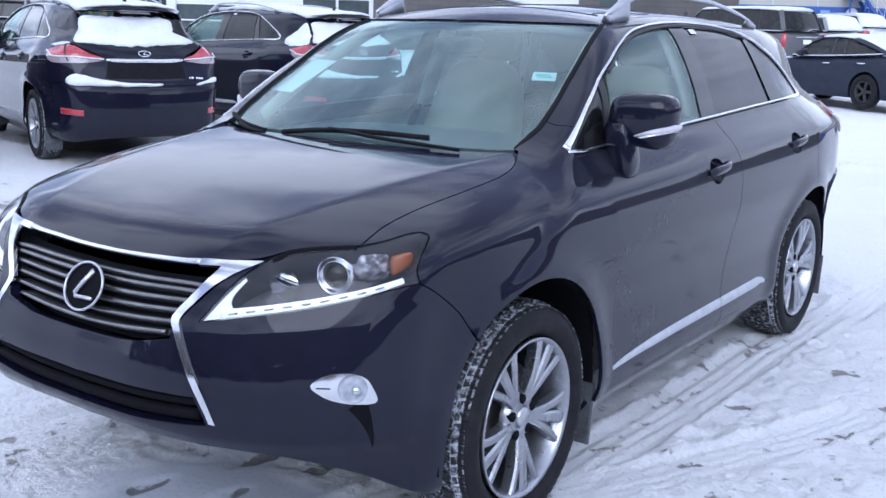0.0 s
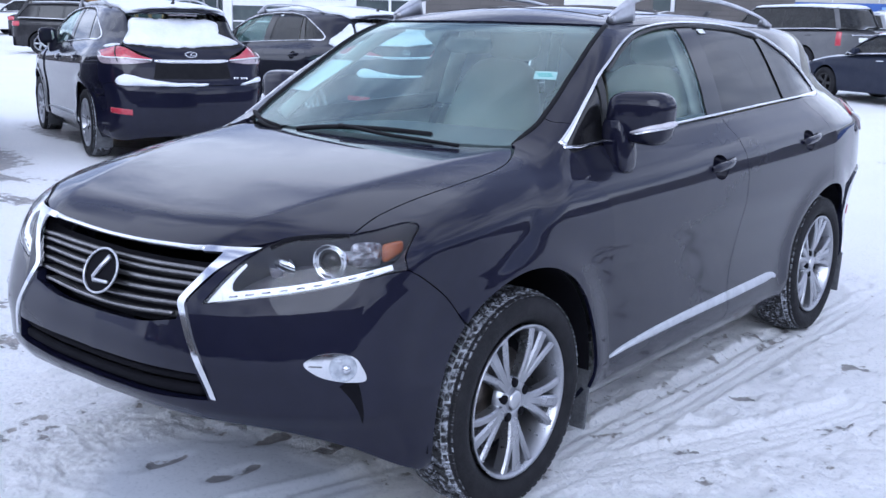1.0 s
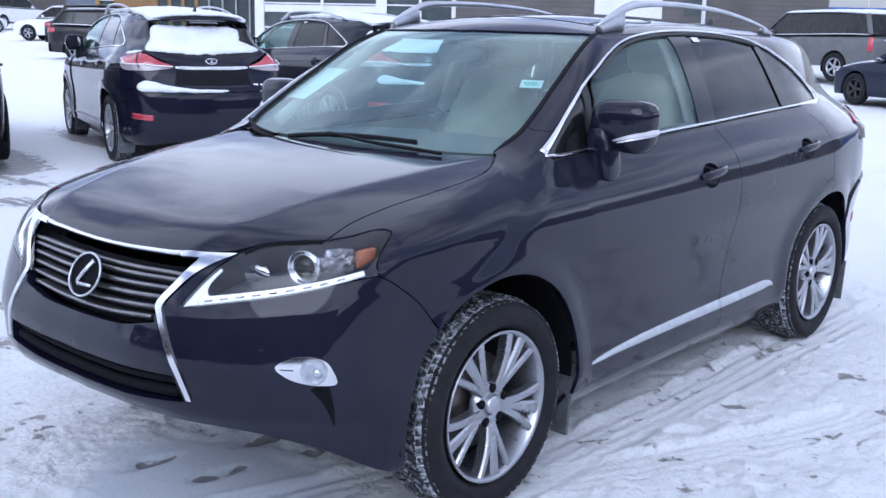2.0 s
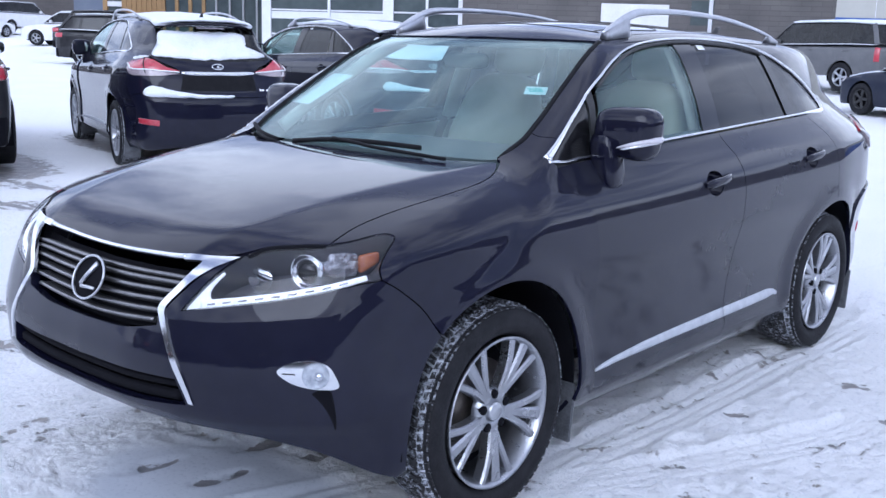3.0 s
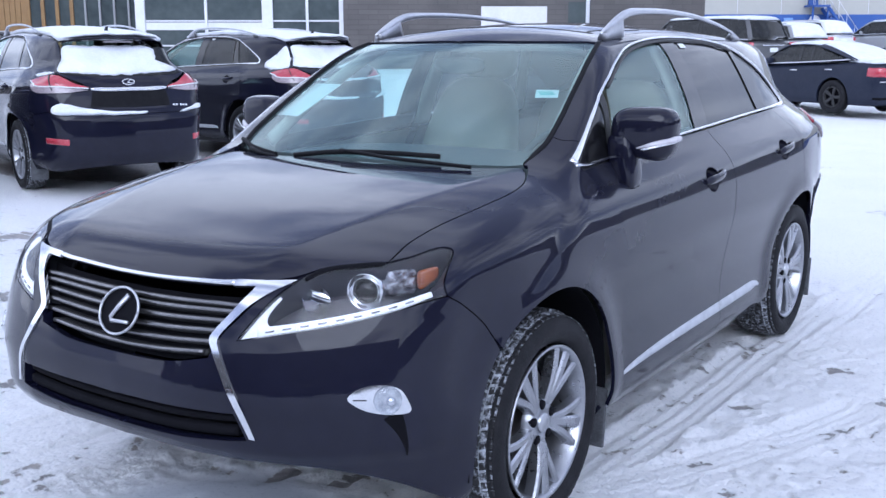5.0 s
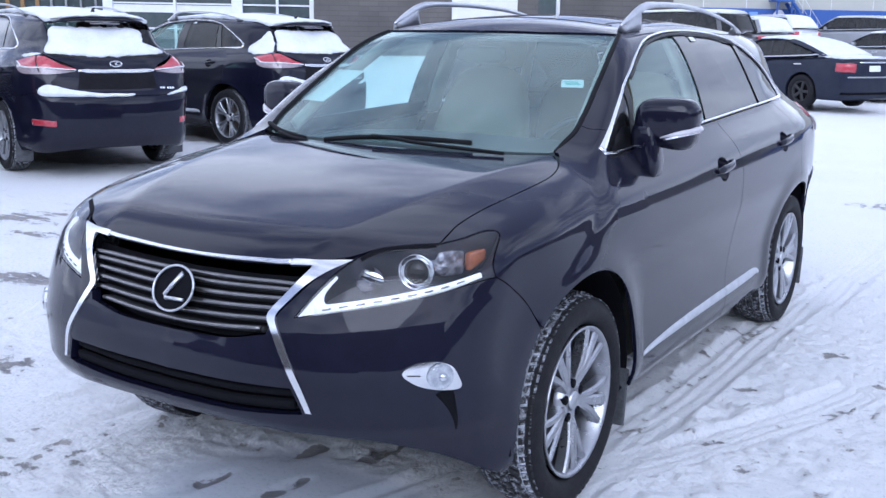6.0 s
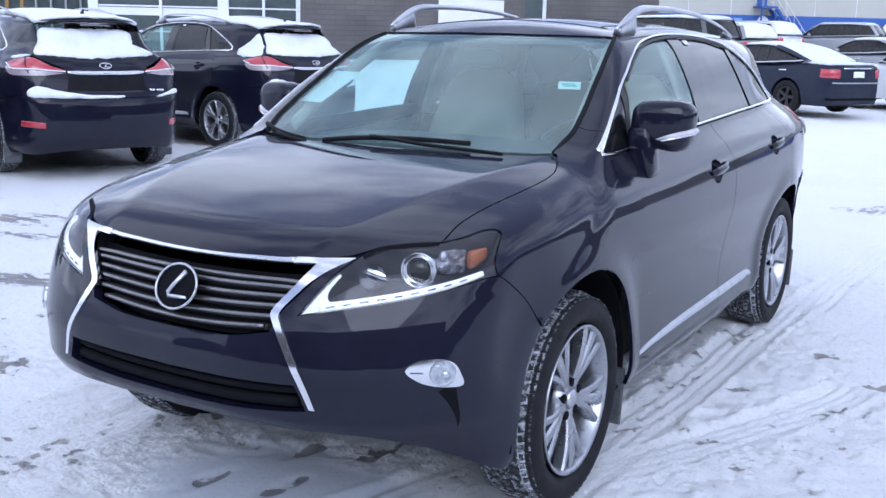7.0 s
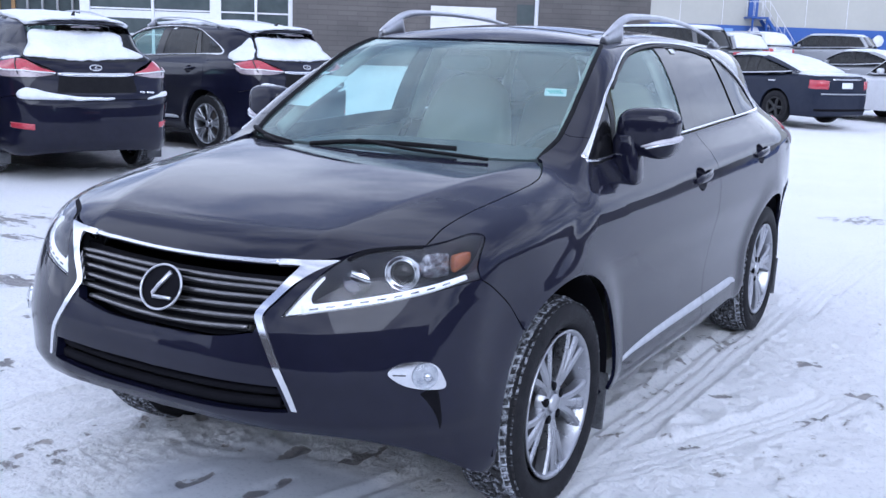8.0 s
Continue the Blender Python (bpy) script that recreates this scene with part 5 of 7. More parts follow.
for hub in (0.0, 2.74):
    for sgn in (1, -1):
        make_wheel(suv, (0.905 * sgn, hub - (0.10 if sgn < 0 and not hub else 0.0), TYRE_R - 0.006), 60 if hub else 38, sgn)

# cabin: dash, wheel, seats
v, f = blob_data((0, 0.62, 1.02), (0.70, 0.36, 0.12), 0.45, 32, 14)
shape("dashboard", (v, f), CABIN, suv, "dark grey dashboard")
v, f = blob_data((-0.36, 0.78, 1.05), (0.30, 0.12, 0.08), 0.5, 20, 10)
shape("dash_hood", (v * (-1, 1, 1), f), CABIN, suv)
t = np.linspace(0, 2 * np.pi, 33)
wheel_ring = rotated(np.stack([0.19 * np.cos(t), 0 * t, 0.19 * np.sin(t)], -1), -22, "X") + (0.37, 1.02, 1.03)
steer = tube("steering_wheel", wheel_ring, 0.016, CABIN, suv, n=8, flat=(0, 1, 0))[0]
v, f = blob_data((0.37, 1.02, 1.03), (0.07, 0.03, 0.06), 0.6, 16, 8)
shape("steering_hub", (v, f), CABIN, steer)
for sx in (0.40, -0.40):
    seat = new("front_seat")
    seat.parent = suv
    v, f = blob_data((sx, 1.32, 0.76), (0.25, 0.27, 0.10), 0.5)
    shape("cushion", (v, f), LEATHER, seat)
    v, f = blob_data((0, 0, 0), (0.245, 0.085, 0.33), 0.5)
    v = v.copy()
    v[:, 0] *= 1 - 0.25 * np.clip(v[:, 2] / 0.33, 0, 1)
    shape("backrest", (rotated(v, -20, "X") + (sx, 1.57, 1.08), f), LEATHER, seat, "beige leather backrest")
    v, f = blob_data((0, 0, 0), (0.135, 0.055, 0.09), 0.6)
    shape("headrest", (rotated(v, -14, "X") + (sx, 1.75, 1.475), f), LEATHER, seat, "beige leather headrest")
v, f = blob_data((0, 2.42, 0.72), (0.66, 0.26, 0.10), 0.4, 32, 12)
shape("rear_bench", (v, f), LEATHER, suv)
v, f = blob_data((0, 0, 0), (0.66, 0.08, 0.32), 0.4, 32, 12)
shape("rear_backrest", (rotated(v, -20, "X") + (0, 2.70, 1.0), f), LEATHER, suv)
v, f = blob_data((0, 0.83, 1.475), (0.12, 0.02, 0.035), 0.6, 20, 10)
shape("rear_view_mirror", (v, f), CABIN, suv)
# paper sheet on the dash and stickers on the glass


def glass_card(name, cx, cz, w, h, mat, label, lean=0.0, depth=-0.014):
    c = onto(g_cab, [(cx, 0.6, cz)])[0]
    n = unit(grad(g_cab, c[None]))[0]
    u = unit(np.cross((0, 0, 1), n))
    v = np.cross(n, u)
    u, v = u * math.cos(lean) + v * math.sin(lean), v * math.cos(lean) - u * math.sin(lean)
    c = c + n * depth
    q = np.array([c - u * w / 2 - v * h / 2, c + u * w / 2 - v * h / 2, c + u * w / 2 + v * h / 2, c - u * w / 2 + v * h / 2])
    q = np.vstack([q, q - n * 0.001])
    return shape(name, (q, [(0, 1, 2, 3), (7, 6, 5, 4), (0, 4, 5, 1), (1, 5, 6, 2), (2, 6, 7, 3), (3, 7, 4, 0)]), mat, suv, label, False)[0]


glass_card("window_sticker", 0.535, 1.395, 0.085, 0.050, PAPER, "white and teal sticker behind the glass")
for k in range(3):
    glass_card("sticker_line", 0.535 + 0.006 * k - 0.008, 1.408 - 0.012 * k, 0.055, 0.005, TEAL, "", depth=-0.0125)
tag_pts = onto(g_cab, spline([(0.60, 1.70, 1.545), (0.60, 1.765, 1.546)], 0.02), -0.006)
strip("window_tag", tag_pts, 0.026, 0.001, g_cab, PAPER, suv, "small white tag on the rear side window", sink=0.0)
glass_card("paper_sheet", -0.555, 1.295, 0.19, 0.23, PAPER, "white price sheet behind the windscreen", depth=-0.03)

# the car stands a touch further forward on its right side
for ob in suv.children_recursive:
    if ob.type != "MESH" or ob.parent.name.startswith(("wheel", "rim", "tyre")):
        continue
    co = np.empty(len(ob.data.vertices) * 3)
    ob.data.vertices.foreach_get("co", co)
    co = co.reshape(-1, 3)
    fade = np.clip((2.4 - co[:, 1]) / 1.2, 0, 1)
    side = 0.5 * ((co[:, 0] + 0.25) - np.sqrt((co[:, 0] + 0.25) ** 2 + 0.03))
    co[:, 1] += 0.18 * side * fade * fade * (3 - 2 * fade)
    ob.data.vertices.foreach_set("co", co.ravel())

# ---------------- ground ----------------
def rise(x, y):
    """The lot climbs gently towards the far rows."""
    return 0.0132 * np.maximum(0.0, -x - 0.5) + 0.035 * np.clip(y - 21, 0, 25)


LATTICE = np.random.RandomState(7).rand(256, 256)


def vnoise(x, y, size, shift=0):
    """Smooth random heights, 0 to 1, with bumps of about the given size."""
    u, v = x / size + 37.3 + shift * 17.7, y / size + 91.1 + shift * 5.3
    i, j = np.floor(u).astype(int), np.floor(v).astype(int)
    a, b = u - i, v - j
    a, b = a * a * (3 - 2 * a), b * b * (3 - 2 * b)
    q = lambda m, n: LATTICE[(i + m) % 256, (j + n) % 256]
    return (q(0, 0) * (1 - a) + q(1, 0) * a) * (1 - b) + (q(0, 1) * (1 - a) + q(1, 1) * a) * b


def rough(x, y, size, octaves=4, shift=0):
    total, amp = 0.0, 0.5
    for k in range(octaves):
        total = total + amp * (vnoise(x, y, size / 2**k, shift + k) - 0.5)
        amp *= 0.55
    return total


def band(x, y, x0, y0, x1, y1, half, bend=0.0):
    """How far across (in half widths) and along (0 to 1) a wheel track a place lies."""
    dx, dy = x1 - x0, y1 - y0
    n = math.hypot(dx, dy)
    t = ((x - x0) * dx + (y - y0) * dy) / n**2
    s = ((x - x0) * dy - (y - y0) * dx) / n - bend * 4 * t * (1 - t)
    return s / half, t


TRACKS = [  # from, to, half width, bend
    (0.81, -0.10, 0.905, 3.4, 0.115, 0.0), (0.86, 0.25, 1.50, 1.75, 0.10, 0.05), (0.55, 0.10, 0.22, -0.85, 0.13, 0.0),
    (-1.03, -1.15, -0.80, 0.1, 0.14, 0.0), (-0.80, 0.0, -0.80, 2.9, 0.12, 0.0), (-1.45, -1.3, -1.12, 0.2, 0.10, 0.0),
    (1.0, 3.2, 1.9, 11.0, 0.12, -0.2), (-0.7, 3.2, 0.3, 12.0, 0.12, -0.2),
    (-1.9, -1.2, -5.8, 4.2, 0.13, 0.3), (-2.6, -1.4, -7.0, 3.0, 0.13, 0.25), (-12.0, 2.2, -30.0, 9.0, 0.2, 0.6), (3.5, 9.0, -1.0, 17.5, 0.14, 0.5),
]
PRINTS = [(-0.26, -0.58, 84), (-0.12, -0.17, 74), (0.0, -0.47, 82), (0.11, -0.07, 80), (1.9, 2.4, 20), (2.3, 3.0, 25), (1.75, 3.3, 30)]
# worn places: where, and how large; the last number says how brown
PATCHES = [(1.49, 1.38, 0.17), (1.42, 0.88, 0.10), (1.29, 0.60, 0.12), (1.12, 0.79, 0.09), (1.07, 1.46, 0.10), (1.62, 1.85, 0.16), (1.95, 1.62, 0.14), (1.30, 2.2, 0.12), (-4.9, 2.0, 0.6), (-4.2, 1.7, 0.5), (-3.3, 0.8, 0.4), (-5.6, 1.5, 0.5), (-6.4, 2.1, 0.5), (-2.3, 0.4, 0.35), (-1.9, -0.25, 0.35), (-2.7, -0.1, 0.40), (-1.6, 0.55, 0.30), (-3.2, -0.5, 0.45), (-2.9, 1.1, 0.4), (2.0, 2.7, 0.25), (0.7, 7.5, 0.5), (-1.0, 10.5, 0.5)]


def ground_form(x, y):
    """Height above the slope, and how far bare ground and painted shade replace the snow."""
    # small forms fade out where the sheet grows too coarse to carry them
    cell = 0.0135 + 0.09 * np.maximum.reduce([np.zeros_like(x), -2.6 - x, x - 3.0, -1.3 - y, y - 4.2])
    keep = lambda size: np.clip(size / cell - 2.0, 0, 1)
    z = 0.026 * rough(x, y, 1.3, 3) + 0.030 * rough(x, y, 0.26, 4, 3) * keep(0.10)
    crumbs = rough(x, y, 0.075, 3, 9) * keep(0.05)
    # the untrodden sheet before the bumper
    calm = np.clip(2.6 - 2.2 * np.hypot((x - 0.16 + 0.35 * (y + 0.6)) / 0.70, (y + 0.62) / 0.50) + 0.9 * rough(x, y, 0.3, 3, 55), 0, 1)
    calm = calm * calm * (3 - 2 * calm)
    z = z * (1 - 0.92 * calm) + 0.034 * crumbs * (0.35 + 1.3 * vnoise(x, y, 0.5, 71)) * (1 - 0.97 * calm)
    lumps = 1 - np.abs(2 * vnoise(x, y, 0.055, 81) - 1) * 1.2 + 0.5 * vnoise(x, y, 0.027, 83)
    z = z + 0.013 * lumps * (1 - calm) * keep(0.05) * np.clip(2.2 * vnoise(x, y, 0.22, 85) - 0.5, 0, 1)
    along, across = 0.83 * x + 0.55 * y, -0.55 * x + 0.83 * y
    streak = rough(along, across * 1.5, 0.24, 4, 21) * keep(0.12) + 0.6 * rough(x, y, 1.1, 2, 23) * (1 - keep(0.12))
    specks = rough(along, across * 1.3, 0.060, 3, 31) * keep(0.04)
    bare_shaded = (0.42 * streak + 0.62 * specks + 0.02 + 0.08 * (1 - keep(0.12))) * (1 - calm)
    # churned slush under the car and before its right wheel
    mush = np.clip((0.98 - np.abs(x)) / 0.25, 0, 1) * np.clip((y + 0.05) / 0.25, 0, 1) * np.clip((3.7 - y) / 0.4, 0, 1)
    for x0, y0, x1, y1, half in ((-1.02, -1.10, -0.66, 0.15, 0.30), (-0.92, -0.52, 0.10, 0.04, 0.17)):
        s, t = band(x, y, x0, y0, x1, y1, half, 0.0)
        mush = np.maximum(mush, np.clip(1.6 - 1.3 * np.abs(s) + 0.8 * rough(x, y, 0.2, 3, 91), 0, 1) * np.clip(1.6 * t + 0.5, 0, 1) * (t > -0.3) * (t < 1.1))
    bare_shaded = bare_shaded + 0.13 * mush * (0.4 + 1.2 * vnoise(x * 3.2 - y * 0.6, y * 0.5, 0.16, 33))
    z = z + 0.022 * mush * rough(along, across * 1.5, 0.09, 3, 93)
    for x0, y0, x1, y1, half, bend in TRACKS:
        s, t = band(x, y, x0, y0, x1, y1, half, bend)
        inside_ = (np.abs(s) < 1.15) & (t > -0.02) & (t < 1.02)
        edge = np.clip((1.15 - np.abs(s)) / 0.2, 0, 1) * np.clip(t / 0.04 + 0.5, 0, 1) * np.clip((1 - t) / 0.04 + 0.5, 0, 1)
        length = math.hypot(x1 - x0, y1 - y0)
        wear = np.clip(1.7 * vnoise(s * half * 5, t * length, 0.8, 41) - 0.1, 0, 1)
        sway = s + 0.22 * (vnoise(t * length, 0 * t, 0.5, 43) - 0.5)
        ribs = wear * (np.cos(sway * np.pi * 4.0) * 0.0052 + 0.0006 * np.cos(t * length / 0.045 * 2 * np.pi + s * 4.0))
        z = np.where(inside_, z * (1 - 0.75 * edge) + edge * (-0.009 + ribs), z)
        z = z + 0.006 * np.exp(-(((np.abs(s) - 1.25) / 0.12) ** 2)) * (t > 0) * (t < 1)
        bare_shaded = bare_shaded + np.where(inside_, edge * (0.0 - 8 * ribs) * (0.3 + vnoise(x, y, 0.3, 77)), 0)
    for px, py, turn in PRINTS:
        c, s_ = math.cos(radians(turn)), math.sin(radians(turn))
        jig = 0.9 * rough(x, y, 0.07, 3, 61)
        u, v = ((x - px) * c + (y - py) * s_) / 0.135, (-(x - px) * s_ + (y - py) * c) / 0.042
        m = np.clip(1.2 - np.hypot(u, v) ** 2 + jig, 0, 1)
        z = z - 0.012 * m + 0.006 * m * crumbs
        bare_shaded = bare_shaded + 0.62 * m * (0.1 + 1.1 * vnoise(x, y, 0.035, 5))
    for px, py, r in PATCHES:
        u, v = ((x - px) * 0.83 + (y - py) * 0.55) / r, ((y - py) * 0.83 - (x - px) * 0.55) / (0.5 * r)
        m = np.clip(1.15 - np.hypot(u, v) + 0.9 * rough(x, y, 0.6 * r, 3, 15), 0, 1)
        bare_shaded = bare_shaded + 0.42 * m * np.clip(0.75 + 1.6 * rough(along, across * 2, 0.06, 3, 16), 0, 1)
        z = z - 0.006 * m
    # shade under each parked car, put into the ground colour along with dirt
    for cx, cy in ((-8.4, 4.9), (-8.3, 7.6), (-8.6, 2.1)):
        bare_shaded = bare_shaded + 0.90 * np.clip(1.3 - np.hypot((x - cx) / 1.7, (y - cy) / 0.85), 0, 1)
    flat = np.clip(np.maximum(np.abs(x) - 14, np.abs(y) - 18) / 10, 0, 1)
    return z * (1 - flat), np.clip(bare_shaded, 0, 1), calm


def steps(lo, hi, fine, near0, near1):
    out, v = [near0], near0
    while v < near1:
        v += fine
        out.append(v)
    d = fine
    while v < hi:
        d = min(d * 1.09, 400)
        v += d
        out.append(v)
    v, d = near0, fine
    while v > lo:
        d = min(d * 1.09, 400)
        v -= d
        out.insert(0, v)
    return np.array(out)


GX, GY = steps(-2500, 2500, 0.0135, -2.6, 3.0), steps(-2500, 2500, 0.0135, -1.3, 4.2)
mx, my = np.meshgrid(GX, GY)
mz, bare_shaded_map, calm_map = ground_form(mx, my)
mz = mz + rise(mx, my) * np.clip(1.6 - np.hypot(mx, my) / 200, 0, 1)
for hx, hy in ((0.79, 0.0), (0.79, 2.74), (-0.79, 0.0), (-0.79, 2.74)):  # the tyres have pressed the snow flat
    k = np.clip(1.5 - np.maximum(np.abs(mx - hx) / 0.14, np.abs(my - hy) / 0.13), 0, 1)
    mz = mz * (1 - k) + k * -0.004
nx, ny = len(GX), len(GY)
ground_mesh = bpy.data.meshes.new("ground")
ground_mesh.vertices.add(nx * ny)
ground_mesh.vertices.foreach_set("co", np.stack([mx, my, mz], -1).ravel())
ii, jj = np.meshgrid(np.arange(nx - 1), np.arange(ny - 1))
quad = np.stack([jj * nx + ii, jj * nx + ii + 1, (jj + 1) * nx + ii + 1, (jj + 1) * nx + ii], -1).reshape(-1, 4)
ground_mesh.loops.add(len(quad) * 4)
ground_mesh.polygons.add(len(quad))
ground_mesh.loops.foreach_set("vertex_index", quad.ravel())
ground_mesh.polygons.foreach_set("loop_start", np.arange(len(quad)) * 4)
ground_mesh.polygons.foreach_set("use_smooth", np.ones(len(quad), bool))
ground_mesh.update(calc_edges=True)
at = ground_mesh.attributes.new("bare_shaded", "FLOAT", "POINT")
at.data.foreach_set("value", bare_shaded_map.ravel())
at = ground_mesh.attributes.new("smooth_shaded", "FLOAT", "POINT")
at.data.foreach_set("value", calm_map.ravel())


def snow_ground():
    m, nt, out = shader("trampled_snow_over_asphalt")
    p = nt.nodes.new("ShaderNodeBsdfPrincipled")
    co = nt.nodes.new("ShaderNodeTexCoord")
    a = nt.nodes.new("ShaderNodeAttribute")
    a.attribute_name = "bare_shaded"
    n1 = node(nt, "ShaderNodeTexNoise", Scale=9.0, Detail=8.0, Roughness=0.68)
    n2 = node(nt, "ShaderNodeTexNoise", Scale=55.0, Detail=5.0, Roughness=0.7)
    n3 = node(nt, "ShaderNodeTexNoise", Scale=0.9, Detail=5.0, Roughness=0.6)
    n4 = node(nt, "ShaderNodeTexNoise", Scale=150.0, Detail=4.0, Roughness=0.7)
    for n in (n1, n2, n3, n4):
        nt.links.new(co.outputs["Object"], n.inputs["Vector"])
    s1 = nt.nodes.new("ShaderNodeMath")
    s1.operation = "MULTIPLY_ADD"
    s1.inputs[1].default_value = 0.95
    nt.links.new(n1.outputs[0], s1.inputs[0])
    nt.links.new(a.outputs["Fac"], s1.inputs[2])
    s2 = nt.nodes.new("ShaderNodeMath")
    s2.operation = "MULTIPLY_ADD"
    s2.inputs[1].default_value = 0.36
    nt.links.new(n2.outputs[0], s2.inputs[0])
    nt.links.new(s1.outputs[0], s2.inputs[2])
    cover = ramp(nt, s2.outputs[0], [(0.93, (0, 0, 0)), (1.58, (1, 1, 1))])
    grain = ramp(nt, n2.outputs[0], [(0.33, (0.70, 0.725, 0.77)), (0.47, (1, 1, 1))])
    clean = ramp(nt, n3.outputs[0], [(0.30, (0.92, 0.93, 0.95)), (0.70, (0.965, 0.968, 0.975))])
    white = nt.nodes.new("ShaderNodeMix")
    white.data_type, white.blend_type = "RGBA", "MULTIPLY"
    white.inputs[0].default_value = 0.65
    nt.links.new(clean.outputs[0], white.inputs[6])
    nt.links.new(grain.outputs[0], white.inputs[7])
    dirt_shade = ramp(nt, n1.outputs[0], [(0.34, (0.20, 0.195, 0.205)), (0.50, (0.33, 0.32, 0.325)), (0.66, (0.48, 0.445, 0.425))])
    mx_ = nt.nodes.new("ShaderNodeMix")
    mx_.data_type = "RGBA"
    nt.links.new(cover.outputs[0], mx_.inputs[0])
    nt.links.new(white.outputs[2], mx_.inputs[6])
    nt.links.new(dirt_shade.outputs[0], mx_.inputs[7])
    # the smooth sheet's colour is darkened to stand in for the bumper's shade
    sheet_mask = nt.nodes.new("ShaderNodeAttribute")
    sheet_mask.attribute_name = "smooth_shaded"
    sheet_shade = nt.nodes.new("ShaderNodeMix")
    sheet_shade.data_type, sheet_shade.blend_type = "RGBA", "MULTIPLY"
    sheet_shade.inputs[7].default_value = (0.60, 0.63, 0.69, 1)
    nt.links.new(sheet_mask.outputs["Fac"], sheet_shade.inputs[0])
    nt.links.new(mx_.outputs[2], sheet_shade.inputs[6])
    nt.links.new(sheet_shade.outputs[2], p.inputs["Base Color"])
    rg = ramp(nt, cover.outputs[0], [(0.0, (0.62,) * 3), (1.0, (0.38,) * 3)])
    nt.links.new(rg.outputs[0], p.inputs["Roughness"])
    p.inputs["Specular IOR Level"].default_value = 0.35
    hb = nt.nodes.new("ShaderNodeMath")
    hb.operation = "SUBTRACT"
    fine = nt.nodes.new("ShaderNodeMath")
    fine.operation = "MULTIPLY_ADD"
    fine.inputs[1].default_value = 0.45
    nt.links.new(n4.outputs[0], fine.inputs[0])
    nt.links.new(n2.outputs[0], fine.inputs[2])
    nt.links.new(fine.outputs[0], hb.inputs[0])
    nt.links.new(cover.outputs[0], hb.inputs[1])
    bp = node(nt, "ShaderNodeBump", Strength=0.5, Distance=0.020)
    nt.links.new(hb.outputs[0], bp.inputs["Height"])
    st = ramp(nt, sheet_mask.outputs["Fac"], [(0.0, (0.95,) * 3), (1.0, (0.10,) * 3)])
    nt.links.new(st.outputs[0], bp.inputs["Strength"])
    nt.links.new(bp.outputs[0], p.inputs["Normal"])
    nt.links.new(p.outputs[0], out.inputs[0])
    return m


tagged(link("ground", ground_mesh, snow_ground()), "trampled snow with wheel tracks over asphalt", kind="structure")


# ---------------- the same model, parked in the row behind ----------------
def seat_on_ground(x, y):
    return float(rise(np.array(x), np.array(y))) 


PARKED = [(-9.505, 5.258, -110.2), (-9.682, 7.934, -99.1)]
parked = []
for x, y, turn in PARKED:
    z = 0.5 * (seat_on_ground(x, y) + seat_on_ground(x + 2.7, y)) - 0.01
    m = pose(x, y, z, 0, 0, turn)
    ob = copy_thing(suv, m)
    tagged(ob, "black crossover with snow on roof and rear window", "car", "crossovers in the row behind")
    parked.append(m)


def snow_piece(name, edge, way, g, m, label, off=0.02, h=0.05, both=False, lumps=0.012, flange=0.03, mat=None):
    """A sheet of snow lying on a car's surface, with a lumpy top and ragged edge."""
    d = panel_data(edge, way, g, h=h, off=off, flange=flange, gap=0.0)
    if both:
        e = flip(d)
        d = (np.vstack([d[0], e[0]]), d[1] + [[i + len(d[0]) for i in q] for q in e[1]], None)
    v = d[0].copy()
    v[:, 2] += lumps * (vnoise(v[:, 0] + 3, v[:, 1] + v[:, 2], 0.12, 3) - 0.4) + lumps * 0.6 * (vnoise(v[:, 0], v[:, 1] + v[:, 2], 0.04, 8) - 0.5)
    ob = link(name, mesh_of(name, v, d[1]), mat or SNOWCAP)
    ob.matrix_world = m
    return tagged(ob, label, "snow", kind="stuff")


def ragged(pts, amp=0.02, seed=0, step=0.02):
    r = np.random.RandomState(seed)
    p = spline(pts, step, True)[:-1]
    k = r.rand(len(p)) - 0.5
    k = np.convolve(np.r_[k[-1:], k, k[:1]], (0.25, 0.5, 0.25), "valid")
    c = p.mean(0)
    return p + unit(p - c) * (k * 2 * amp)[:, None]


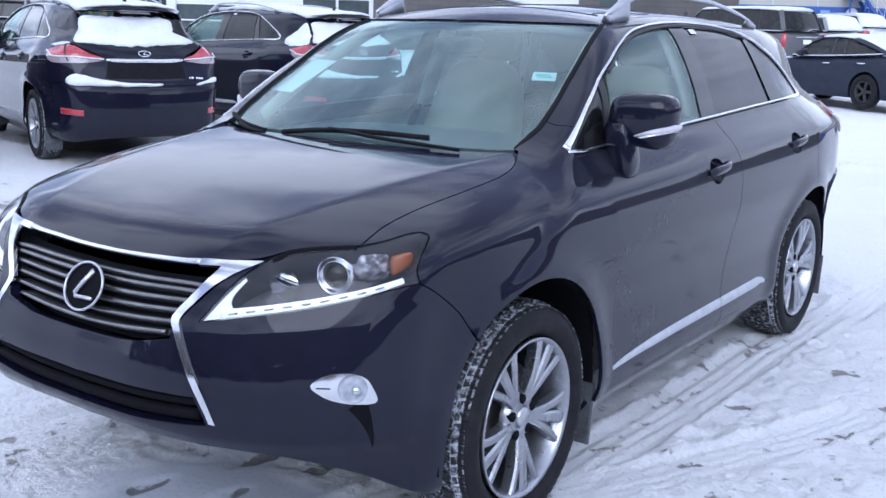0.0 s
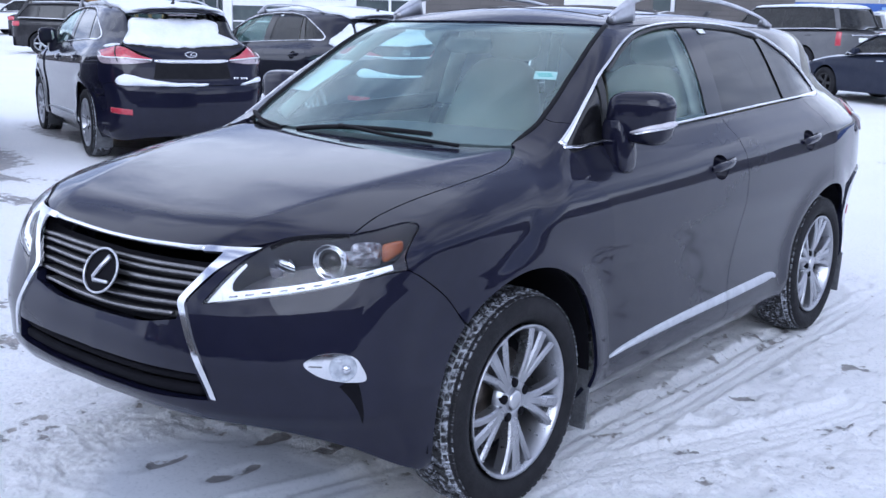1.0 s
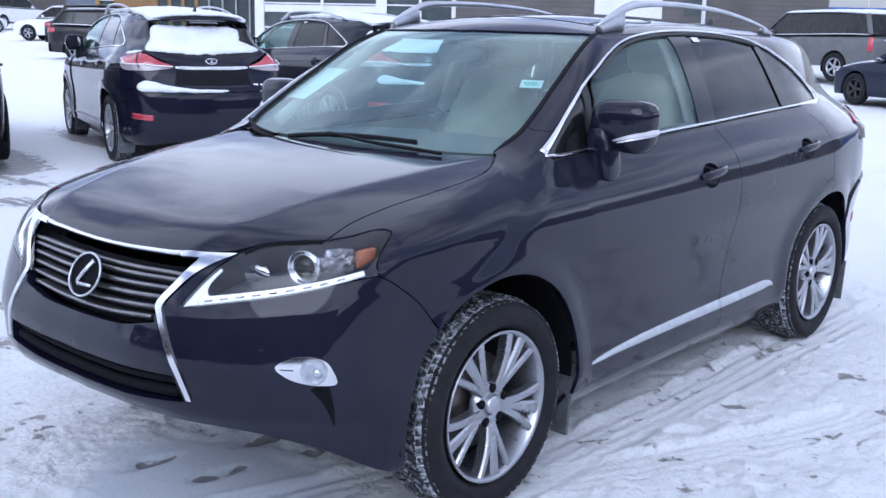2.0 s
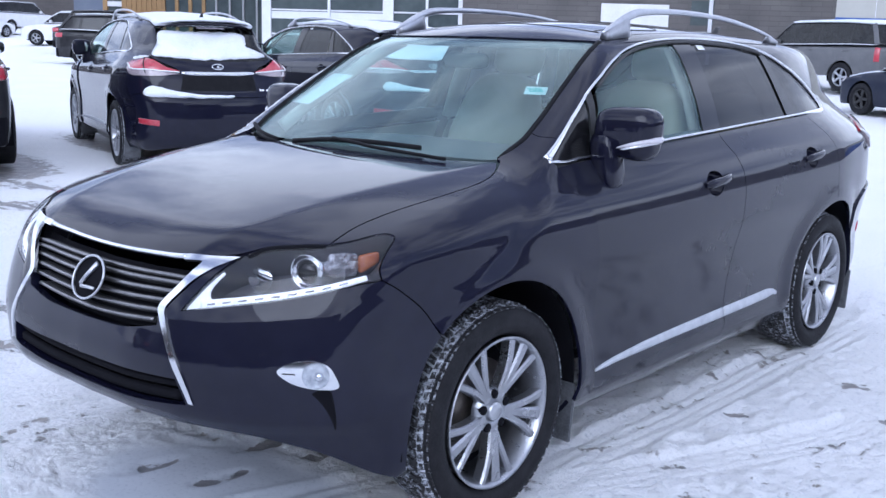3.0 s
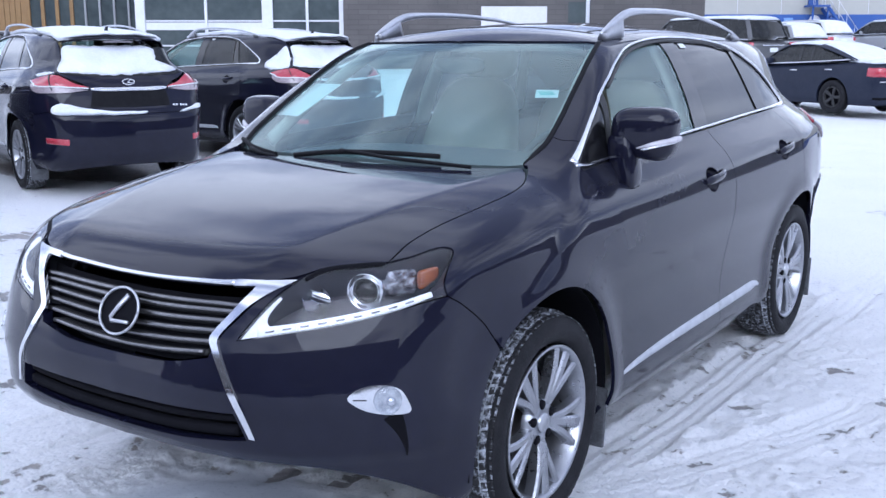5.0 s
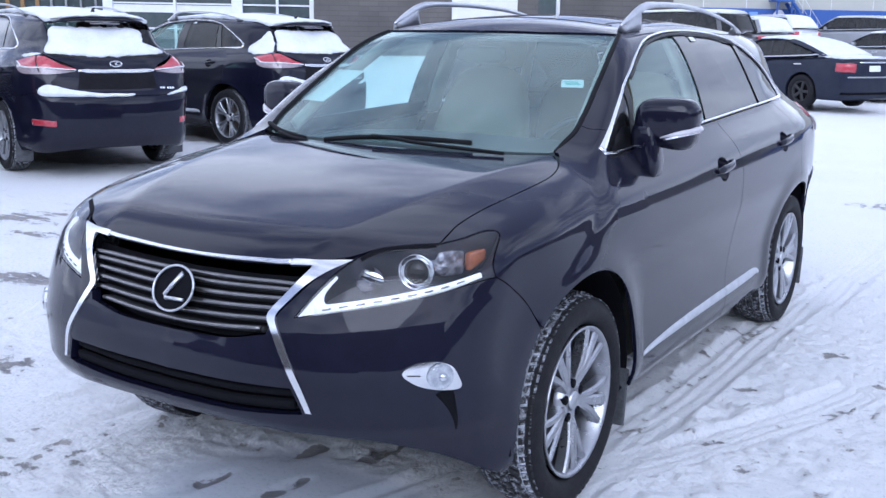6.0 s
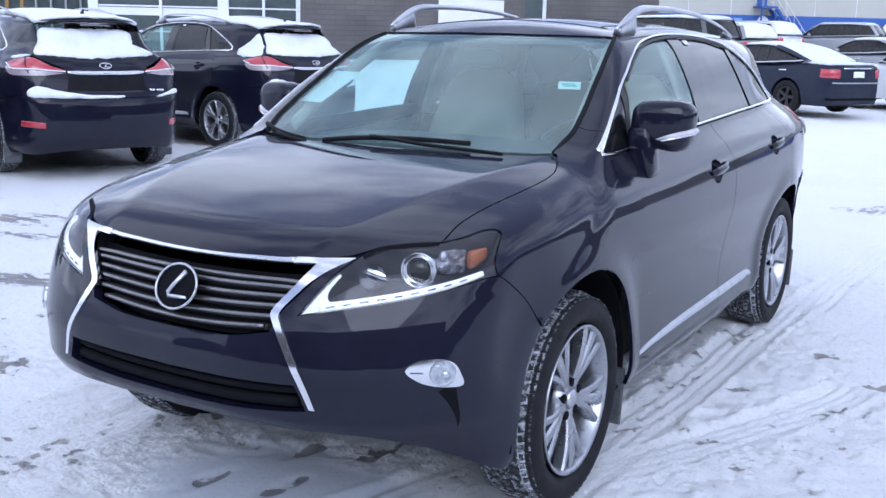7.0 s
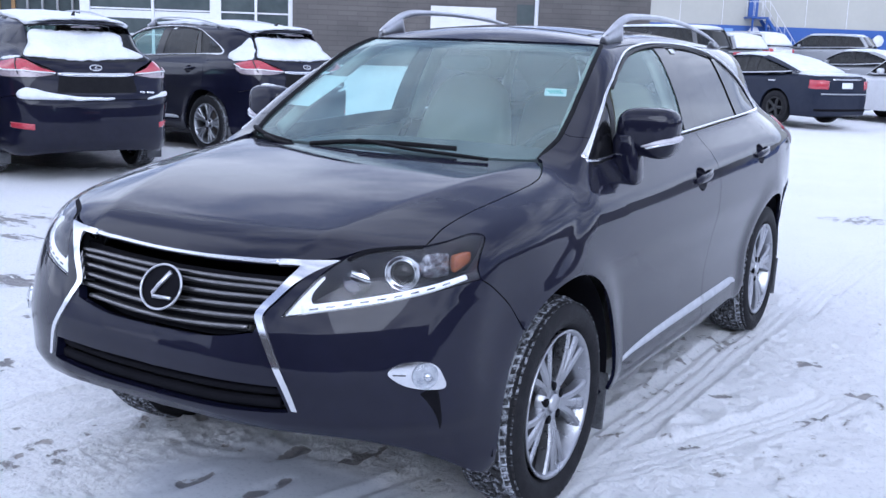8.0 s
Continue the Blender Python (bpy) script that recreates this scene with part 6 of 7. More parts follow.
roof_snow = roof_edge * (0.97, 1, 1)
roof_snow = roof_snow[(roof_snow[:, 1] > -9)]
for n, m in enumerate(parked):
    snow_piece("snow_on_roof", roof_snow, (0, 0, -1), g_cab, m, "fresh snow lying on the car roof", off=0.030, both=True)
    v, fq = tube_data(sp_pts * (0.96, 1, 1) - (0, 0.15, -0.028), np.interp(np.abs(sp_pts[:, 0]), (0, 0.36, 0.48), (0.15, 0.14, 0.07)), 14, squash=0.18)
    v = v + np.stack([0 * v[:, 0], 0 * v[:, 0], 0.012 * (vnoise(v[:, 0], v[:, 1], 0.1, 4) - 0.5)], -1)
    sp = shape("snow_on_spoiler", (v, fq), SNOWCAP)[0]
    sp.matrix_world = m
    tagged(sp, "snow lying along the roof spoiler", "snow", kind="stuff")
    wide = 1.05 if n else 0.78
    pts = [(0.63, 3.46, 1.235), (0.585, 3.37, 1.36), (0.53, 3.32, 1.50), (0.2, 3.38, 1.52), (-0.34 * wide, 3.36, 1.505), (-0.50 * wide, 3.38, 1.42), (-0.48 * wide, 3.45, 1.32), (-0.60 * wide, 3.46, 1.27), (-0.55, 3.52, 1.225), (-0.2, 3.60, 1.205), (0.2, 3.61, 1.20), (0.5, 3.54, 1.205)]
    edge = onto(g_cab, ragged(pts, 0.018, 5 + n))
    snow_piece("snow_on_rear_window", edge, (0, -1, -0.4), g_cab, m, "drifted snow stuck to the rear window", off=0.012, flange=0.014, lumps=0.008)
    if n:
        pts = [(0.58, 3.22, 1.475), (0.655, 3.13, 1.37), (0.715, 3.02, 1.275), (0.765, 3.04, 1.215), (0.79, 3.16, 1.190), (0.76, 3.30, 1.185), (0.70, 3.42, 1.215), (0.655, 3.40, 1.285), (0.61, 3.32, 1.39)]
    else:
        pts = [(0.67, 3.45, 1.222), (0.73, 3.37, 1.195), (0.775, 3.27, 1.185), (0.765, 3.20, 1.205), (0.71, 3.34, 1.235)]
    snow_piece("snow_on_shoulder", onto(g_cab, ragged(pts, 0.016, 15 + n)), (-0.7, -0.3, -0.7), g_cab, m, "thin snow clinging to the rear pillar", off=0.007, flange=0.010, lumps=0.006)
    pts = [(0.75, 3.62, 0.860), (0.71, 3.66, 0.915), (0.60, 3.70, 0.905), (0.45, 3.745, 0.860), (0.2, 3.775, 0.828), (-0.1, 3.785, 0.820), (-0.1, 3.80, 0.806), (0.3, 3.785, 0.806), (0.6, 3.72, 0.806), (0.73, 3.64, 0.81)]
    snow_piece("snow_on_bumper", onto(g_body, ragged(pts, 0.006, 25 + n)), (0, -1, 0), g_body, m, "snow heaped on the bumper ledge", off=0.05, flange=0.06, lumps=0.012, h=0.03)
    pts = [(-0.50, 3.73, 0.806), (-0.62, 3.69, 0.81), (-0.72, 3.61, 0.825), (-0.71, 3.60, 0.87), (-0.66, 3.66, 0.845), (-0.55, 3.71, 0.825)]
    snow_piece("snow_on_bumper", onto(g_body, ragged(pts, 0.005, 35 + n)), (0, -1, 0), g_body, m, "snow heaped on the bumper ledge", off=0.045, flange=0.05, lumps=0.010, h=0.03)

# ---------------- other cars, from one set of rules ----------------
def simple_wheel(parent, at, side, rim_mat, r=0.34, width=0.22):
    hub = new("wheel")
    hub.parent = parent
    k = r / 0.367
    prof = [(-0.05, 0.225 * k), (-0.02, 0.26 * k), (0.0, 0.31 * k), (-0.012, 0.35 * k), (-0.03, r), (-width + 0.03, r), (-width, 0.31 * k), (-width, 0.2 * k)]
    for nm, data, mt in (
        ("tyre", lathe_data(prof, 36), RUBBER),
        ("rim", lathe_data([(-0.05, 0.232 * k), (-0.02, 0.235 * k), (-0.03, 0.215 * k), (-0.09, 0.205 * k)], 36), rim_mat),
        ("rim_face", merge(lathe_data([(-0.06, 0.07 * k), (-0.035, 0.05 * k), (-0.035, 0.0)], 20), *[finger(math.radians(72 * i), math.radians(72 * i), 0.03, 0.22 * k, 0.05, 0.075, -0.045, -0.03, 0.03) for i in range(5)]), rim_mat),
        ("wheel_shade", lathe_data([(-0.10, 0.0), (-0.10, 0.21 * k)], 24), CAVITY),
    ):
        v, f = data
        v = np.asarray(v) * (side, 1, 1) + at
        link(nm, mesh_of(nm, v, [q[::-1] for q in f] if side < 0 else f), mt, hub)
    return hub


def plain_car(kind, label, m, paint, wb, fo, ro, w, deck, cab, roof, rim_mat=ALLOY, wheel_r=0.34, lamps=RED, glass_mat=None, base=0.25, snow=(), lamp_z=None, rails=False, tall_lamps=False):
    """A car of a plainer kind: deck is its bonnet, belt and boot line; cab gives where windscreen, roof and rear glass begin and end."""
    root = new(kind)
    tagged(root, label, "car" if kind != "pickup_truck" else "truck", "cars farther off in the lot")
    glass_mat = glass_mat or PRIVACY
    D_, R_ = curve1(*deck), curve1((cab[1] - 0.4, roof - 0.06), (cab[1], roof - 0.02), ((cab[1] + cab[2]) / 2, roof), (cab[2], roof - 0.03), (cab[2] + 0.5, roof - 0.09))
    top = max(z for _, z in deck)
    prof = curve1((0.15, 0.90), (0.35, 0.985), (0.6, 1.0), (top - 0.22, 0.985), (top - 0.02, 0.93), (roof, 0.70))
    y0, y1 = -fo, wb + ro
    c0, r0, r1, c1 = cab
    dz0, dz1 = float(D_(c0)), float(D_(c1))

    def side_(p):
        x, y, z = np.abs(p[:, 0]), p[:, 1], p[:, 2]
        t = np.clip((y - y0) / (y1 - y0), -0.2, 1.2) * 2 - 1
        return x - w * prof(z) * (1 - 0.16 * np.abs(t) ** 5)

    def lo(p):
        x, y, z = np.abs(p[:, 0]), p[:, 1], p[:, 2]
        ends = smax(y0 + 0.10 * (z - 0.55) ** 2 + 0.16 * (x / w) ** 3 - y, y - y1 + 0.10 * (z - 0.6) ** 2 + 0.12 * (x / w) ** 3, 0.05)
        return smax(smax(side_(p), z - D_(y) + 0.05 * x**2, 0.07), ends, 0.12)

    def cb(p):
        x, y, z = np.abs(p[:, 0]), p[:, 1], p[:, 2]
        n0, n1 = math.hypot(roof - dz0, r0 - c0), math.hypot(roof - dz1, c1 - r1)
        scr = (-(roof - dz0) * (y - c0 - 0.18 * x**2) + (r0 - c0) * (z - dz0)) / n0
        rear = ((roof - dz1) * (y - c1 + 0.15 * x**2) + (c1 - r1) * (z - dz1)) / n1
        return smax(smax(side_(p), z - R_(y) + 0.10 * x**2, 0.06), smax(scr, rear, 0.04), 0.06)

    ra = wheel_r + 0.06
    xs = w * 0.98
    low = base
    e_bot = []
    for hub in (0.0, wb):
        a0 = math.asin(np.clip((low - wheel_r) / ra, -1, 1))
        aa = np.linspace(math.pi - a0, a0, 16)
        e_bot.append(np.stack([np.full(16, xs), hub + ra * np.cos(aa), wheel_r + ra * np.sin(aa)], -1))
    front_c = [(w * 0.90, y0 + 0.14, low), (w * 0.90, y0 + 0.12, 0.55), (w * 0.88, y0 + 0.16, float(D_(y0 + 0.2)) - 0.06)]
    rear_c = [(w * 0.90, y1 - 0.14, low), (w * 0.90, y1 - 0.10, 0.6), (w * 0.88, y1 - 0.14, float(D_(y1 - 0.15)) - 0.06)]
    tops = [(w * 0.90, float(t), float(D_(t)) - 0.05) for t in np.linspace(y0 + 0.16, y1 - 0.14, 14)]
    fc, rc, tp = E(lo, *front_c, step=0.06), E(lo, *rear_c, step=0.06), E(lo, *tops, step=0.08)
    ring = outline(onto(lo, np.vstack([fc[:1]])), onto(lo, e_bot[0]), onto(lo, e_bot[1]), rc, tp[::-1], fc[::-1])
    panel("body_side", ring, (-1, 0, -0.1), lo, paint, root, mirror=True, h=0.10, flange=0.06, gap=0)

    def across(a):
        b = a.copy()
        return np.vstack([a, mirrored(b)])

    panel("front_end", outline(fc, mirrored(fc)), (0, 1, 0), lo, paint, root, h=0.10, flange=0.0, gap=0)
    panel("rear_end", outline(rc, mirrored(rc)), (0, -1, 0), lo, paint, root, h=0.10, flange=0.0, gap=0)
    panel("bonnet_and_deck", outline(tp, mirrored(tp)), (0, 0, -1), lo, paint, root, h=0.10, flange=0.0, gap=0)
    # cabin
    zt = roof - 0.085
    a_line = E(cb, (w * 0.86, c0 + 0.10, dz0 + 0.02), (w * 0.78, (c0 + r0) / 2 + 0.10, (dz0 + zt) / 2), (w * 0.69, r0 + 0.10, zt), step=0.06)
    c_line = E(cb, (w * 0.69, r1 - 0.06, zt - 0.02), (w * 0.78, (c1 + r1) / 2 - 0.08, (dz1 + zt) / 2), (w * 0.85, c1 - 0.14, dz1 + 0.03), step=0.06)
    t_line = E(cb, tuple(a_line[-1]), (w * 0.68, (r0 + r1) / 2, zt + 0.015), tuple(c_line[0]), step=0.08)
    b_line = E(cb, tuple(c_line[-1]), (w * 0.88, (c0 + c1) / 2, float(D_((c0 + c1) / 2)) + 0.01), tuple(a_line[0]), step=0.08)
    panel("side_window", outline(a_line, t_line, c_line, b_line), (-1, 0, -0.3), cb, glass_mat, root, mirror=True, h=0.12, flange=0.0, off=-0.01, gap=0)
    rf = outline(t_line, mirrored(t_line))
    panel("roof", rf, (0, 0, -1), cb, paint, root, h=0.12, flange=0.0, gap=0)
    for nm, ln, wd in (("front_pillar", a_line, 0.07), ("rear_pillar", c_line, 0.13 if snow else 0.10), ("roof_side", t_line, 0.06)):
        strip(nm, ln, wd, 0.008, cb, paint, root, mirror=True)
    for f_ in (0.42, 0.78):
        a_, b_ = t_line[int(len(t_line) * f_)], None
        q = np.array([a_, (a_[0] + 0.5 * (w * 0.87 - a_[0]), a_[1] + 0.03, (a_[2] + float(D_(a_[1]))) / 2), (w * 0.87, a_[1] + 0.06, float(D_(a_[1])) + 0.01)])
        strip("door_pillar", onto(cb, spline(q, 0.05)), 0.06, 0.006, cb, GLOSSBLACK, root, mirror=True)
    panel("windscreen", outline(a_line, mirrored(a_line)), (0, 0.7, -0.5), cb, glass_mat, root, h=0.12, flange=0.0, off=-0.008, gap=0)
    panel("rear_window", outline(c_line, mirrored(c_line)), (0, -0.7, -0.5), cb, glass_mat, root, h=0.12, flange=0.0, off=-0.008, gap=0)
    strip("window_trim", b_line, 0.03, 0.01, cb, SATIN, root, mirror=True)
    lz = lamp_z or float(D_(y1 - 0.2)) - 0.17
    for sg in (1, -1):
        q = onto(lo, spline([(w * 0.62, y1, lz), (w * 0.80, y1 - 0.06, lz + 0.01), (w * 0.92, y1 - 0.16, lz + 0.01), (w * 0.96, y1 - 0.32, lz + 0.02)], 0.04))
        if tall_lamps:
            q = onto(lo, spline([(w * 0.93, y1 - 0.10, lz - 0.22), (w * 0.93, y1 - 0.10, lz + 0.20)], 0.05))
        v, f = strip_data(q - (0, 0, 0.05 if kind == "sedan" else 0.0), 0.19 if kind == "sedan" else 0.15, 0.02, lo)
        shape("tail_lamp", (v * (sg, 1, 1), f if sg > 0 else [k[::-1] for k in f]), lamps, root, "red tail lamp")
        q = onto(lo, spline([(w * 0.60, y0, lz - 0.1), (w * 0.80, y0 + 0.08, lz - 0.09), (w * 0.93, y0 + 0.28, lz - 0.05)], 0.04))
        v, f = strip_data(q, 0.13, 0.02, lo)
        shape("headlamp", (v * (sg, 1, 1), f if sg > 0 else [k[::-1] for k in f]), CLEARLENS, root)
        for f_ in (0.40, 0.72):
            yy = c0 + (c1 - c0) * f_
            q = onto(lo, spline([(w, yy, float(D_(yy)) - 0.14), (w, yy + 0.2, float(D_(yy)) - 0.135)], 0.05))
            v, f = strip_data(q, 0.03, 0.03, lo)
            shape("door_handle", (v * (sg, 1, 1), f if sg > 0 else [k[::-1] for k in f]), CHROME if kind == "sedan" else paint, root)
        v, f = blob_data((w * 0.98 * sg, c0 + 0.55, dz0 + 0.10), (0.10, 0.06, 0.07), 0.6, 16, 8)
        shape("door_mirror", (v, f), paint, root)
        for hub in (0.0, wb):
            simple_wheel(root, ((w + 0.005) * sg, hub, wheel_r), sg, rim_mat, wheel_r)
            n_ = 14
            aa = np.linspace(-0.3, math.pi + 0.3, n_)
            v = [(x * sg, hub + (ra + 0.01) * math.cos(t), wheel_r + (ra + 0.01) * math.sin(t)) for x in (w * 0.97, w * 0.55) for t in aa]
            f = [(j, n_ + j, n_ + j + 1, j + 1) for j in range(n_ - 1)] + [tuple(n_ + j for j in range(n_))]
            shape("wheel_housing", (np.array(v), f), CAVITY, root)
        if rails:
            q = t_line[2:-2] + (-0.03, 0, 0.055)
            shape("roof_rail", tube_data(q * (sg, 1, 1), 0.02, 8), SATIN, root)
    q = onto(lo, spline([(-w * 0.92, y1 - 0.16, 0.42), (-w * 0.6, y1 - 0.03, 0.42), (0, y1, 0.42), (w * 0.6, y1 - 0.03, 0.42), (w * 0.92, y1 - 0.16, 0.42)], 0.08))
    strip("rear_bumper_trim", q + (0, 0, -0.06 if kind == "sedan" else 0.0), 0.05 if kind == "sedan" else 0.28, 0.008, lo, CAVITY, root)
    if kind == "sedan":
        # satin strip drawn for the line of snow on the bumper ledge
        q = onto(lo, spline([(-w * 0.80, y1 - 0.08, lz - 0.24), (0, y1, lz - 0.24), (w * 0.80, y1 - 0.08, lz - 0.24)], 0.08))
        strip("bumper_ledge", q, 0.03, 0.03, lo, SATIN, root)
    q = onto(lo, spline([(-0.45, y1 - 0.02, lz + 0.07), (0, y1, lz + 0.07), (0.45, y1 - 0.02, lz + 0.07)], 0.08))
    strip("boot_trim", q, 0.03, 0.015, lo, CHROME, root)
    q = onto(lo, spline([(-0.17, y1, lz - 0.06), (0.17, y1, lz - 0.06)], 0.08))
    strip("number_plate", q, 0.13, 0.006, lo, PAPER, root, "pale plate with no readable letters")
    part("underbody", bevel_box((w * 1.3, y1 - y0 - 0.5, 0.1), (0, (y0 + y1) / 2, base + 0.05), 0.02), CAVITY, root)
    root.matrix_world = m
    caps = []
    if "roof" in snow:
        caps.append(("snow_on_roof", rf * (1.03, 1, 1), (0, 0, -1), cb, 0.035, "snow on the car's roof"))
    if "deck" in snow:
        d1 = [(w * 0.80, float(t), float(D_(t)) - 0.02) for t in np.linspace(c1 - 0.35, y1 - 0.22, 5)]
        de = onto(lo, spline(d1, 0.06))
        caps.append(("snow_on_boot", outline(de, mirrored(de)), (0, 0, -1), lo, 0.03, "snow on the boot lid"))
        d1 = [(w * 0.80, float(t), float(D_(t)) - 0.02) for t in np.linspace(y0 + 0.35, c0 + 0.1, 5)]
        de = onto(lo, spline(d1, 0.06))
        caps.append(("snow_on_bonnet", outline(de, mirrored(de)), (0, 0, -1), lo, 0.03, "snow on the bonnet"))
    if "rear" in snow:
        ce = c_line * (0.93, 1, 1)
        caps.append(("snow_on_rear_window", outline(ce, mirrored(ce)), (0, -0.7, -0.5), cb, 0.02, "snow on the rear window"))
    if "screen" in snow:
        ce = a_line * (0.93, 1, 1)
        caps.append(("snow_on_windscreen", outline(ce, mirrored(ce)), (0, 0.7, -0.5), cb, 0.02, "snow on the windscreen"))
    for nm, e_, wy, g_, of, lb in caps:
        snow_piece(nm, e_, wy, g_, m, lb, off=of, h=0.10, flange=of + 0.01)
    return root


SLATE = surface("slate_blue_paint", (0.014, 0.018, 0.034), 0.5, coat=0.2, coat_rough=0.1, second=(0.022, 0.027, 0.045), scale=3, spec=0.12)
GREYP = surface("pewter_grey_paint", (0.085, 0.088, 0.095), 0.45, 0.2, coat=0.4, second=(0.12, 0.12, 0.125), scale=3)
SILVER = surface("silver_paint", (0.34, 0.35, 0.37), 0.35, 0.4, coat=0.5, second=(0.29, 0.30, 0.32), scale=3)
WHITE = surface("white_paint", (0.74, 0.75, 0.78), 0.4, coat=0.6, second=(0.64, 0.65, 0.69), scale=3)
DARKP = surface("black_dusty_paint", (0.008, 0.008, 0.011), 0.5, coat=0.5, spec=0.2, second=(0.03, 0.03, 0.033), scale=3)

SEDAN = dict(wb=2.78, fo=0.95, ro=1.12, w=0.91, deck=((-0.95, 0.66), (-0.6, 0.80), (0.3, 0.95), (1.0, 0.97), (2.5, 1.00), (3.2, 1.06), (3.9, 1.03)), cab=(0.35, 1.20, 2.25, 3.25), roof=1.45)
WAGON = dict(wb=2.75, fo=0.92, ro=1.0, w=0.93, deck=((-0.92, 0.80), (-0.5, 0.97), (0.2, 1.08), (1.5, 1.12), (3.75, 1.16)), cab=(0.25, 1.05, 3.25, 3.68), roof=1.70, wheel_r=0.36, rails=True)
TRUCK = dict(wb=3.6, fo=0.95, ro=1.25, w=1.0, deck=((-0.95, 1.00), (-0.5, 1.14), (0.4, 1.24), (2.0, 1.27), (4.85, 1.29)), cab=(0.55, 1.30, 4.45, 4.80), roof=1.98, wheel_r=0.40, base=0.42)


def park(x, y, turn):
    return pose(x, y, float(rise(np.array(x), np.array(y))) - 0.005, 0, 0, turn)


plain_car("sedan", "slate blue sedan with snow on roof and boot", park(-5.085, 22.307, -119.5), SLATE, rim_mat=PLASTIC, snow=("roof", "deck", "rear"), **dict(SEDAN, ro=1.18, wheel_r=0.36, base=0.19, roof=1.53, deck=((-0.95, 0.72), (-0.6, 0.86), (0.3, 1.01), (1.0, 1.04), (2.5, 1.08), (3.2, 1.13), (3.9, 1.11)), cab=(0.35, 1.20, 2.25, 3.40)))
plain_car("pickup_truck", "grey pickup truck with a canopy over its bed", park(-10.85, 28.9, -113), GREYP, snow=("roof",), lamp_z=1.08, tall_lamps=True, **TRUCK)

for kind, label, m, paint, spec, snow in (
    ("sedan", "silver sedan under a layer of snow", park(-4.4, 31.2, -113), SILVER, SEDAN, ("roof", "rear", "deck")),
    ("suv", "pale silver four-wheel drive beside a blue wall", park(-8.07, 43.17, -95), SILVER, WAGON, ("roof",)),
    ("suv", "white estate car with snow on its roof and rear window", park(-10.60, 40.55, -116), WHITE, WAGON, ("roof", "rear")),
    ("suv", "silver estate car with roof rails and snow", park(-9.95, 34.83, -122), SILVER, WAGON, ("roof", "rear")),
    ("suv", "white crossover at the end of a row", park(-1.75, 24.2, -113.9), WHITE, WAGON, ("roof",)),
    ("suv", "white crossover standing across the lot", park(-46.7, 23.2, -53), WHITE, WAGON, ("roof",)),
    ("suv", "long black four-wheel drive seen from behind", park(-35.2, 22.2, 140), DARKP, dict(WAGON, roof=1.85, wb=3.1, glass_mat=GLOSSBLACK, rails=False), ()),
    ("suv", "black crossover with bright alloy wheels", park(-27.3, 17.7, 133), DARKP, dict(WAGON, glass_mat=GLOSSBLACK), ()),
    ("suv", "dark crossover in the near row", park(-10.64, 2.74, -112), DARKP, WAGON, ()),
    ("suv", "dusty grey crossover in the next row", park(-20.2, 4.2, -160), GREYP, WAGON, ()),
    ("sedan", "white sedan far across the lot", park(-58, 26, -160), WHITE, SEDAN, ("roof",)),
    ("pickup_truck", "white pickup truck far across the lot", park(-62, 31, -160), WHITE, TRUCK, ()),
):
    plain_car(kind, label, m, paint, snow=snow, **spec)

# ---------------- buildings ----------------
EYE0, AHEAD, ALONG = Vector((2.70, -2.61, 0)), Vector((-0.6007, 0.7994, 0)), Vector((0.7994, 0.6007, 0))
FACE = math.degrees(math.atan2(ALONG.y, ALONG.x))


def slab(name, s0, s1, z0, z1, far, depth, mat, parent=None, label="", r=0.0):
    """A block of a building: s along the front, far its distance from the lot's near side."""
    c = EYE0 + AHEAD * (far + depth / 2) + ALONG * ((s0 + s1) / 2)
    return part(name, turned_box((s1 - s0, depth, z1 - z0), (c.x, c.y, (z0 + z1) / 2), r), mat, parent, label)


def turned_box(size, at, r=0.0):
    bm = bevel_box(size, (0, 0, 0), r, 1)
    bmesh.ops.rotate(bm, verts=bm.verts, matrix=Matrix.Rotation(radians(FACE), 3, "Z"))
    bmesh.ops.translate(bm, verts=bm.verts, vec=Vector(at))
    return bm


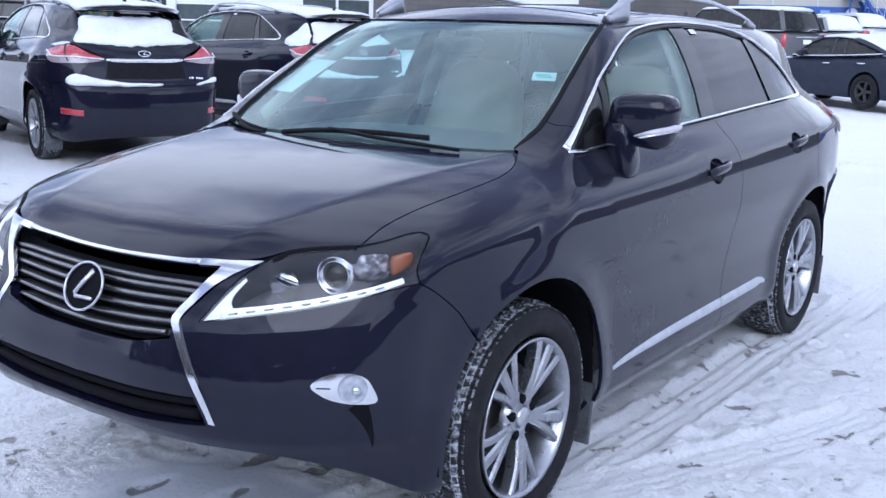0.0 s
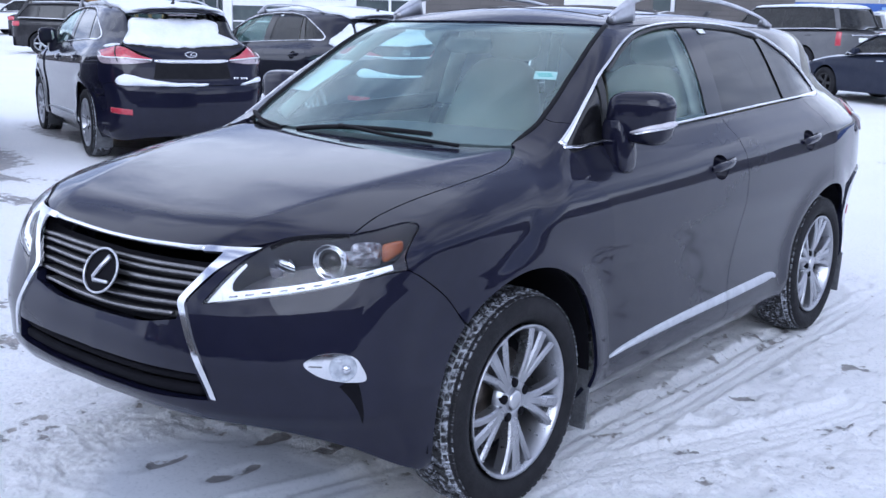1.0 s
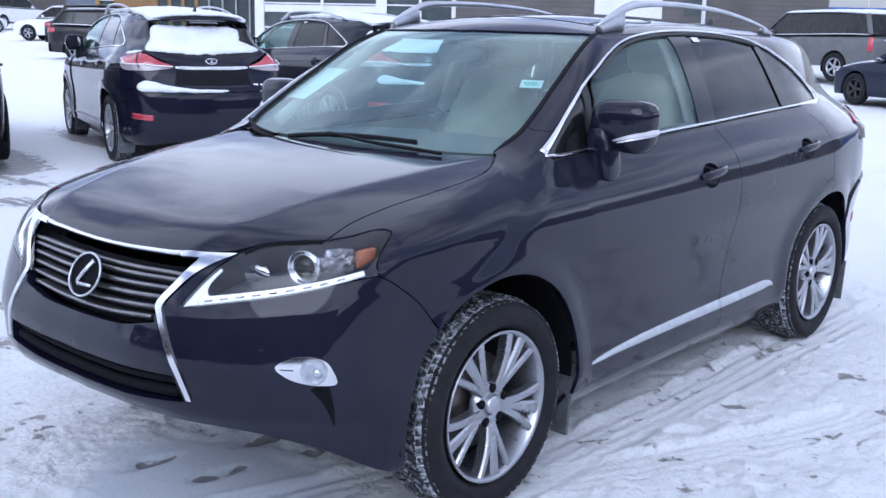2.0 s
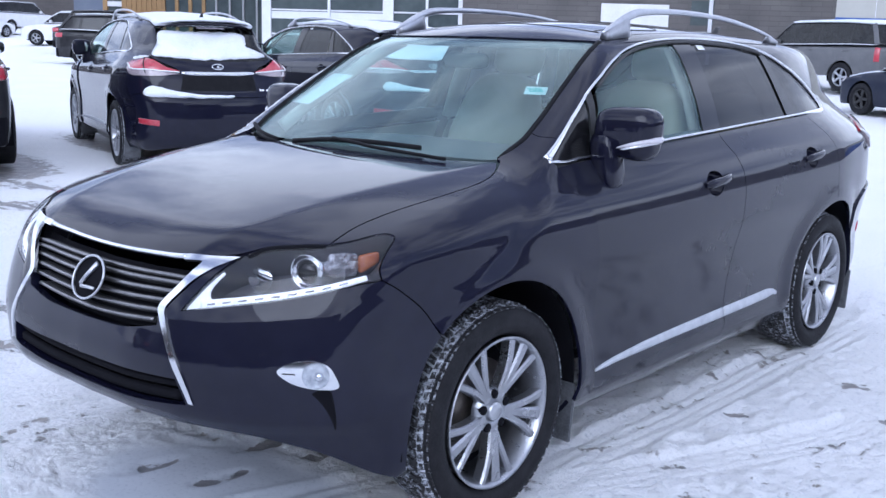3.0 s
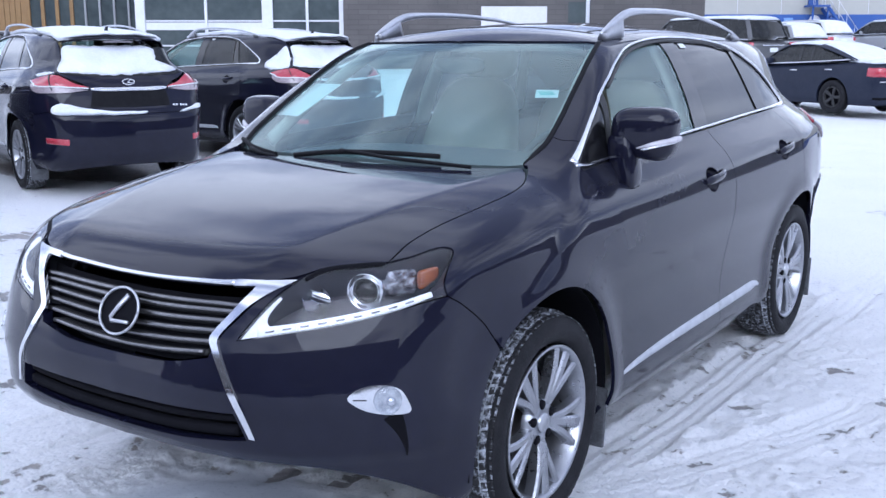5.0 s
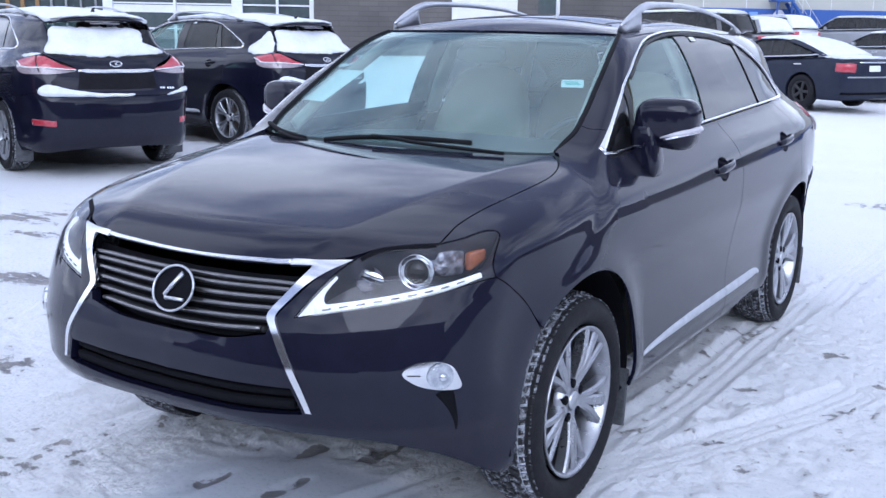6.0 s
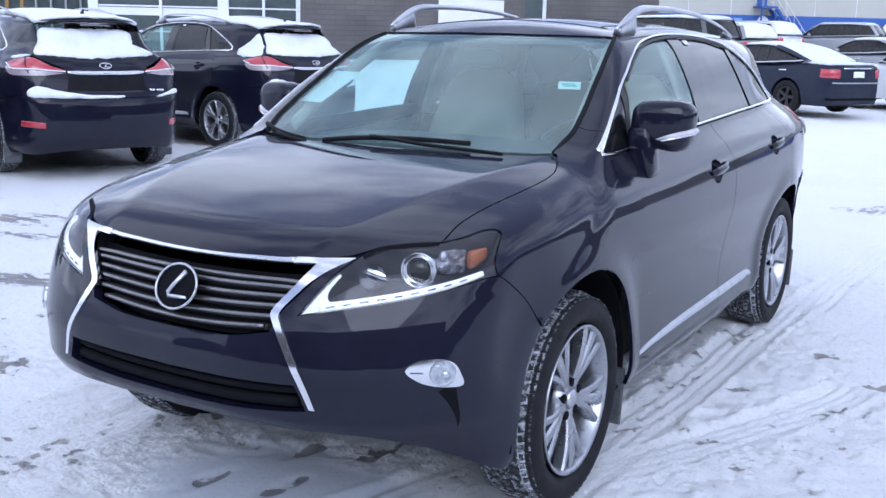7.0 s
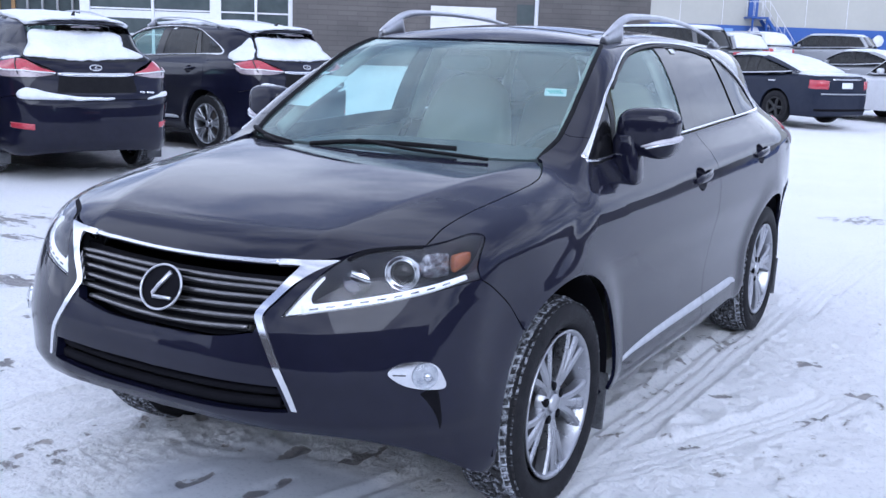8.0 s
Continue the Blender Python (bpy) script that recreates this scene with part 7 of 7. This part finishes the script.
def blockwork(name, c1, c2, joint, bw, bh):
    """Coursed blocks with recessed joints."""
    m, nt, out = shader(name)
    p = nt.nodes.new("ShaderNodeBsdfPrincipled")
    p.inputs["Roughness"].default_value = 0.85
    co = nt.nodes.new("ShaderNodeTexCoord")
    mp = nt.nodes.new("ShaderNodeMapping")
    mp.inputs["Rotation"].default_value = (radians(90), 0, radians(-FACE))
    mp.vector_type = "TEXTURE"
    mp.inputs["Rotation"].default_value = (radians(90), 0, radians(FACE))
    br = node(nt, "ShaderNodeTexBrick", Color1=(*c1, 1), Color2=(*c2, 1), Mortar=(*joint, 1), Scale=1.0)
    br.inputs["Brick Width"].default_value, br.inputs["Row Height"].default_value, br.inputs["Mortar Size"].default_value = bw, bh, 0.012
    ns = node(nt, "ShaderNodeTexNoise", Scale=0.6, Detail=6.0)
    nt.links.new(co.outputs["Object"], mp.inputs["Vector"])
    nt.links.new(mp.outputs[0], br.inputs["Vector"])
    nt.links.new(co.outputs["Object"], ns.inputs["Vector"])
    r = ramp(nt, ns.outputs[0], [(0.3, (0.78, 0.78, 0.78)), (0.7, (1.08, 1.06, 1.04))])
    mx_ = nt.nodes.new("ShaderNodeMix")
    mx_.data_type, mx_.blend_type = "RGBA", "MULTIPLY"
    mx_.inputs[0].default_value = 1.0
    nt.links.new(br.outputs[0], mx_.inputs[6])
    nt.links.new(r.outputs[0], mx_.inputs[7])
    nt.links.new(mx_.outputs[2], p.inputs["Base Color"])
    bp = node(nt, "ShaderNodeBump", Strength=0.6, Distance=0.02)
    bp.invert = True
    nt.links.new(br.outputs["Fac"], bp.inputs["Height"])
    nt.links.new(bp.outputs[0], p.inputs["Normal"])
    nt.links.new(p.outputs[0], out.inputs[0])
    return m


BLOCK = blockwork("grey_block_wall", (0.105, 0.098, 0.096), (0.122, 0.115, 0.112), (0.088, 0.084, 0.082), 0.8, 0.2)
BROWNWALL = blockwork("dark_brown_block_wall", (0.075, 0.068, 0.066), (0.09, 0.082, 0.08), (0.06, 0.057, 0.056), 0.8, 0.2)
CREAM = surface("cream_metal_cladding", (0.42, 0.415, 0.375), 0.6, second=(0.385, 0.38, 0.345), scale=0.5)
BLUE = surface("bright_blue_cladding", (0.020, 0.075, 0.29), 0.45, second=(0.032, 0.095, 0.33), scale=0.8)
STEELFRAME = surface("grey_steel_mullion", (0.34, 0.345, 0.36), 0.4, second=(0.27, 0.275, 0.29), scale=2)
ALUMINIUM = surface("white_aluminium_frame", (0.72, 0.73, 0.75), 0.4, second=(0.62, 0.63, 0.66), scale=2)
SHOPGLASS = surface("showroom_glass", (0.05, 0.065, 0.07), 0.06, second=(0.10, 0.12, 0.12), scale=0.35, coat=1.0, spec=0.6)
WOOD = surface("orange_wood_cladding", (0.30, 0.18, 0.07), 0.5, second=(0.24, 0.135, 0.05), scale=3)
ROLLDOOR = surface("white_roller_door", (0.70, 0.70, 0.70), 0.5, second=(0.60, 0.60, 0.61), scale=1.5)
BLUEDOOR = surface("slate_roller_door", (0.085, 0.105, 0.15), 0.5, second=(0.11, 0.13, 0.17), scale=1)
LIGHTBLUE = surface("pale_blue_panel", (0.22, 0.38, 0.66), 0.5, second=(0.18, 0.32, 0.58), scale=2)

shop = new("car_dealership")
tagged(shop, "grey block dealership building with tall white-framed glazing", "building")
slab("wall", -2.4, 12.35, 0, 7.0, 42.0, 12.0, BLOCK, shop)
slab("roof_edge", -2.5, 12.45, 7.0, 7.3, 41.9, 12.2, ALUMINIUM, shop)
slab("glazed_hall", -10.7, -2.4, 0, 6.6, 42.6, 10.0, CABIN, shop)
bays = [(-10.35, -7.97), (-7.87, -5.68), (-5.25, -3.92), (-3.82, -2.58)]
for b0, b1 in bays:
    for z0, z1 in ((0.45, 1.55), (1.61, 2.52), (2.60, 3.50), (3.56, 4.6), (4.66, 6.2)):
        slab("pane", b0, b1, z0, z1, 42.30, 0.05, SHOPGLASS, shop)
for s0, s1 in ((-10.72, -10.35), (-7.97, -7.87), (-5.68, -5.25), (-3.92, -3.82), (-2.58, -2.40)):
    slab("window_post", s0, s1, 0.0, 6.3, 42.15, 0.30, ALUMINIUM, shop)
for z in (0.42, 1.58, 2.56, 3.53, 4.63, 6.23):
    for b0, b1 in bays:
        slab("window_rail", b0, b1, z - 0.03, z + 0.03, 42.22, 0.16, ALUMINIUM, shop)
for b0, b1 in bays[:2]:
    slab("window_blind", b0, b1, 2.20, 2.50, 42.28, 0.02, ALUMINIUM, shop)
slab("garage_door", 3.17, 5.85, 0.3, 3.12, 41.94, 0.10, ROLLDOOR, shop, "white roller garage door")
for z in (0.9, 1.45, 2.0, 2.55):
    slab("door_joint", 3.17, 5.85, z - 0.012, z + 0.012, 41.925, 0.02, ALUMINIUM, shop)
slab("wall_window", 6.72, 7.62, 2.35, 3.30, 41.96, 0.08, SHOPGLASS, shop, "small dark window")
for s0 in (11.0, 2.3):
    slab("wall_lamp", s0, s0 + 0.42, 3.78, 4.05, 41.75, 0.25, ALUMINIUM, shop, "boxy wall lamp")
hall = new("timber_fronted_hall")
tagged(hall, "glazed hall with an orange timber front", "building")
slab("wall", -18.2, -16.3, 0, 6.5, 46.0, 9.0, WOOD, hall)
for k in range(8):
    slab("board", -18.18 + 0.235 * k, -17.97 + 0.235 * k, 0.2, 6.4, 45.96, 0.05, WOOD, hall)
slab("glazed_wall", -16.3, -10.9, 0, 6.5, 46.0, 9.0, SHOPGLASS, hall)
for k in range(9):
    slab("mullion", -16.3 + 0.62 * k, (-16.15 if k < 4 else -16.22) + 0.62 * k, 0, 6.5, 45.9, 0.12, WOOD if k < 4 else STEELFRAME, hall)
slab("window", -18.95, -18.2, 0, 6.5, 46.3, 0.3, SHOPGLASS, hall)
for z in (1.2, 1.9, 2.6, 3.3, 4.0, 4.7):
    slab("mullion", -18.95, -18.2, z, z + 0.22, 46.2, 0.1, ALUMINIUM, hall)
slab("window_post", -19.15, -18.95, 0, 6.5, 46.15, 0.2, WOOD, hall)
store = new("brown_warehouse")
tagged(store, "long dark brown warehouse with a slate roller door", "building")
slab("wall", -75.0, -27.0, 0, 7.5, 75.0, 15.0, BROWNWALL, store)
slab("roof_edge", -75.1, -26.9, 7.5, 7.8, 74.9, 15.2, BLUEDOOR, store)
slab("roller_door", -33.4, -31.0, 0.8, 5.2, 74.9, 0.2, BLUEDOOR, store, "slate blue roller door")
slab("door_sill", -33.7, -30.7, 2.55, 2.70, 74.7, 0.3, ALUMINIUM, store)
depot = new("cream_depot")
tagged(depot, "cream metal depot with a blue band and outside stair", "building")
slab("wall", 14.0, 80.0, 3.4, 9.5, 62.0, 18.0, CREAM, depot)
slab("blue_band", 14.0, 80.0, 0, 3.4, 61.98, 18.0, BLUE, depot, "bright blue lower wall")
for k in range(24):
    slab("panel_joint", 15.0 + 2.7 * k, 15.03 + 2.7 * k, 3.4, 9.5, 61.97, 0.05, ALUMINIUM, depot)
slab("pale_panel", 23.3, 23.85, 2.55, 3.2, 61.90, 0.1, LIGHTBLUE, depot)
slab("door", 24.75, 25.35, 3.95, 6.20, 61.90, 0.12, BLUE, depot, "blue upper door")
stair = new("outside_stair")
tagged(stair, "blue steel outside stair with thin handrails", "stair")
slab("landing", 24.5, 25.6, 3.82, 3.92, 60.7, 1.25, BLUE, stair)
for k in range(15):
    slab("tread", 25.6 + 0.155 * k, 25.78 + 0.155 * k, 3.66 - 0.20 * k, 3.70 - 0.20 * k, 60.8, 1.0, BLUE, stair)


def on_front(s, z, far):
    c = EYE0 + AHEAD * far + ALONG * s
    return (c.x, c.y, z)


for far in (60.78, 61.82):
    shape("stringer", tube_data([on_front(25.55, 3.75, far), on_front(27.95, 0.70, far)], 0.11, 6), BLUE, stair)
    shape("handrail", tube_data([on_front(24.5, 4.85, far), on_front(25.6, 4.85, far), on_front(27.95, 1.75, far)], 0.018, 6), ALUMINIUM, stair)
    for k in range(7):
        s_ = 24.6 + 0.52 * k
        zt = 4.85 if s_ < 25.6 else 4.85 - 1.319 * (s_ - 25.6)
        shape("baluster", tube_data([on_front(s_, zt - 1.0, far), on_front(s_, zt, far)], 0.014, 6, flat=(1, 0, 0)), ALUMINIUM, stair)
for s_ in (24.6, 25.5):
    foot = on_front(s_, 0, 60.8)
    shape("stair_leg", tube_data([(foot[0], foot[1], float(rise(np.array(foot[0]), np.array(foot[1]))) - 0.02), on_front(s_, 3.85, 60.8)], 0.06, 8, flat=(1, 0, 0)), BLUE, stair)
for s_, z_ in ((25.1, 3.0), (33.3, 2.75)):
    v, f = lathe_data([(-0.25, 0.28), (0.0, 0.36), (0.06, 0.30), (0.08, 0.0)], 24, "y")
    v = rotated(v * (1, -1, 1), FACE, "Z") + np.array(on_front(s_, z_, 61.7))
    vent = shape("wall_vent", (v, [q[::-1] for q in f]), ALUMINIUM)[0]
    tagged(vent, "round white vent hood on the blue wall", "vent")
lamp_post = new("lamp_post")
tagged(lamp_post, "white steel lamp post beside the building", "lamp post")
shape("pole", tube_data([on_front(7.15, float(rise(np.array(on_front(7.15, 0, 40)[0]), np.array(on_front(7.15, 0, 40)[1]))) - 0.02, 40), on_front(7.15, 9.0, 40)], 0.075, 12, flat=(1, 0, 0)), ALUMINIUM, lamp_post)
shape("lamp_head", tube_data([on_front(7.15, 9.0, 40), on_front(7.15, 9.1, 39.2)], 0.12, 8), ALUMINIUM, lamp_post)
# added out of view for the paint to mirror: a row of cars and plain blocks
def closing_wall(at, size, turn):
    ob = part("building_behind", bevel_box(size, (0, 0, size[2] / 2), 0.05, 1), BLOCK)
    ob.matrix_world = pose(*at, 0, 0, turn)
    return tagged(ob, "plain dark block added out of view to darken reflections", "building")


# heights set by how dark the bumper and doors should mirror
closing_wall((14, -42, -0.3), (90, 10, 12.0), 14)
closing_wall((42, 6, -0.3), (80, 10, 6.0), 92)
closing_wall((44, 76, -0.3), (62, 10, 10.0), -65)
row_car = plain_car("suv", "dark crossover in the row behind the camera", park(-9.0, -15.5, -8), DARKP, **WAGON)
for k, (x, y, turn) in enumerate(((-5.6, -16.2, -8), (-2.0, -15.8, -6), (2.4, -16.6, -8), (6.2, -16.0, -5), (13.0, -15.0, 2))):
    copy_thing(row_car, park(x, y, turn))
